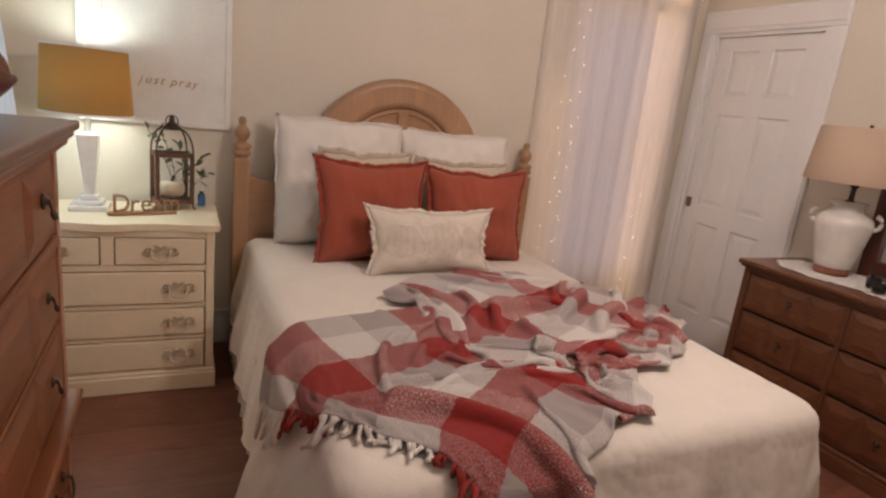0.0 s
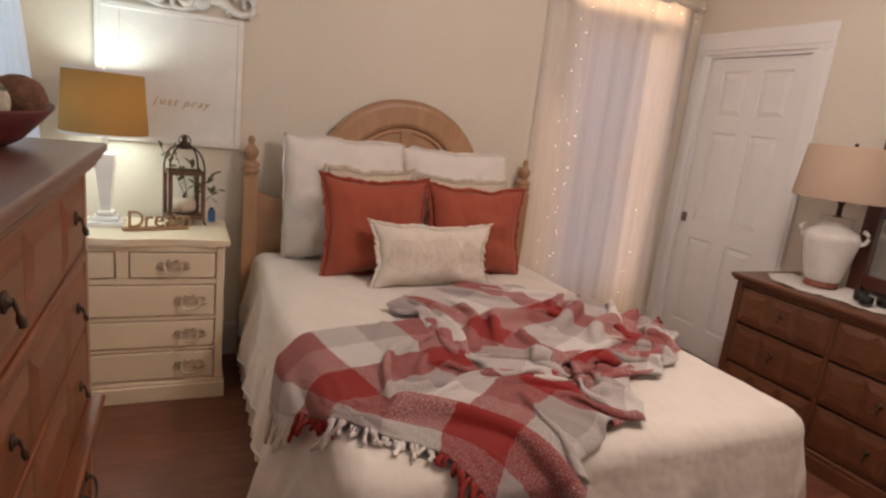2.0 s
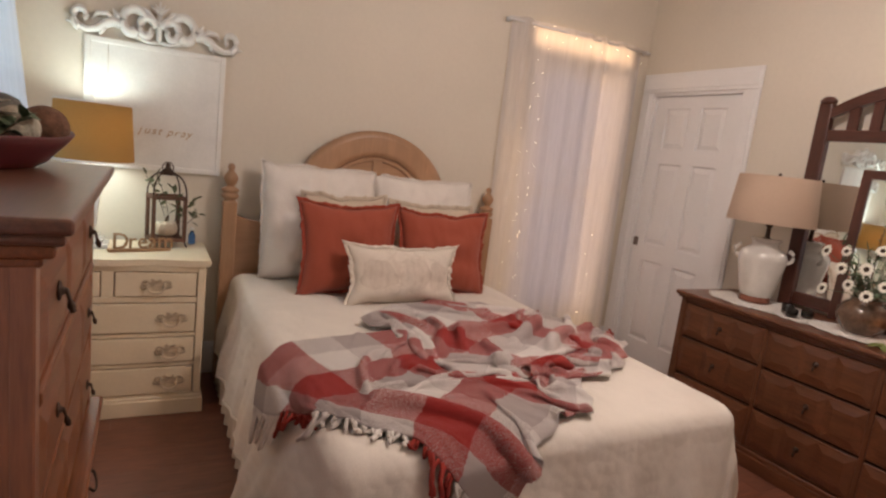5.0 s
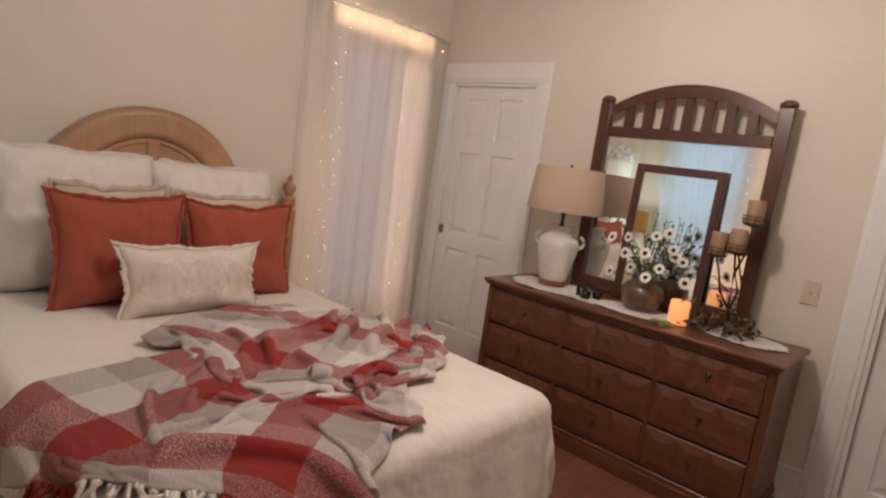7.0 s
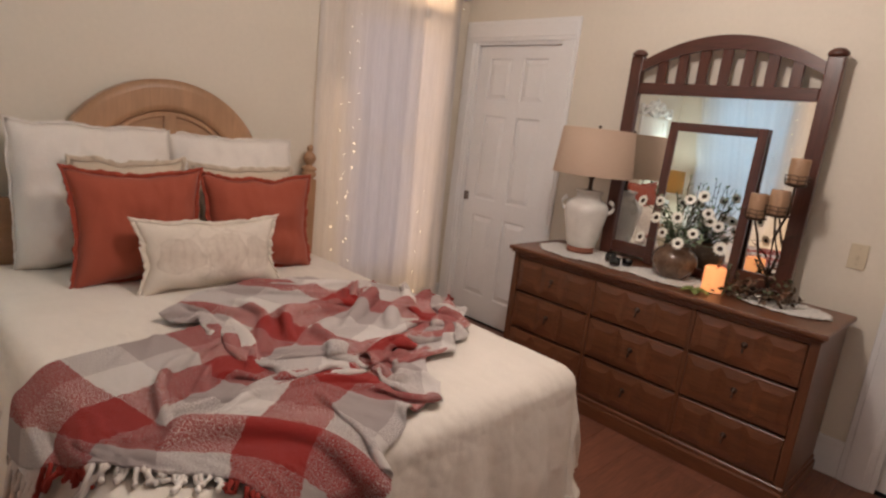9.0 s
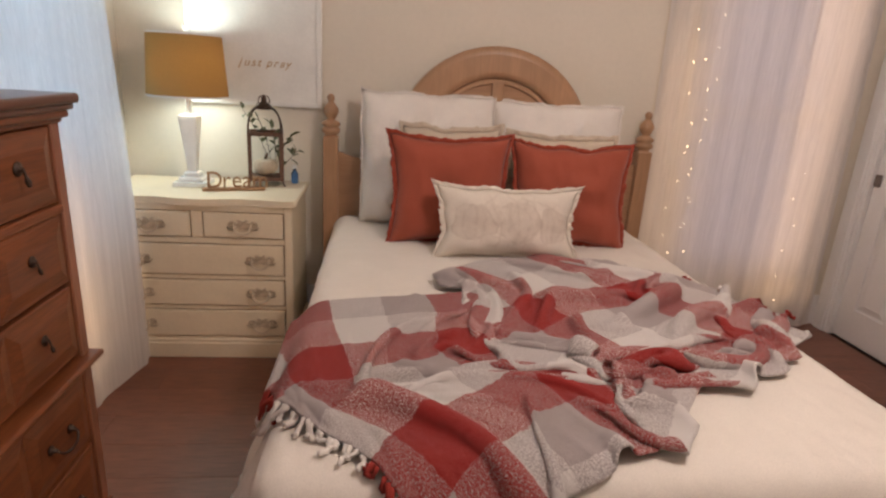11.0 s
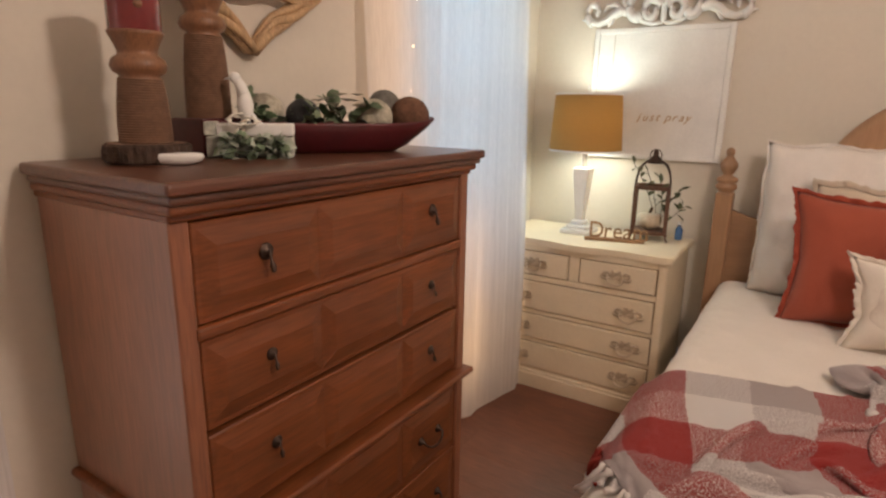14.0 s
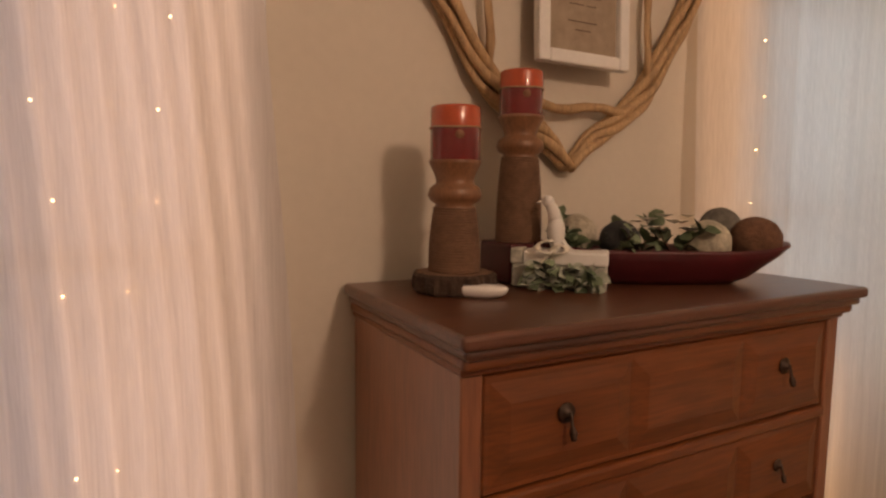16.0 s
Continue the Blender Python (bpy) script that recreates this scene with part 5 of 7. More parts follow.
# ---- smaller materials ----
S = {
    "mustard": shade_cloth("mustard_lampshade_cloth", (0.52, 0.31, 0.10), 0.24),
    "oat": shade_cloth("oatmeal_lampshade_cloth", (0.60, 0.45, 0.34), 0.25),
    "white": plain("white_glazed_ceramic", (0.80, 0.78, 0.75), 0.12, 0.05, 12, 60, 0.06, coat=0.3),
    "white_mat": plain("chalky_white_paint", (0.80, 0.79, 0.76), 0.6, 0.05, 8, 80, 0.25),
    "letter": wood("tan_letter_wood", (0.38, 0.22, 0.11), "x", 0.55, 0.75, 0.0, False, 3.0),
    "lantern": wood("worn_brown_lantern_wood", (0.13, 0.06, 0.035), "z", 0.6, 0.6, 0.0, False, 2.5),
    "leaf": plain("olive_green_leaf", (0.075, 0.115, 0.055), 0.55, 0.25, 30, 90, 0.3),
    "glaze": plain("crazed_white_glaze", (0.74, 0.71, 0.66), 0.14, 0.07, 9, 40, 0.2, coat=0.8),
    "olive": plain("olive_branch_leaf", (0.13, 0.145, 0.075), 0.55, 0.25, 30, 90, 0.3),
    "leaf_pale": plain("dusty_green_leaf", (0.23, 0.30, 0.19), 0.6, 0.25, 30, 90, 0.3),
    "frosted": plain("frosted_leaf", (0.46, 0.50, 0.42), 0.7, 0.2, 30, 90, 0.3),
    "stem": plain("brown_twig", (0.10, 0.062, 0.035), 0.8, 0.25, 40, 150, 0.5),
    "petal": plain("white_petal", (0.78, 0.75, 0.66), 0.7, 0.08, 60, 120, 0.2),
    "eye": plain("dark_flower_centre", (0.05, 0.03, 0.018), 0.9, 0.3, 90, 200, 0.6, 0.002),
    "pot": plain("brown_glazed_pot", (0.13, 0.075, 0.045), 0.25, 0.3, 16, 60, 0.2, coat=0.4),
    "terra": plain("terracotta_foot", (0.26, 0.09, 0.05), 0.7, 0.2, 20, 90, 0.4),
    "twine": plain("tan_twine", (0.42, 0.30, 0.18), 0.9, 0.2, 40, 200, 0.6),
    "rope": plain("brown_jute_rope", (0.23, 0.125, 0.075), 0.9, 0.2, 60, 260, 0.6),
    "turned": wood("turned_brown_wood", (0.25, 0.115, 0.055), "z", 0.45, 0.7, 0.1, False, 2.0),
    "bark": plain("dark_bark", (0.085, 0.05, 0.034), 0.95, 0.4, 45, 110, 1.0, 0.006),
    "cutwood": wood("cut_wood_face", (0.24, 0.13, 0.075), "z", 0.7, 0.7, 0.0, False, 2.0),
    "wax_red": plain("dark_red_wax", (0.19, 0.020, 0.022), 0.22, 0.15, 14, 70, 0.1, coat=0.5),
    "wax_orange": plain("orange_red_wax", (0.50, 0.085, 0.035), 0.22, 0.12, 14, 70, 0.1, coat=0.5),
    "wax_tan": plain("tan_wax", (0.36, 0.22, 0.13), 0.45, 0.1, 14, 70, 0.1),
    "bowl": plain("oxblood_painted_wood", (0.080, 0.008, 0.011), 0.4, 0.2, 10, 60, 0.25),
    "rattan": plain("brown_rattan", (0.19, 0.09, 0.05), 0.8, 0.3, 45, 130, 1.0, 0.006),
    "greyball": plain("grey_moss", (0.20, 0.19, 0.165), 0.95, 0.3, 40, 120, 1.0, 0.006),
    "creamball": plain("cream_mottled_ball", (0.50, 0.46, 0.36), 0.8, 0.3, 22, 90, 0.6, 0.004),
    "darkball": plain("dark_slate_ball", (0.035, 0.037, 0.04), 0.7, 0.3, 30, 100, 0.8, 0.004),
    "vine": wood("peeled_vine", (0.56, 0.37, 0.205), "z", 0.6, 0.65, 0.0, False, 2.0),
    "burlap": plain("printed_burlap", (0.38, 0.30, 0.225), 0.9, 0.12, 30, 300, 0.6),
    "ink": plain("brown_ink", (0.15, 0.10, 0.07), 0.8, 0.1),
    "gilt": plain("tan_script_paint", (0.50, 0.33, 0.16), 0.5, 0.1),
    "lace": plain("white_crochet_lace", (0.76, 0.73, 0.69), 0.95, 0.12, 60, 160, 1.0, 0.004),
    "ivory": plain("ivory_plastic", (0.60, 0.52, 0.38), 0.4, 0.03),
    "blue": glass_mat("blue_glass", (0.12, 0.30, 0.75), 0.1),
    "pumpkin": plain("pale_pumpkin", (0.54, 0.45, 0.34), 0.6, 0.1, 20, 80, 0.3),
    "candle_lit": glow("glowing_candle_wax", (1.0, 0.37, 0.13), 0.8),
    "bulb": glow("lamp_bulb", (0.9, 0.96, 1.0), 6.0),
}


def letters(text, size, depth, material, parent, m, name="letter", shear=0.0, split=True, spacing=1.0):
    """Words in the built-in font, each letter a mesh of its own, standing in local x and z."""
    x = 0.0
    for ch in (text if split else [text]):
        cu = bpy.data.curves.new("type", "FONT")
        cu.body, cu.size, cu.extrude, cu.shear, cu.resolution_u = ch, size, depth, shear, 3
        tmp = new("type", cu)
        bpy.context.view_layer.update()
        me = bpy.data.meshes.new_from_object(tmp.evaluated_get(bpy.context.evaluated_depsgraph_get()))
        wid = max((v.co.x for v in me.vertices), default=0.3 * size)
        bpy.data.objects.remove(tmp)
        bpy.data.curves.remove(cu)
        if len(me.vertices):
            me.materials.clear()
            me.materials.append(material)
            ob = new(name, me)
            ob.parent = parent
            ob.matrix_basis = m @ pose(x, 0, 0, 90)
            x += (wid + size * 0.07) * spacing
        else:
            x += size * 0.3
    return x


def leaf(bm, base, d, ln, w, droop=0.25, roll=0.0):
    """One pointed leaf, folded along its rib."""
    d = Vector(d).normalized()
    side = d.cross(Vector((0, 0, 1)))
    side = side.normalized() if side.length > 0.05 else Vector((1, 0, 0))
    up = side.cross(d).normalized()
    side, up = side * math.cos(roll) + up * math.sin(roll), up * math.cos(roll) - side * math.sin(roll)
    base = Vector(base)
    rib = [base + d * (ln * f) - up * (droop * ln * f * f) for f in (0, 0.35, 0.7, 1)]
    ws = (0.0, 0.5, 0.42, 0.0)
    mid = [bm.verts.new(p) for p in rib]
    for s in (-1, 1):
        e1 = bm.verts.new(rib[1] + side * (s * w * ws[1]) + up * w * 0.15)
        e2 = bm.verts.new(rib[2] + side * (s * w * ws[2]) + up * w * 0.12)
        for f in ((mid[0], mid[1], e1), (mid[1], mid[2], e2, e1), (mid[2], mid[3], e2)):
            bm.faces.new(f if s > 0 else f[::-1]).smooth = True


def sprig(parent, base, tip, n, ln, w, material, seed, spread=1.0, stem=0.0016):
    """A bent stem with leaves along it."""
    r = random.Random(seed)
    base, tip = Vector(base), Vector(tip)
    mid = (base + tip) / 2 + Vector((r.uniform(-1, 1), r.uniform(-1, 1), r.uniform(0, 1))) * (tip - base).length * 0.12
    pts = [base.lerp(mid, f).lerp(mid.lerp(tip, f), f) for f in (i / 7 for i in range(8))]
    part("stem", tube(B(), pts, stem, 5), S["stem"], parent)
    bm = B()
    ax = (tip - base).normalized()
    for i in range(n):
        f = 0.2 + 0.8 * (i + 1) / n
        p = base.lerp(mid, f).lerp(mid.lerp(tip, f), f)
        rnd = Vector((r.uniform(-1, 1), r.uniform(-1, 1), r.uniform(-0.6, 1))).normalized() * spread
        leaf(bm, p, ax * 0.6 + rnd, ln * r.uniform(0.7, 1.15), w * r.uniform(0.8, 1.2), r.uniform(0, 0.4), r.uniform(-0.8, 0.8))
    part("leaves", bm, material, parent, fix=False)


# ---- bedside chest: lamp, lantern, word sign ----
NT = 0.773


def bedside_lamp():
    g = thing("table_lamp", pose(-0.37, 2.93, NT), "lit table lamp, mustard drum shade on white tapered column", "lamp")
    bm = box(B(), -0.075, 0.075, -0.075, 0.075, 0, 0.022, 0.004, 2)
    box(bm, -0.055, 0.055, -0.055, 0.055, 0.02, 0.042, 0.008, 2)
    box(bm, -0.036, 0.036, -0.036, 0.036, 0.04, 0.065, 0.008, 2)
    part("base", bm, S["white"], g)
    bm = B()
    rings = [[bm.verts.new((sx * w, sy * w, z)) for sx, sy in ((-1, -1), (1, -1), (1, 1), (-1, 1))] for z, w in ((0.062, 0.020), (0.10, 0.022), (0.30, 0.040), (0.325, 0.042), (0.332, 0.030))]
    for a, b in zip(rings, rings[1:]):
        for i in range(4):
            bm.faces.new((a[i], a[(i + 1) % 4], b[(i + 1) % 4], b[i]))
    bm.faces.new(rings[0][::-1])
    bm.faces.new(rings[-1])
    bmesh.ops.bevel(bm, geom=bm.edges[:], offset=0.003, segments=1, affect="EDGES")
    part("column", bm, S["white"], g)
    part("neck", lathe(B(), [(0.012, 0.33), (0.012, 0.40), (0.020, 0.405), (0.020, 0.45), (0.012, 0.46), (0, 0.462)], 16), S["white"], g)
    part("bulb", lathe(B(), [(0.012, 0.46), (0.014, 0.475), (0.026, 0.51), (0.030, 0.535), (0.024, 0.56), (0, 0.57)], 16), S["bulb"], g).visible_shadow = False
    prof = [(0.176, 0.412), (0.158, 0.682), (0.1565, 0.682), (0.1745, 0.412), (0.176, 0.412)]
    sh = part("shade", lathe(B(), prof, 48), S["mustard"], g, "mustard-gold fabric drum shade")
    part("shade_trim", lathe(B(), [(0.1595, 0.676), (0.1595, 0.684), (0.156, 0.684), (0.156, 0.676), (0.1595, 0.676)], 48), S["white_mat"], sh)
    part("shade_trim", lathe(B(), [(0.1775, 0.410), (0.1772, 0.418), (0.174, 0.418), (0.174, 0.410), (0.1775, 0.410)], 48), S["white_mat"], sh)
    for a in (0.5, 2.6, 4.7):
        part("spider_arm", tube(B(), [(0, 0, 0.676), (0.157 * math.cos(a), 0.157 * math.sin(a), 0.676)], 0.0015, 5), M["cream_old"], sh)
    part("finial", lathe(B(), [(0.003, 0.66), (0.003, 0.70), (0.007, 0.705), (0.008, 0.715), (0.004, 0.724), (0, 0.727)], 12), S["white"], g)


bedside_lamp()


def lantern():
    g = thing("lantern", pose(-0.045, 3.0, NT, 0, 0, 12), "open brown wooden lantern with a black metal dome", "lantern")
    w, z0, z1 = 0.074, 0.028, 0.262
    for sx in (-1, 1):
        for sy in (-1, 1):
            part("upright", box(B(), sx * w - 0.009, sx * w + 0.009, sy * w * 0.85 - 0.009, sy * w * 0.85 + 0.009, z0, z1, 0.002), S["lantern"], g)
            part("foot", tube(B(), [(sx * w, sy * w * 0.85, z0 + 0.01), (sx * (w + 0.006), sy * (w * 0.85 + 0.005), 0.012), (sx * (w + 0.014), sy * (w * 0.85 + 0.01), 0.003)], 0.004, 6), M["iron"], g)
    for z in (z0 + 0.009, z1 - 0.009):
        for s in (-1, 1):
            part("cross_bar", box(B(), -w + 0.009, w - 0.009, s * w * 0.85 - 0.008, s * w * 0.85 + 0.008, z - 0.009, z + 0.009, 0.002), S["lantern"], g)
            part("cross_bar", box(B(), s * w - 0.008, s * w + 0.008, -w * 0.85 + 0.009, w * 0.85 - 0.009, z - 0.009, z + 0.009, 0.002), S["lantern"], g)
    part("floor_board", box(B(), -w + 0.008, w - 0.008, -w * 0.85 + 0.008, w * 0.85 - 0.008, z0 + 0.008, z0 + 0.018), S["lantern"], g)
    for sx in (-1, 1):
        for sy in (-1, 1):
            pts = []
            for i in range(9):
                a = i / 8 * math.pi / 2
                k = math.cos(a) ** 0.7 if i < 8 else 0.12
                pts.append((sx * (w * k + 0.004), sy * (w * 0.85 * k + 0.004), z1 + 0.115 * math.sin(a)))
            part("dome_wire", tube(B(), pts, 0.0042, 6), M["iron"], g)
    part("cap", lathe(B(), [(0.034, z1 + 0.108), (0.038, z1 + 0.104), (0.036, z1 + 0.116), (0.022, z1 + 0.130), (0.012, z1 + 0.14), (0.013, z1 + 0.152), (0.008, z1 + 0.163), (0, z1 + 0.168)], 20), M["iron"], g)
    part("ring", tube(B(), [(0.026 * math.cos(a), 0, z1 + 0.142 + 0.026 * math.sin(a)) for a in (i * math.pi / 10 for i in range(20))], 0.003, 6, True), M["iron"], g)
    return g


lantern()


def pumpkin():
    g = thing("pumpkin", pose(-0.045, 2.995, NT + 0.047) @ Matrix.Diagonal((1.04, 1.0, 1.2, 1)), "small pale cream pumpkin inside the lantern", "pumpkin")
    bm = B()
    n, k = 48, 12
    rings = []
    for j in range(k + 1):
        t = math.pi * j / k
        ring = []
        for i in range(n):
            a = 2 * math.pi * i / n
            rr = 0.056 * math.sin(t) ** 0.7 * (1 - 0.10 * abs(math.cos(5 * a)) ** 3)
            ring.append(bm.verts.new((rr * math.cos(a), rr * math.sin(a), 0.038 - 0.036 * math.cos(t) * (1 - 0.18 * math.sin(t) ** 0 * (j > k * 0.8)))))
        rings.append(ring)
    for p, q in zip(rings, rings[1:]):
        for i in range(n):
            bm.faces.new((p[i], p[(i + 1) % n], q[(i + 1) % n], q[i])).smooth = True
    part("body", bm, S["pumpkin"], g)
    part("stalk", tube(B(), [(0, 0, 0.066), (0.003, 0, 0.078), (0.010, 0, 0.090)], [0.008, 0.006, 0.005], 8), S["stem"], g)


pumpkin()
gs = thing("olive_sprig", pose(-0.045, 3.0, NT + 0.05), "olive-green leaf sprigs threaded through the lantern", "foliage")
for k, (bx, by, bz, tx, ty, tz) in enumerate(((0.02, 0.04, 0.0, -0.05, 0.02, 0.30), (0.04, 0.03, 0.02, 0.13, -0.02, 0.20), (0.04, 0.04, 0.05, 0.03, 0.0, 0.24), (0.06, 0.03, 0.02, 0.15, 0.0, 0.12), (0.0, 0.05, 0.08, -0.10, 0.0, 0.31))):
    sprig(gs, (bx, by, bz), (tx, ty, tz), 8, 0.054, 0.023, S["olive"], 20 + k)


def dream_sign():
    g = thing("word_sign", pose(-0.285, 2.795, NT, 0, 0, 16), "freestanding tan wooden word sign reading Dream", "sign")
    part("base", box(B(), -0.008, 0.268, -0.018, 0.018, 0, 0.014, 0.002), S["letter"], g)
    letters("Dream", 0.100, 0.006, S["letter"], g, pose(0.008, 0, 0.013) @ Matrix.Diagonal((1, 1, 1.12, 1)), spacing=0.90)


dream_sign()
# indistinct small blue object, given the form of a bottle
bm = lathe(B(), [(0, 0), (0.017, 0), (0.018, 0.004), (0.018, 0.05), (0.010, 0.062), (0.008, 0.075), (0, 0.076)], 16)
g = thing("bottle", pose(0.085, 3.06, NT), "small blue object shaped as a glass bottle behind the lantern", "bottle")
part("body", bm, S["blue"], g)
part("stopper", lathe(B(), [(0.009, 0.074), (0.010, 0.078), (0.010, 0.090), (0, 0.092)], 12), S["white_mat"], g, "white cap")


# ---- wall above the bedside chest ----
def wall_board():
    g = thing("wall_sign", pose(-0.107, YB, 1.145), "white framed board with the words just pray in tan script", "sign")
    w, h = 0.322, 0.628
    part("panel", box(B(), -w + 0.02, w - 0.02, -0.016, -0.004, 0.02, h - 0.02), S["white_mat"], g)
    for x0, x1, z0, z1 in ((-w, -w + 0.026, 0, h), (w - 0.026, w, 0, h), (-w + 0.026, w - 0.026, 0, 0.026), (-w + 0.026, w - 0.026, h - 0.026, h)):
        part("frame_strip", box(B(), x0, x1, -0.026, 0, z0, z1, 0.003), S["white_mat"], g)
    part("hanging_cord", tube(B(), [(-0.22, -0.020, h - 0.03), (-0.221, -0.022, 0.36)], 0.001, 5), M["cream_old"], g)
    letters("just pray", 0.055, 0.0008, S["gilt"], g, pose(-0.080, -0.0175, 0.188), "script", 0.4, spacing=0.92)


wall_board()


def scroll_crest():
    g = thing("scroll_ornament", pose(-0.107, YB - 0.004, 1.775) @ Matrix.Diagonal((1, 1.3, 1.28, 1)), "white carved scrollwork crest on top of the wall board", "wall ornament")

    def spiral(cx, cz, r0, r1, a0, a1, n=26):
        return [(cx + lerp(r0, r1, i / n) * math.cos(lerp(a0, a1, i / n)), -0.012, cz + lerp(r0, r1, i / n) * math.sin(lerp(a0, a1, i / n))) for i in range(n + 1)]

    for s in (-1, 1):
        def mir(pts, s=s):
            return [(s * x, y, z) for x, y, z in pts]
        n = 27
        part("inner_scroll", tube(B(), mir(spiral(0.056, 0.056, 0.046, 0.017, 2.9, -3.6)), [lerp(0.0238, 0.0163, i / 26) for i in range(n)], 8, flat=0.8), S["white_mat"], g)
        part("arch_scroll", tube(B(), mir(spiral(0.118, 0.066, 0.066, 0.026, 2.75, -2.2)), [lerp(0.0225, 0.0263, i / 26) for i in range(n)], 8, flat=0.8), S["white_mat"], g)
        pts = [(0.16, -0.012, 0.050), (0.20, -0.012, 0.062), (0.235, -0.012, 0.050), (0.27, -0.012, 0.028), (0.31, -0.012, 0.018), (0.345, -0.012, 0.026), (0.372, -0.012, 0.036), (0.40, -0.012, 0.036)]
        part("tail", tube(B(), mir(pts), [0.018, 0.027, 0.026, 0.021, 0.017, 0.017, 0.013, 0.002], 8, flat=0.7), S["white_mat"], g)
        part("end_scroll", tube(B(), mir(spiral(0.335, 0.062, 0.042, 0.014, -1.4, 4.0, 20)), [lerp(0.0213, 0.0125, i / 20) for i in range(21)], 8, flat=0.8), S["white_mat"], g)
        part("leaf_point", tube(B(), mir([(0.172, -0.012, 0.075), (0.195, -0.012, 0.092), (0.205, -0.012, 0.108)]), [0.020, 0.016, 0.003], 8, flat=0.7), S["white_mat"], g)
        part("leaf_point", tube(B(), mir([(0.235, -0.012, 0.045), (0.25, -0.012, 0.020), (0.262, -0.012, 0.004)]), [0.018, 0.014, 0.003], 8, flat=0.7), S["white_mat"], g)
        part("lower_scroll", tube(B(), mir([(0.0, -0.012, 0.012), (0.045, -0.012, 0.008), (0.09, -0.012, 0.018), (0.13, -0.012, 0.035)]), [0.010, 0.011, 0.012, 0.014], 8, flat=0.8), S["white_mat"], g)
    for k in range(-2, 3):
        part("crown_petal", tube(B(), [(0, -0.012, 0.118), (0.022 * k * 0.6, -0.014, 0.145 - 0.004 * abs(k)), (0.022 * k, -0.014, 0.168 - 0.010 * abs(k))], [0.012, 0.009, 0.003], 7, flat=0.7), S["white_mat"], g)
    for sx in (-1, 1):
        part("leaf_point", tube(B(), [(sx * 0.03, -0.012, 0.10), (sx * 0.06, -0.014, 0.125), (sx * 0.10, -0.012, 0.135)], [0.014, 0.016, 0.004], 8, flat=0.7), S["white_mat"], g)
        part("leaf_point", tube(B(), [(sx * 0.19, -0.012, 0.06), (sx * 0.23, -0.014, 0.085), (sx * 0.27, -0.012, 0.082), (sx * 0.29, -0.012, 0.06)], [0.014, 0.018, 0.014, 0.004], 8, flat=0.7), S["white_mat"], g)
    part("stem", tube(B(), [(0, -0.012, 0.004), (0, -0.012, 0.06), (0, -0.012, 0.125)], [0.012, 0.014, 0.011], 8, flat=0.8), S["white_mat"], g)


scroll_crest()

# ---- on the tall chest ----
CT = 1.263


def slice_of_wood():
    g = thing("wood_slice", pose(-0.545, 0.80, CT), "round slice of log with dark bark edge", "wood slice")
    n = 124
    def ring(r, z):
        return [(r * (1 + 0.05 * noise.noise(Vector((math.cos(a) * 2, math.sin(a) * 2, 1))) + 0.03 * math.sin(11 * a + z * 60) + 0.022 * math.sin(31 * a)) * math.cos(a), r * (1 + 0.05 * noise.noise(Vector((math.cos(a) * 2, math.sin(a) * 2, 1))) + 0.03 * math.sin(11 * a + z * 60) + 0.022 * math.sin(31 * a)) * math.sin(a), z) for a in (2 * math.pi * i / n for i in range(n))]
    bm = B()
    rr = [[bm.verts.new(p) for p in ring(r, z)] for r, z in ((0.074, 0), (0.079, 0.006), (0.080, 0.02), (0.079, 0.034), (0.073, 0.039))]
    for p, q in zip(rr, rr[1:]):
        for i in range(n):
            bm.faces.new((p[i], p[(i + 1) % n], q[(i + 1) % n], q[i]))
    bm.faces.new(rr[0][::-1])
    part("bark", bm, S["bark"], g)
    bm = B()
    bm.faces.new([bm.verts.new(p) for p in ring(0.073, 0.0392)])
    part("cut_face", bm, S["cutwood"], g, fix=False)


slice_of_wood()


def candle_holder(m, h, plinth, label):
    """A turned holder with a rope-wound body and a waisted cup."""
    g = thing("candle_holder", m, label, "candle holder", "pair of candle holders")
    if plinth:
        bm = box(B(), -0.062, 0.062, -0.062, 0.062, 0, plinth, 0.006, 2)
        part("plinth", bm, S["bowl"], g, "dark block foot")
    z = plinth
    b = h - plinth - 0.088
    n = max(8, int(b / 0.0048))
    bm = B()
    for k in range(n):
        f = (k + 0.5) / n
        r = lerp(0.0505, 0.041, f) + 0.003 * math.sin(math.pi * f)
        lathe(bm, [(r - 0.003, 0), (r, 0.0007), (r + 0.0008 + 0.0006 * math.sin(k * 2.7), 0.0024), (r, 0.0041), (r - 0.003, 0.0048)], 20, (0, 0, z + b * k / n))
    part("rope_winding", bm, S["rope"], g, "brown jute rope")
    c = z + b
    prof = [(0.030, z), (0.044, z), (0.036, c - 0.01), (0.040, c), (0.036, c + 0.004), (0.048, c + 0.012), (0.0525, c + 0.023), (0.048, c + 0.036), (0.037, c + 0.044), (0.036, c + 0.050), (0.040, c + 0.062), (0.049, c + 0.080), (0.051, c + 0.086), (0.049, c + 0.088), (0.0, c + 0.080)]
    part("turned_cup", lathe(B(), prof, 28), S["turned"], g)


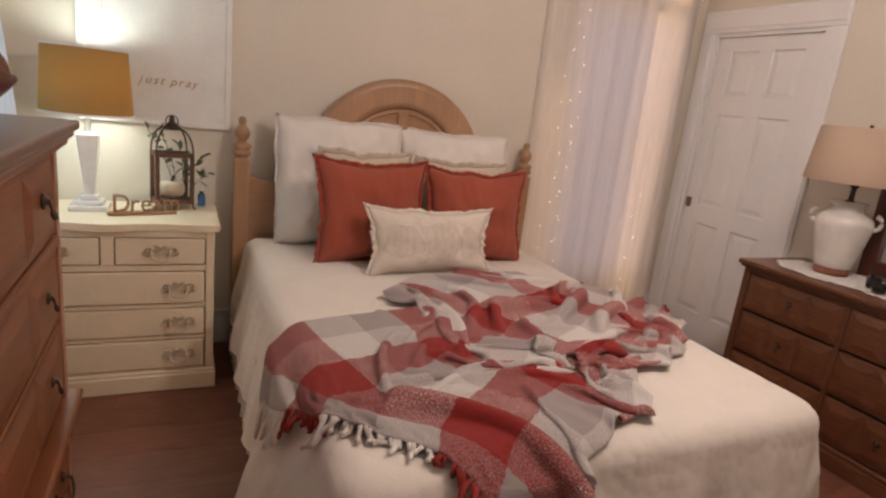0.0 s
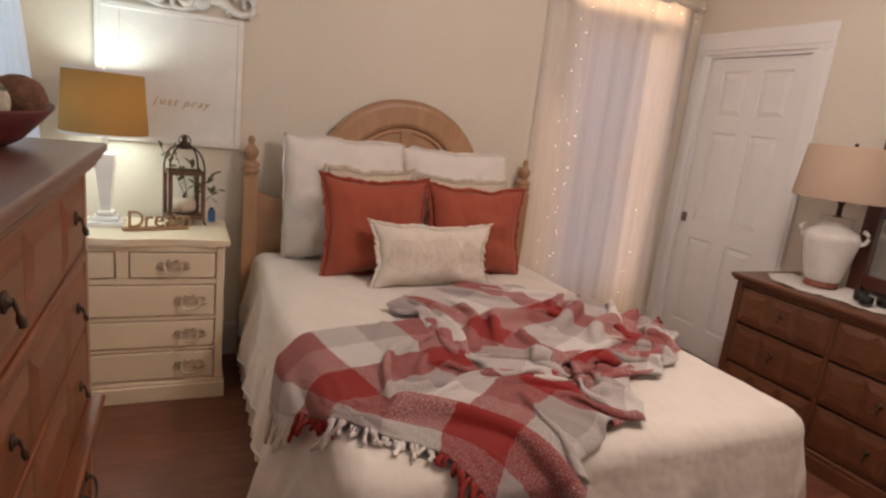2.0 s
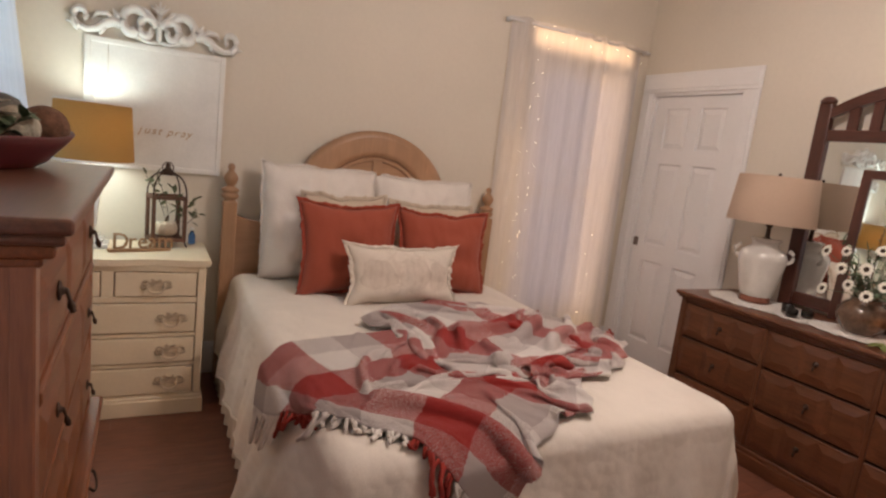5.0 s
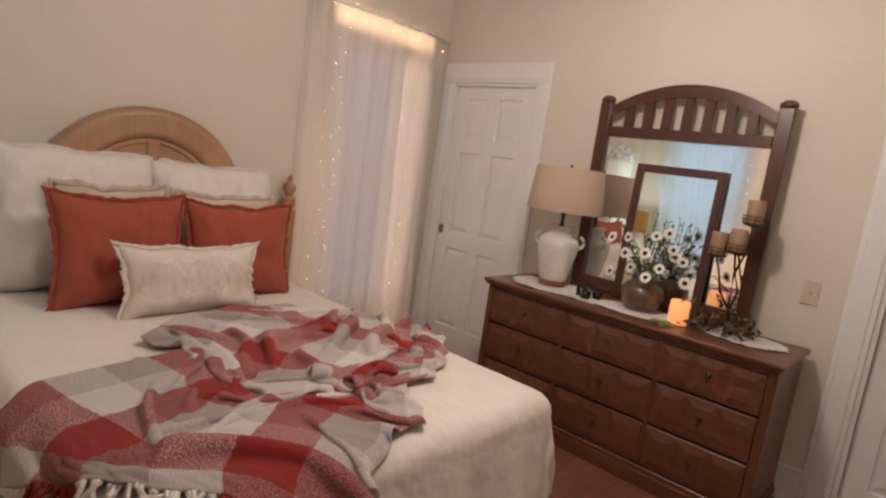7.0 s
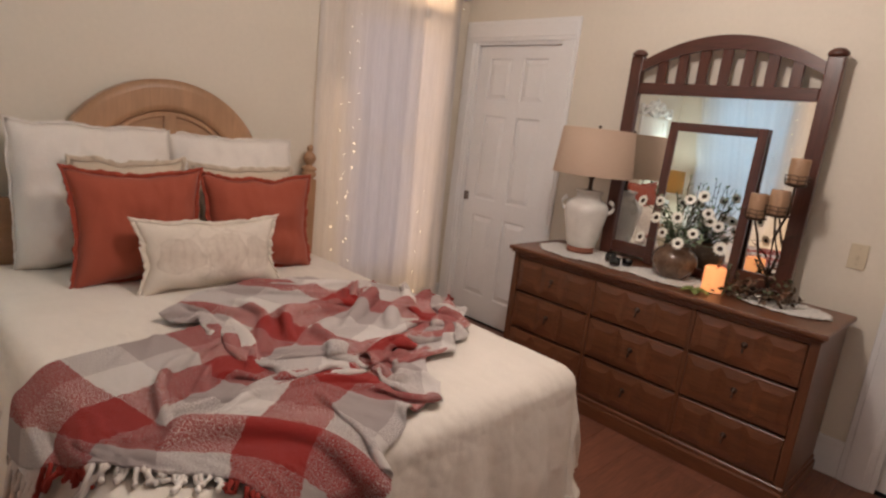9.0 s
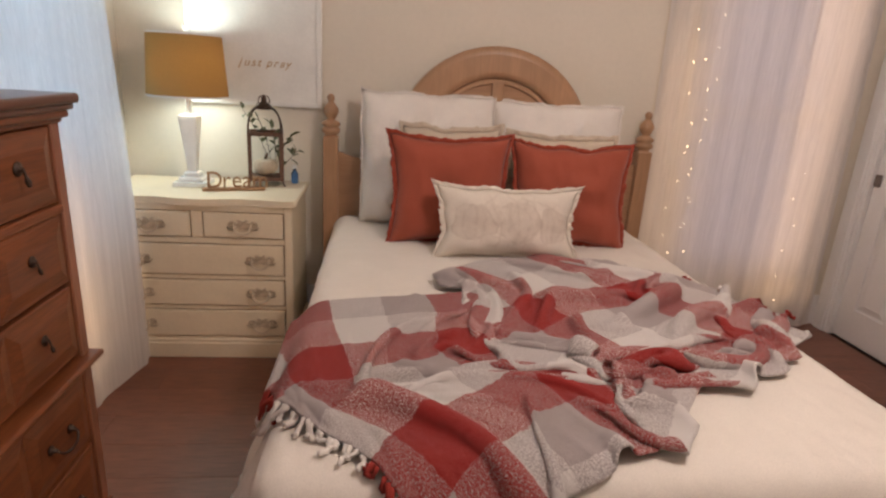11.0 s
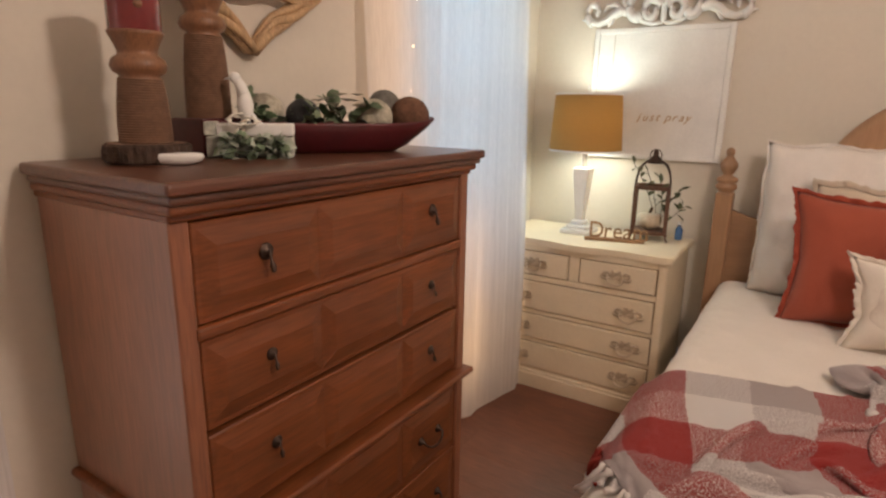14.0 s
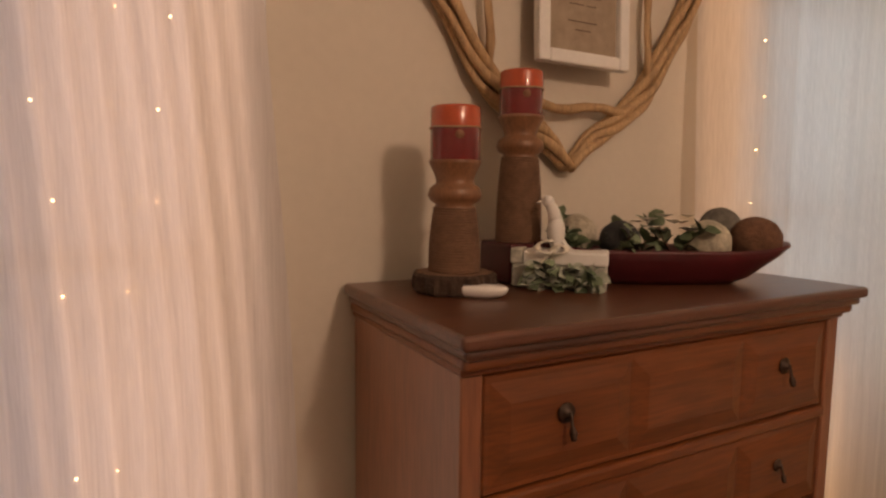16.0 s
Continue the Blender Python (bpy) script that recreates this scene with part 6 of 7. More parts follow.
def pillar_candle(m, h, r, label):
    g = thing("candle", m, label, "candle", "pair of pillar candles")
    part("lower_wax", lathe(B(), [(0, 0), (r * 0.98, 0), (r, 0.003), (r, h * 0.62)], 28), S["wax_red"], g, "dark red wax")
    part("upper_wax", lathe(B(), [(r, h * 0.62), (r, h - 0.004), (r * 0.96, h), (r * 0.7, h - 0.005), (0, h - 0.007)], 28), S["wax_orange"], g, "orange-red wax")
    part("wick", tube(B(), [(0, 0, h - 0.01), (0.001, 0, h - 0.001), (0.003, 0, h + 0.004)], 0.0012, 5), S["eye"], g)
    t = part("twine", tube(B(), [((r + 0.001) * math.cos(a), (r + 0.001) * math.sin(a), h * 0.62 + 0.001 * math.sin(3 * a)) for a in (i * math.pi / 14 for i in range(28))], 0.0016, 5, True), S["twine"], g, "tan twine")
    part("charm", lathe(B(), [(0, 0.002), (0.008, 0.001), (0.009, -0.002), (0, -0.004)], 12), S["turned"], t, m=pose(r * 0.93, -0.016, h * 0.62 - 0.014, 0, 90, -20))


candle_holder(pose(-0.545, 0.80, CT + 0.040), 0.212, 0.0, "turned brown wooden candle holder wound with jute rope")
pillar_candle(pose(-0.545, 0.80, CT + 0.040 + 0.206), 0.106, 0.048, "two-tone dark red and orange pillar candle tied with twine")
candle_holder(pose(-0.622, 1.005, CT), 0.358, 0.085, "taller rope-wound brown wooden candle holder on a dark block")
pillar_candle(pose(-0.622, 1.005, CT + 0.352), 0.10, 0.047, "two-tone dark red and orange pillar candle tied with twine")

g = thing("soap_dish", pose(-0.475, 0.812, CT, 0, 0, 45), "small white oval ceramic dish", "dish")
part("dish", lathe(B(), [(0, 0), (0.040, 0.0), (0.052, 0.006), (0.058, 0.014), (0.055, 0.020), (0.046, 0.0225), (0, 0.0235)], 32, squash=0.55), S["white"], g)


def bird_box():
    g = thing("keepsake_box", pose(-0.505, 1.03, CT, 0, 0, 45), "small white floral keepsake box with ribbon and leaves", "box")
    part("body", box(B(), -0.094, 0.094, -0.045, 0.045, 0, 0.048, 0.004, 2), plain("floral_paper", (0.50, 0.50, 0.43), 0.7, 0.35, 40, 90, 0.2), g)
    part("lid", box(B(), -0.070, 0.096, -0.047, 0.047, 0.049, 0.076, 0.004, 2), S["white_mat"], g)
    part("lid_edge", box(B(), -0.097, -0.071, -0.047, 0.047, 0.049, 0.080, 0.004, 2), plain("floral_lid", (0.55, 0.55, 0.47), 0.7, 0.3, 50, 90, 0.2), g)
    part("ribbon", tube(B(), [(-0.03, -0.050, 0.004), (-0.022, -0.052, 0.04), (-0.012, -0.046, 0.08), (-0.006, 0.0, 0.084)], 0.009, 6, flat=0.3), S["petal"], g, "cream ribbon")
    part("ribbon", tube(B(), [(-0.055, -0.050, 0.03), (-0.03, -0.055, 0.055), (-0.012, -0.05, 0.08)], 0.009, 6, flat=0.3), S["petal"], g, "cream ribbon")
    r = random.Random(6)
    for tone, count in (("leaf_pale", 46), ("frosted", 40)):
        bm = B()
        for k in range(count):
            leaf(bm, (r.uniform(-0.05, 0.075), -0.048, r.uniform(0.006, 0.045)), (r.uniform(-1, 1), -0.8, r.uniform(-0.3, 0.6)), 0.036, 0.026, 0.3, r.uniform(-1, 1))
        part("leaves", bm, S[tone], g, fix=False)
    for sx, up in ((-1, 0.022), (1, 0.016)):
        loop = [(-0.012 + sx * 0.030 * math.sin(q * 0.52), -0.056 - 0.006 * math.sin(q), 0.072 + up * (1 - math.cos(q * 0.52)) * 0.6) for q in range(7)]
        part("ribbon_loop", tube(B(), loop, 0.008, 6, flat=0.3), S["petal"], g, "cream ribbon")
    return g


bird_box()
bm = ball(B(), (0, 0, 0.036), 0.030, 14, 9, (0.62, 0.75, 1.15))
tube(bm, [(0, 0, 0.05), (-0.006, 0, 0.078), (-0.016, 0, 0.096)], [0.016, 0.013, 0.010], 10)
ball(bm, (-0.018, 0, 0.098), 0.013, 12, 8)
tube(bm, [(-0.028, 0, 0.098), (-0.042, 0, 0.095)], [0.004, 0.0008], 6)
tube(bm, [(0.004, 0, 0.03), (0.022, 0, 0.006), (0.036, 0, -0.002)], [0.014, 0.010, 0.004], 8, flat=0.5)
tube(bm, [(0, 0, 0.0), (0, 0, 0.02)], [0.010, 0.012], 8)
solid("bird_figurine", bm, S["white_mat"], "small white bird figurine on the keepsake box", "figurine", m=pose(-0.512, 1.022, CT + 0.077, 0, 0, 45))


def dough_bowl():
    m = pose(-0.475, 1.275, CT, 0, 0, 62)
    g = thing("dough_bowl", m, "long oxblood-red wooden dough bowl", "bowl")
    bm = B()
    n = 48
    def ring(a, b, z, lift):
        return [bm.verts.new((math.copysign(abs(math.cos(t)) ** 0.75, math.cos(t)) * a, math.copysign(abs(math.sin(t)) ** 0.75, math.sin(t)) * b, z + lift * abs(math.cos(t)) ** 3)) for t in (2 * math.pi * i / n for i in range(n))]
    rr = [ring(a, b, z, l) for a, b, z, l in ((0.165, 0.055, 0, 0), (0.20, 0.072, 0.012, 0.004), (0.262, 0.092, 0.052, 0.012), (0.285, 0.10, 0.070, 0.016), (0.282, 0.098, 0.076, 0.016), (0.262, 0.088, 0.070, 0.014), (0.20, 0.066, 0.028, 0.004), (0.14, 0.045, 0.014, 0))]
    for p, q in zip(rr, rr[1:]):
        for i in range(n):
            bm.faces.new((p[i], p[(i + 1) % n], q[(i + 1) % n], q[i])).smooth = True
    bm.faces.new(rr[0][::-1])
    bm.faces.new(rr[-1])
    part("bowl", bm, S["bowl"], g)
    for x, y, z, r, k, lab, rough in ((0.212, -0.012, 0.092, 0.054, "rattan", "brown woven rattan decorative ball", 14), (0.165, 0.055, 0.118, 0.046, "greyball", "grey mossy decorative ball", 9), (0.10, -0.025, 0.088, 0.050, "creamball", "mottled cream decorative ball", 7), (-0.085, -0.01, 0.090, 0.044, "darkball", "dark slate decorative ball", 5), (-0.17, 0.035, 0.10, 0.046, "creamball", "mottled cream decorative ball", 8)):
        bb = B()
        bmesh.ops.create_icosphere(bb, subdivisions=3, radius=r)
        for v in bb.verts:
            v.co *= 1 + 0.04 * noise.noise(v.co * rough * 12)
        for f in bb.faces:
            f.smooth = True
        solid("decorative_ball", bb, S[k], lab, "ball", "balls in the dough bowl", m=m @ Matrix.Translation((x, y, z)))
    gl = thing("greenery", m @ Matrix.Translation((0, 0, 0.05)), "green leafy sprigs with small white blossoms in the bowl", "foliage")
    r = random.Random(12)
    for k in range(20):
        x = r.uniform(-0.22, 0.06)
        sprig(gl, (x, r.uniform(-0.03, 0.03), 0), (x + r.uniform(-0.05, 0.05), r.uniform(-0.09, 0.06), r.uniform(0.03, 0.085)), 9, 0.036, 0.030, S["leaf_pale" if k % 3 else "leaf"], 40 + k)
    for k in range(14):
        x, y, z = r.uniform(-0.12, 0.08), r.uniform(-0.05, 0.03), r.uniform(0.055, 0.095)
        bb = B()
        for j in range(6):
            a = j * 1.047
            leaf(bb, (x, y, z), (math.cos(a), math.sin(a), 0.5), 0.021, 0.017, 0.2)
        part("blossom", bb, S["petal"], gl, fix=False)
    return g


dough_bowl()


# ---- vine heart with a picture on the left wall ----
def vine_heart():
    g = thing("vine_wreath", pose(XL, 1.22, 1.52, 0, 0, 90), "heart-shaped wreath of twisted pale vines", "wreath")
    # local x runs along the wall, -y into the room
    half = [(0.0, 0.0), (0.075, 0.075), (0.16, 0.125), (0.25, 0.20), (0.33, 0.32), (0.41, 0.45), (0.46, 0.60), (0.44, 0.76), (0.34, 0.87), (0.20, 0.88), (0.07, 0.80), (0.0, 0.70)]
    r = random.Random(3)
    def path(s, k):
        pts = []
        for i in range(44):
            t = i / 43 * (len(half) - 1)
            j = min(int(t), len(half) - 2)
            p0, p1, p2, p3 = (half[max(0, min(len(half) - 1, j + d))] for d in (-1, 0, 1, 2))
            f = t - j
            q = [0.5 * (2 * b + (c - a) * f + (2 * a - 5 * b + 4 * c - d) * f * f + (3 * b - a - 3 * c + d) * f ** 3) for a, b, c, d in zip(p0, p1, p2, p3)]
            w = 0.021 * math.sin(i * 0.21 + k * 1.3) * (0.35 + 0.65 * math.sin(math.pi * min(1, i / 12) / 2))
            pts.append((s * (q[0] + w * 0.7), -0.030 - 0.016 * math.cos(i * 0.21 + k * 1.3), q[1] - w * 0.8 + 0.004 * math.sin(i * 1.1 + k)))
        return pts
    for s in (-1, 1):
        for k in range(5):
            rad = [0.0115 + 0.0025 * math.sin(i * 0.5 + k) for i in range(44)]
            part("vine", tube(B(), path(s, k), rad, 7), S["vine"], g)
    for z, x0, x1 in ((0.148, -0.20, 0.20), (0.60, -0.42, 0.40), (0.535, 0.24, 0.44)):
        part("cross_twig", tube(B(), [(lerp(x0, x1, i / 8), -0.040 - 0.004 * math.sin(i), z + 0.008 * math.sin(i * 1.4)) for i in range(9)], [0.0125 + 0.001 * math.sin(i * 2) for i in range(9)], 7), S["vine"], g)
    for x, z0, z1 in ((-0.245, 0.20, 0.82), (0.255, 0.20, 0.84)):
        part("upright_twig", tube(B(), [(x + 0.006 * math.sin(i * 1.7), -0.038, lerp(z0, z1, i / 8)) for i in range(9)], [0.011 + 0.001 * math.sin(i * 2.3) for i in range(9)], 7), S["vine"], g)


vine_heart()


def small_picture():
    g = thing("picture_frame", pose(XL + 0.008, 1.225, 1.758, -2, 0, 90), "small white distressed picture frame with a burlap print", "picture frame")
    w, h, b = 0.14, 0.36, 0.032
    for x0, x1, z0, z1 in ((-w, -w + b, 0, h), (w - b, w, 0, h), (-w + b, w - b, 0, b), (-w + b, w - b, h - b, h)):
        part("frame_strip", box(B(), x0, x1, -0.078, -0.052, z0, z1, 0.005, 2), S["white_mat"], g)
    part("print", box(B(), -w + b - 0.004, w - b + 0.004, -0.062, -0.054, b - 0.004, h - b + 0.004), S["burlap"], g, "brown burlap print")
    for z, ws in ((0.085, (0.05,)), (0.105, (0.09,)), (0.145, (0.045, 0.03)), (0.165, (0.11,)), (0.22, (0.07,))):
        x = -sum(ws) / 2 - 0.005 * (len(ws) - 1)
        for v in ws:
            part("writing_bar", box(B(), x, x + v, -0.0632, -0.0618, z, z + 0.0022), S["ink"], g)
            x += v + 0.01
    part("backing", box(B(), -w + 0.01, w - 0.01, -0.052, -0.046, 0.01, h - 0.01), S["turned"], g)


small_picture()


# ---- on the dresser ----
DT = 0.801


def doily(x, y, rx, ry, seed):
    bm = B()
    n, r = 96, random.Random(seed)
    ph = r.uniform(0, 6)
    rings = []
    for f in (0.15, 0.5, 0.72, 0.8, 0.88, 0.94, 1.0):
        ring = []
        for k in range(n):
            t = 2 * math.pi * k / n
            rim = smooth01((f - 0.7) / 0.3)
            w = 1 + rim * (0.07 * abs(math.sin(9 * t + ph)) + 0.05 * noise.noise(Vector((4 * math.cos(t), 4 * math.sin(t), seed))))
            z = 0.002 + 0.003 * abs(noise.noise(Vector((3 * f * math.cos(t), 3 * f * math.sin(t), seed)))) + rim * 0.014 * abs(noise.noise(Vector((9 * math.cos(t), 9 * math.sin(t), seed + 5 * f))))
            ring.append(bm.verts.new((rx * f * w * math.cos(t), ry * f * w * math.sin(t), z)))
        rings.append(ring)
    bm.faces.new(rings[0])
    for p, q in zip(rings, rings[1:]):
        for i in range(n):
            bm.faces.new((p[i], p[(i + 1) % n], q[(i + 1) % n], q[i])).smooth = True
    ob = solid("doily", bm, S["lace"], "white crocheted lace doily on the dresser", "doily", "doilies on the dresser", m=pose(x, y, DT))
    thicken(ob, 0.003, 1.0)


doily(2.90, 1.70, 0.19, 0.26, 1)
doily(2.86, 1.17, 0.14, 0.20, 2)
doily(2.93, 0.66, 0.13, 0.19, 3)
doily(2.83, 1.42, 0.09, 0.12, 4)


def jar_lamp():
    g = thing("table_lamp", pose(2.925, 1.735, DT + 0.006, 0, 0, 28), "unlit lamp with white handled crock base and oatmeal shade", "lamp")
    part("foot", lathe(B(), [(0, 0), (0.076, 0), (0.078, 0.012), (0.074, 0.03), (0.070, 0.034)], 32), S["terra"], g, "worn terracotta foot")
    part("crock", lathe(B(), [(0.068, 0.030), (0.082, 0.04), (0.094, 0.09), (0.110, 0.17), (0.122, 0.235), (0.122, 0.26), (0.110, 0.287), (0.085, 0.303), (0.070, 0.312), (0.066, 0.330), (0.072, 0.345), (0.080, 0.352), (0.074, 0.358), (0.03, 0.358), (0, 0.358)], 40), S["glaze"], g, "cream-white glazed crock")
    for s in (-1, 1):
        pts = [(0, s * (0.112 + 0.034 * math.sin(a)), 0.272 + 0.034 * math.cos(a) * -1) for a in (0.0, 0.5, 1.0, 1.57, 2.1, 2.6, 3.0)]
        part("handle", tube(B(), pts, [0.012, 0.011, 0.010, 0.010, 0.010, 0.011, 0.012], 8), S["glaze"], g)
    part("neck", lathe(B(), [(0.030, 0.356), (0.012, 0.365), (0.011, 0.42), (0.018, 0.425), (0.018, 0.47), (0, 0.475)], 16), M["iron"], g)
    sh = part("shade", lathe(B(), [(0.222, 0.445), (0.198, 0.698), (0.196, 0.698), (0.220, 0.445), (0.222, 0.445)], 48), S["oat"], g, "oatmeal linen drum shade")
    for a in (0.3, 2.4, 4.5):
        part("spider_arm", tube(B(), [(0, 0, 0.69), (0.197 * math.cos(a), 0.197 * math.sin(a), 0.69)], 0.0015, 5), M["iron"], sh)
    part("harp", tube(B(), [(0.05 * math.sin(a), 0, 0.56 - 0.13 * math.cos(a)) for a in (0.3, 0.8, 1.4, 2.0, 2.6, 3.14)], 0.0018, 5), M["iron"], g)
    part("finial", lathe(B(), [(0.003, 0.688), (0.004, 0.704), (0.009, 0.708), (0.008, 0.716), (0, 0.720)], 12), M["iron"], g)


jar_lamp()


def daisy(parent, p, d, r, seed):
    rnd = random.Random(seed)
    d = Vector(d).normalized()
    q = d.to_track_quat("Z", "Y").to_matrix().to_4x4()
    fl = part("daisy", lathe(B(), [(0.36 * r, -0.001), (0.34 * r, 0.004), (0.2 * r, 0.008), (0, 0.009)], 12), S["eye"], parent, "white daisy with a dark centre", m=Matrix.Translation(p) @ q)
    for j in range(12):
        a = j * 0.5236 + rnd.uniform(-0.06, 0.06)
        bm = B()
        leaf(bm, (0.3 * r * math.cos(a), 0.3 * r * math.sin(a), 0), (math.cos(a), math.sin(a), 0.12), 0.72 * r, 0.40 * r, 0.15)
        part("petal", bm, S["petal"], fl, fix=False)
    return fl


def daisy_pot():
    m = pose(2.90, 1.17, DT + 0.007)
    g = thing("flower_pot", m, "round brown glazed pot standing on a doily", "pot")
    part("pot", lathe(B(), [(0, 0), (0.062, 0), (0.070, 0.006), (0.098, 0.04), (0.112, 0.08), (0.108, 0.115), (0.086, 0.142), (0.066, 0.152), (0.062, 0.162), (0.068, 0.170), (0.062, 0.172), (0.054, 0.160), (0, 0.150)], 36), S["pot"], g)
    f = thing("daisies", m @ Matrix.Translation((0, 0, 0.15)), "bunch of white daisies with dark centres and green stems", "flowers")
    r = random.Random(31)
    heads = [(-0.07, -0.20, 0.155), (-0.09, 0.16, 0.03), (-0.09, 0.05, 0.075), (-0.10, 0.09, 0.145), (-0.11, -0.02, 0.165), (-0.09, -0.10, 0.10), (-0.12, -0.05, 0.045), (-0.05, 0.20, 0.21), (-0.05, 0.11, 0.225), (-0.03, -0.03, 0.255), (-0.06, -0.14, 0.205), (-0.10, -0.24, 0.06), (-0.02, 0.05, 0.29), (-0.02, -0.09, 0.28), (0.03, 0.14, 0.17), (0.04, -0.12, 0.16), (0.05, 0.0, 0.20)]
    for k, h in enumerate(heads):
        p = Vector(h)
        d = Vector((-1.0, p.y * 2.2, 0.35 + r.uniform(-0.2, 0.3)))
        part("stem", tube(B(), [(0, 0, 0), (p.x * 0.3, p.y * 0.45, p.z * 0.6 + 0.01), (p.x - d.normalized().x * 0.004, p.y, p.z - 0.004)], 0.0017, 5), S["leaf"], f)
        if k < 12 or k % 2:
            daisy(f, p, d, r.uniform(0.028, 0.034), k)
    for k in range(26):
        a = r.uniform(0, 6.28)
        rad = r.uniform(0.04, 0.15)
        sprig(f, (0, 0, 0), (rad * math.cos(a) * 0.7 - 0.02, rad * 1.3 * math.sin(a), r.uniform(0.04, 0.27)), 9, 0.036, 0.013, S["leaf" if k % 3 else "leaf_pale"], 70 + k)
    for k in range(7):
        p = Vector((r.uniform(-0.05, 0.05), r.uniform(-0.13, 0.06), r.uniform(0.29, 0.36)))
        sprig(f, (p.x * 0.3, p.y * 0.4, 0.1), p, 5, 0.030, 0.009, S["leaf_pale"], 120 + k)


daisy_pot()


def flameless_candle():
    g = thing("flameless_candle", pose(2.845, 0.945, DT + 0.004, 0, 0, 20), "glowing amber flameless pillar candle", "candle")
    bm = lathe(B(), [(0.046, 0), (0.048, 0.003), (0.048, 0.108), (0.046, 0.116), (0.040, 0.119), (0.036, 0.106), (0, 0.100)], 28)
    part("wax", bm, S["candle_lit"], g)
    part("base", lathe(B(), [(0, -0.002), (0.045, -0.002), (0.045, 0.0), (0, 0.0)], 28), S["white_mat"], g)
    part("wick", tube(B(), [(0, 0, 0.098), (0.001, 0, 0.112)], 0.0018, 5), S["eye"], g)


flameless_candle()


def branch_candelabra():
    m = pose(2.95, 0.74, DT + 0.004)
    g = thing("candelabra", m, "dark iron branch candelabra with leaves", "candelabra")
    arms = ((-0.01, 0.115, 0.36), (-0.02, 0.030, 0.39), (-0.015, -0.018, 0.535))
    for k, (x, y, z) in enumerate(arms):
        pts = [(0.0, -0.01 * k, 0.0), (0.01, 0.02 * math.sin(k), z * 0.25), (-0.012, y * 0.35 + 0.025 * (-1) ** k, z * 0.55), (0.004, y * 0.8, z * 0.8), (x, y, z)]
        part("arm", tube(B(), [tuple(Vector(pts[0]).lerp(Vector(pts[0]), 0))] + pts[1:], [0.008, 0.007, 0.006, 0.0055, 0.005], 7), M["iron"], g)
        part("cup", lathe(B(), [(0, z - 0.004), (0.020, z - 0.002), (0.040, z + 0.004), (0.046, z + 0.012), (0.043, z + 0.012), (0.036, z + 0.006), (0, z + 0.003)], 20, (x, y, 0)), M["iron"], g)
        for h, rr in ((0.012, 0.046), (0.030, 0.049), (0.048, 0.050)):
            part("basket_ring", tube(B(), [(x + rr * math.cos(q * math.pi / 9), y + rr * math.sin(q * math.pi / 9), z + h + 0.002 * math.sin(q * 1.7)) for q in range(18)], 0.0018, 5, True), M["iron"], g)
        for q in range(9):
            ca, sa = math.cos(q * 0.698), math.sin(q * 0.698)
            part("basket_wire", tube(B(), [(x + 0.044 * ca, y + 0.044 * sa, z + 0.008), (x + 0.050 * ca, y + 0.050 * sa, z + 0.030), (x + 0.049 * ca, y + 0.049 * sa, z + 0.050)], 0.0015, 5), M["iron"], g)
        c = thing("candle", m @ Matrix.Translation((x, y, z + 0.006)), "tan pillar candle on the branch candelabra", "candle", "candles on the candelabra")
        part("wax", lathe(B(), [(0, 0), (0.039, 0), (0.040, 0.003), (0.040, 0.112), (0.037, 0.118), (0.024, 0.113), (0, 0.110)], 24), S["wax_tan"], c)
        part("wick", tube(B(), [(0, 0, 0.108), (0.002, 0, 0.122)], 0.0013, 5), S["eye"], c)
    for k, (x, y, z) in enumerate(((-0.10, -0.10, 0.002), (-0.11, 0.06, 0.002), (0.06, -0.09, 0.002), (0.05, 0.08, 0.002), (-0.14, -0.02, 0.002))):
        part("root_foot", tube(B(), [(0, 0, 0.05), (x * 0.4, y * 0.4, 0.045), (x * 0.8, y * 0.8, 0.02), (x, y, z + 0.003)], [0.008, 0.007, 0.006, 0.005], 7), M["iron"], g)
    for k, (a, b) in enumerate((((0.0, 0.02, 0.12), (-0.05, -0.06, 0.20)), ((0.0, 0.03, 0.20), (-0.03, 0.10, 0.26)), ((0, -0.01, 0.28), (-0.04, -0.09, 0.33)))):
        part("twig", tube(B(), [a, tuple((p + q) / 2 + 0.008 for p, q in zip(a, b)), b], [0.004, 0.003, 0.0015], 6), M["iron"], g)


branch_candelabra()
gw = thing("leaf_garland", pose(2.86, 0.86, DT + 0.004), "dried twig and leaf garland round the candles", "garland")
_r = random.Random(77)
for k in range(34):
    y = _r.uniform(-0.24, 0.06)
    x = _r.uniform(-0.03, 0.10)
    sprig(gw, (x, y, 0.006), (x + _r.uniform(-0.08, 0.08), y + _r.uniform(-0.09, 0.09), _r.uniform(0.01, 0.13)), 7, 0.034, 0.019, S["olive" if k % 3 == 0 else "stem" if k % 3 == 1 else "rope"], 200 + k)
gp = thing("green_leaf", pose(2.755, 0.985, DT + 0.001), "cut green leaf lying at the edge of the dresser", "leaf")
bm = B()
for k in range(6):
    a = 0.5 + k * 1.0
    leaf(bm, (0, 0, 0.006), (math.cos(a), math.sin(a), 0.22), 0.075, 0.045, 0.3)
part("blades", bm, plain("bright_cut_leaf", (0.20, 0.26, 0.07), 0.45, 0.2, 30, 90, 0.3), gp, fix=False)
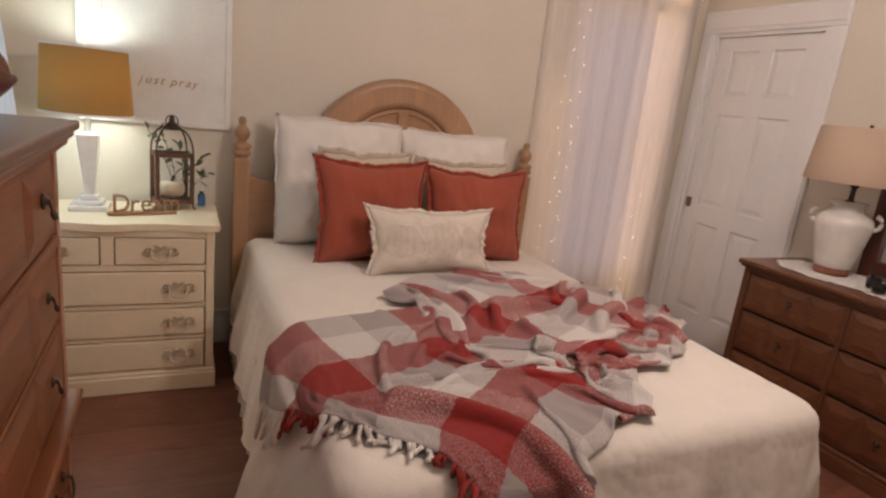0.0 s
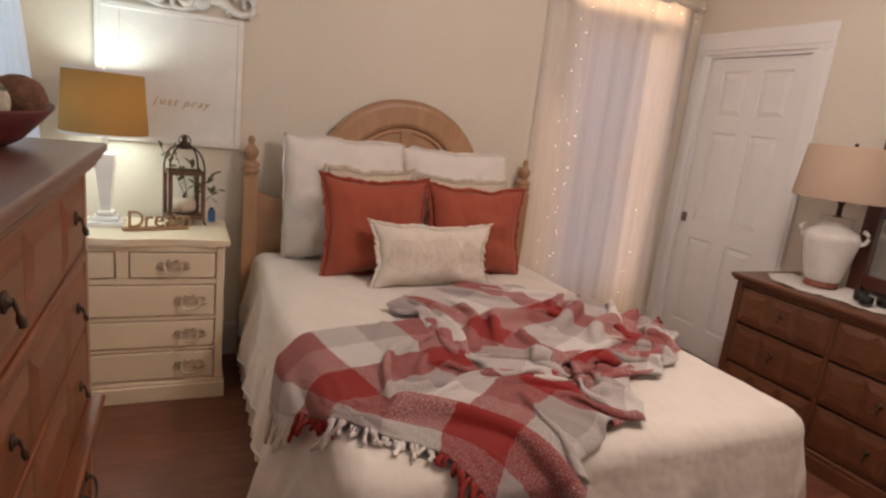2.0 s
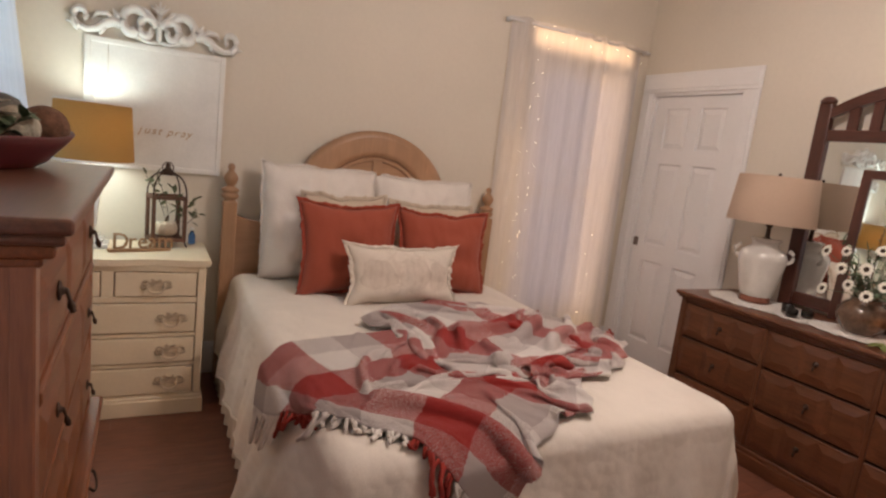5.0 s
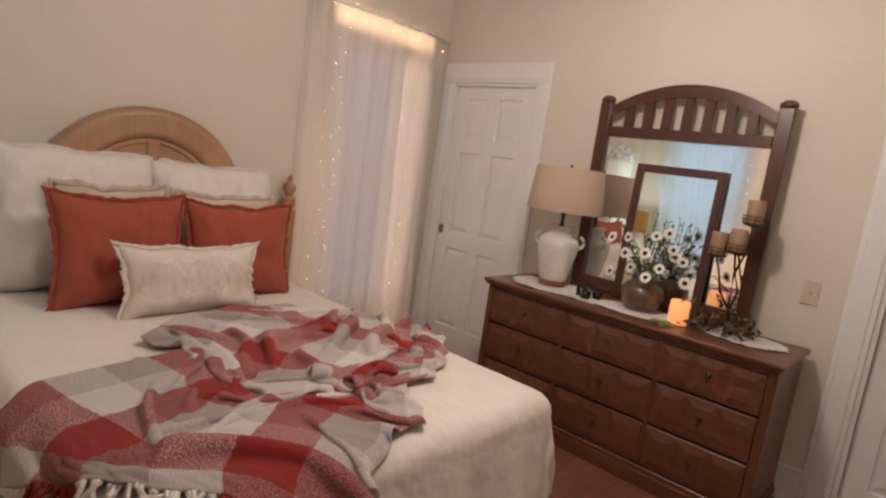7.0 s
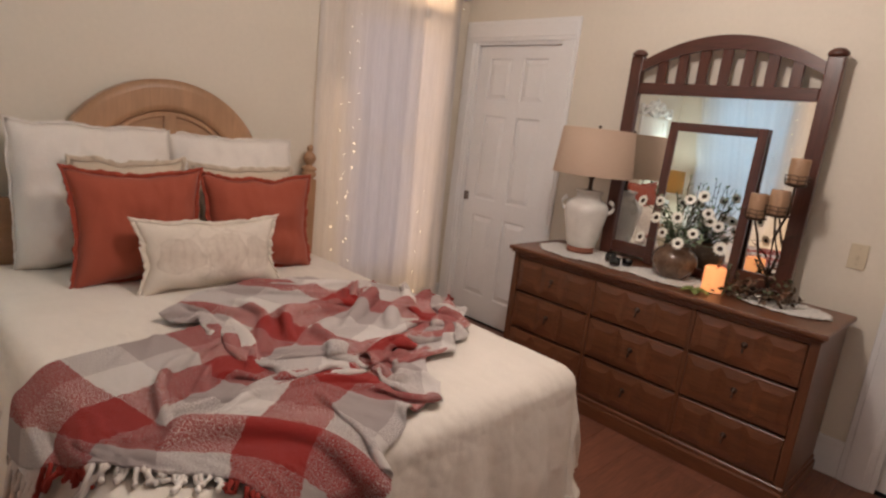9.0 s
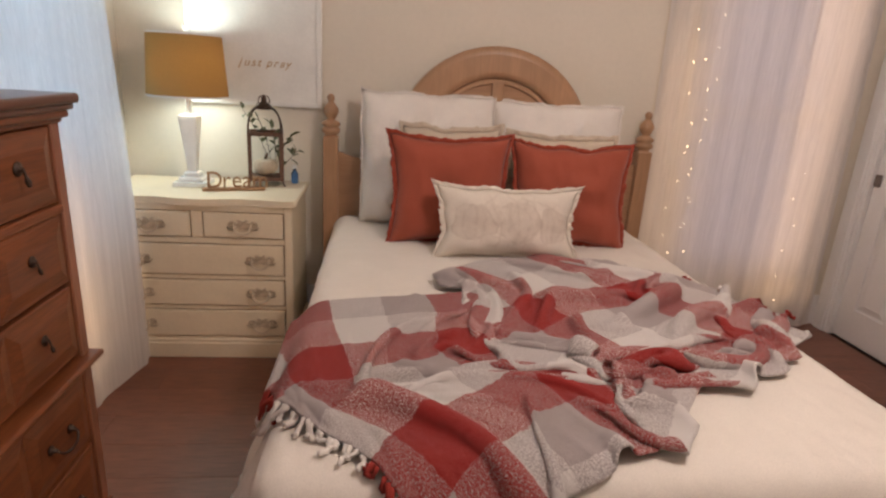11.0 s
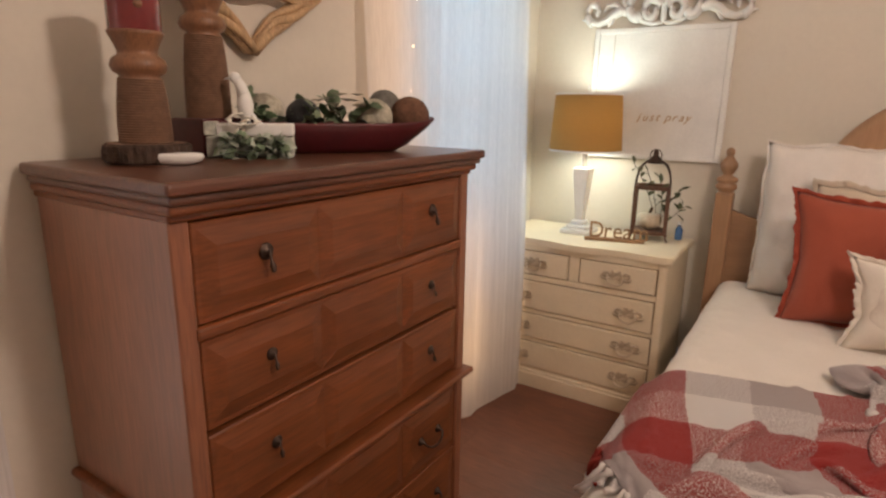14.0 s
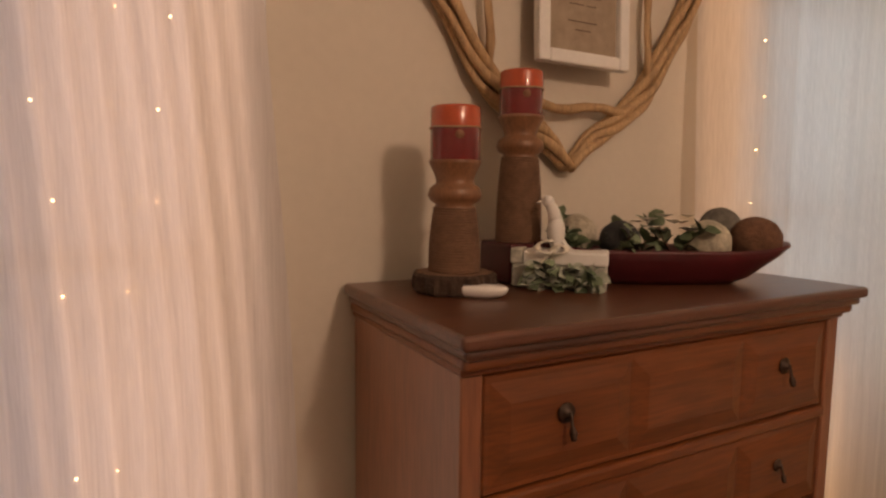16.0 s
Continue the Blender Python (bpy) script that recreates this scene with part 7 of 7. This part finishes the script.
part("stalk", tube(B(), [(0.0, 0.0, 0.003), (0.03, 0.02, 0.006), (0.06, 0.04, 0.012)], 0.002, 5), S["leaf"], gp)
for k, (x, y) in enumerate(((2.86, 1.50), (2.80, 1.44), (2.88, 1.41))):
    gv = thing("votive", pose(x, y, DT + 0.006), "small dark glass votive holder", "candle holder", "votives by the lamp")
    part("glass_cup", lathe(B(), [(0, 0), (0.024, 0), (0.028, 0.01), (0.030, 0.05 - 0.008 * k), (0.028, 0.05 - 0.008 * k), (0.026, 0.012), (0, 0.008)], 20), glass_mat("smoky_glass", (0.30, 0.26, 0.22), 0.1), gv)
    part("wax", lathe(B(), [(0, 0.008), (0.025, 0.010), (0.025, 0.026), (0, 0.026)], 16), S["wax_tan"], gv)

# light switch
g = thing("light_switch", pose(XR, 0.475, 1.0, 0, 0, -90), "ivory plastic light switch plate on the wall", "switch")
part("plate", box(B(), -0.036, 0.036, -0.007, 0, 0, 0.118, 0.003, 2), S["ivory"], g)
part("toggle", box(B(), -0.005, 0.005, -0.016, -0.006, 0.050, 0.068, 0.002), S["ivory"], g)
for z in (0.022, 0.096):
    bm = lathe(B(), [(0, 0), (0.0035, 0), (0.003, 0.0012), (0, 0.0015)], 8)
    bmesh.ops.transform(bm, matrix=pose(0, -0.007, z, 90), verts=bm.verts)
    part("screw", bm, M["cream_old"], g)

# ---- floorboards ----
def floorboards():
    w, n = 0.185, 0
    shapes = {}
    rnd = random.Random(9)
    y = YF
    while y < YB:
        y1 = min(y + w, YB)
        x = XL - rnd.uniform(0, 1.0)
        while x < XR:
            ln = rnd.choice((1.22, 1.22, 0.9))
            a, b = max(x, XL), min(x + ln, XR)
            if b - a > 0.05:
                key = (round(b - a, 2), round(y1 - y, 3))
                if key not in shapes:
                    bm = box(B(), 0, b - a - 0.0006, 0, y1 - y - 0.0006, -0.014, 0, 0.0008)
                    shapes[key] = mesh_of("plank", bm, M["floor"])
                ob = new("plank", shapes[key])
                ob.parent = floor
                ob.location = (a, y, 0)
            x += ln
        y = y1


floorboards()
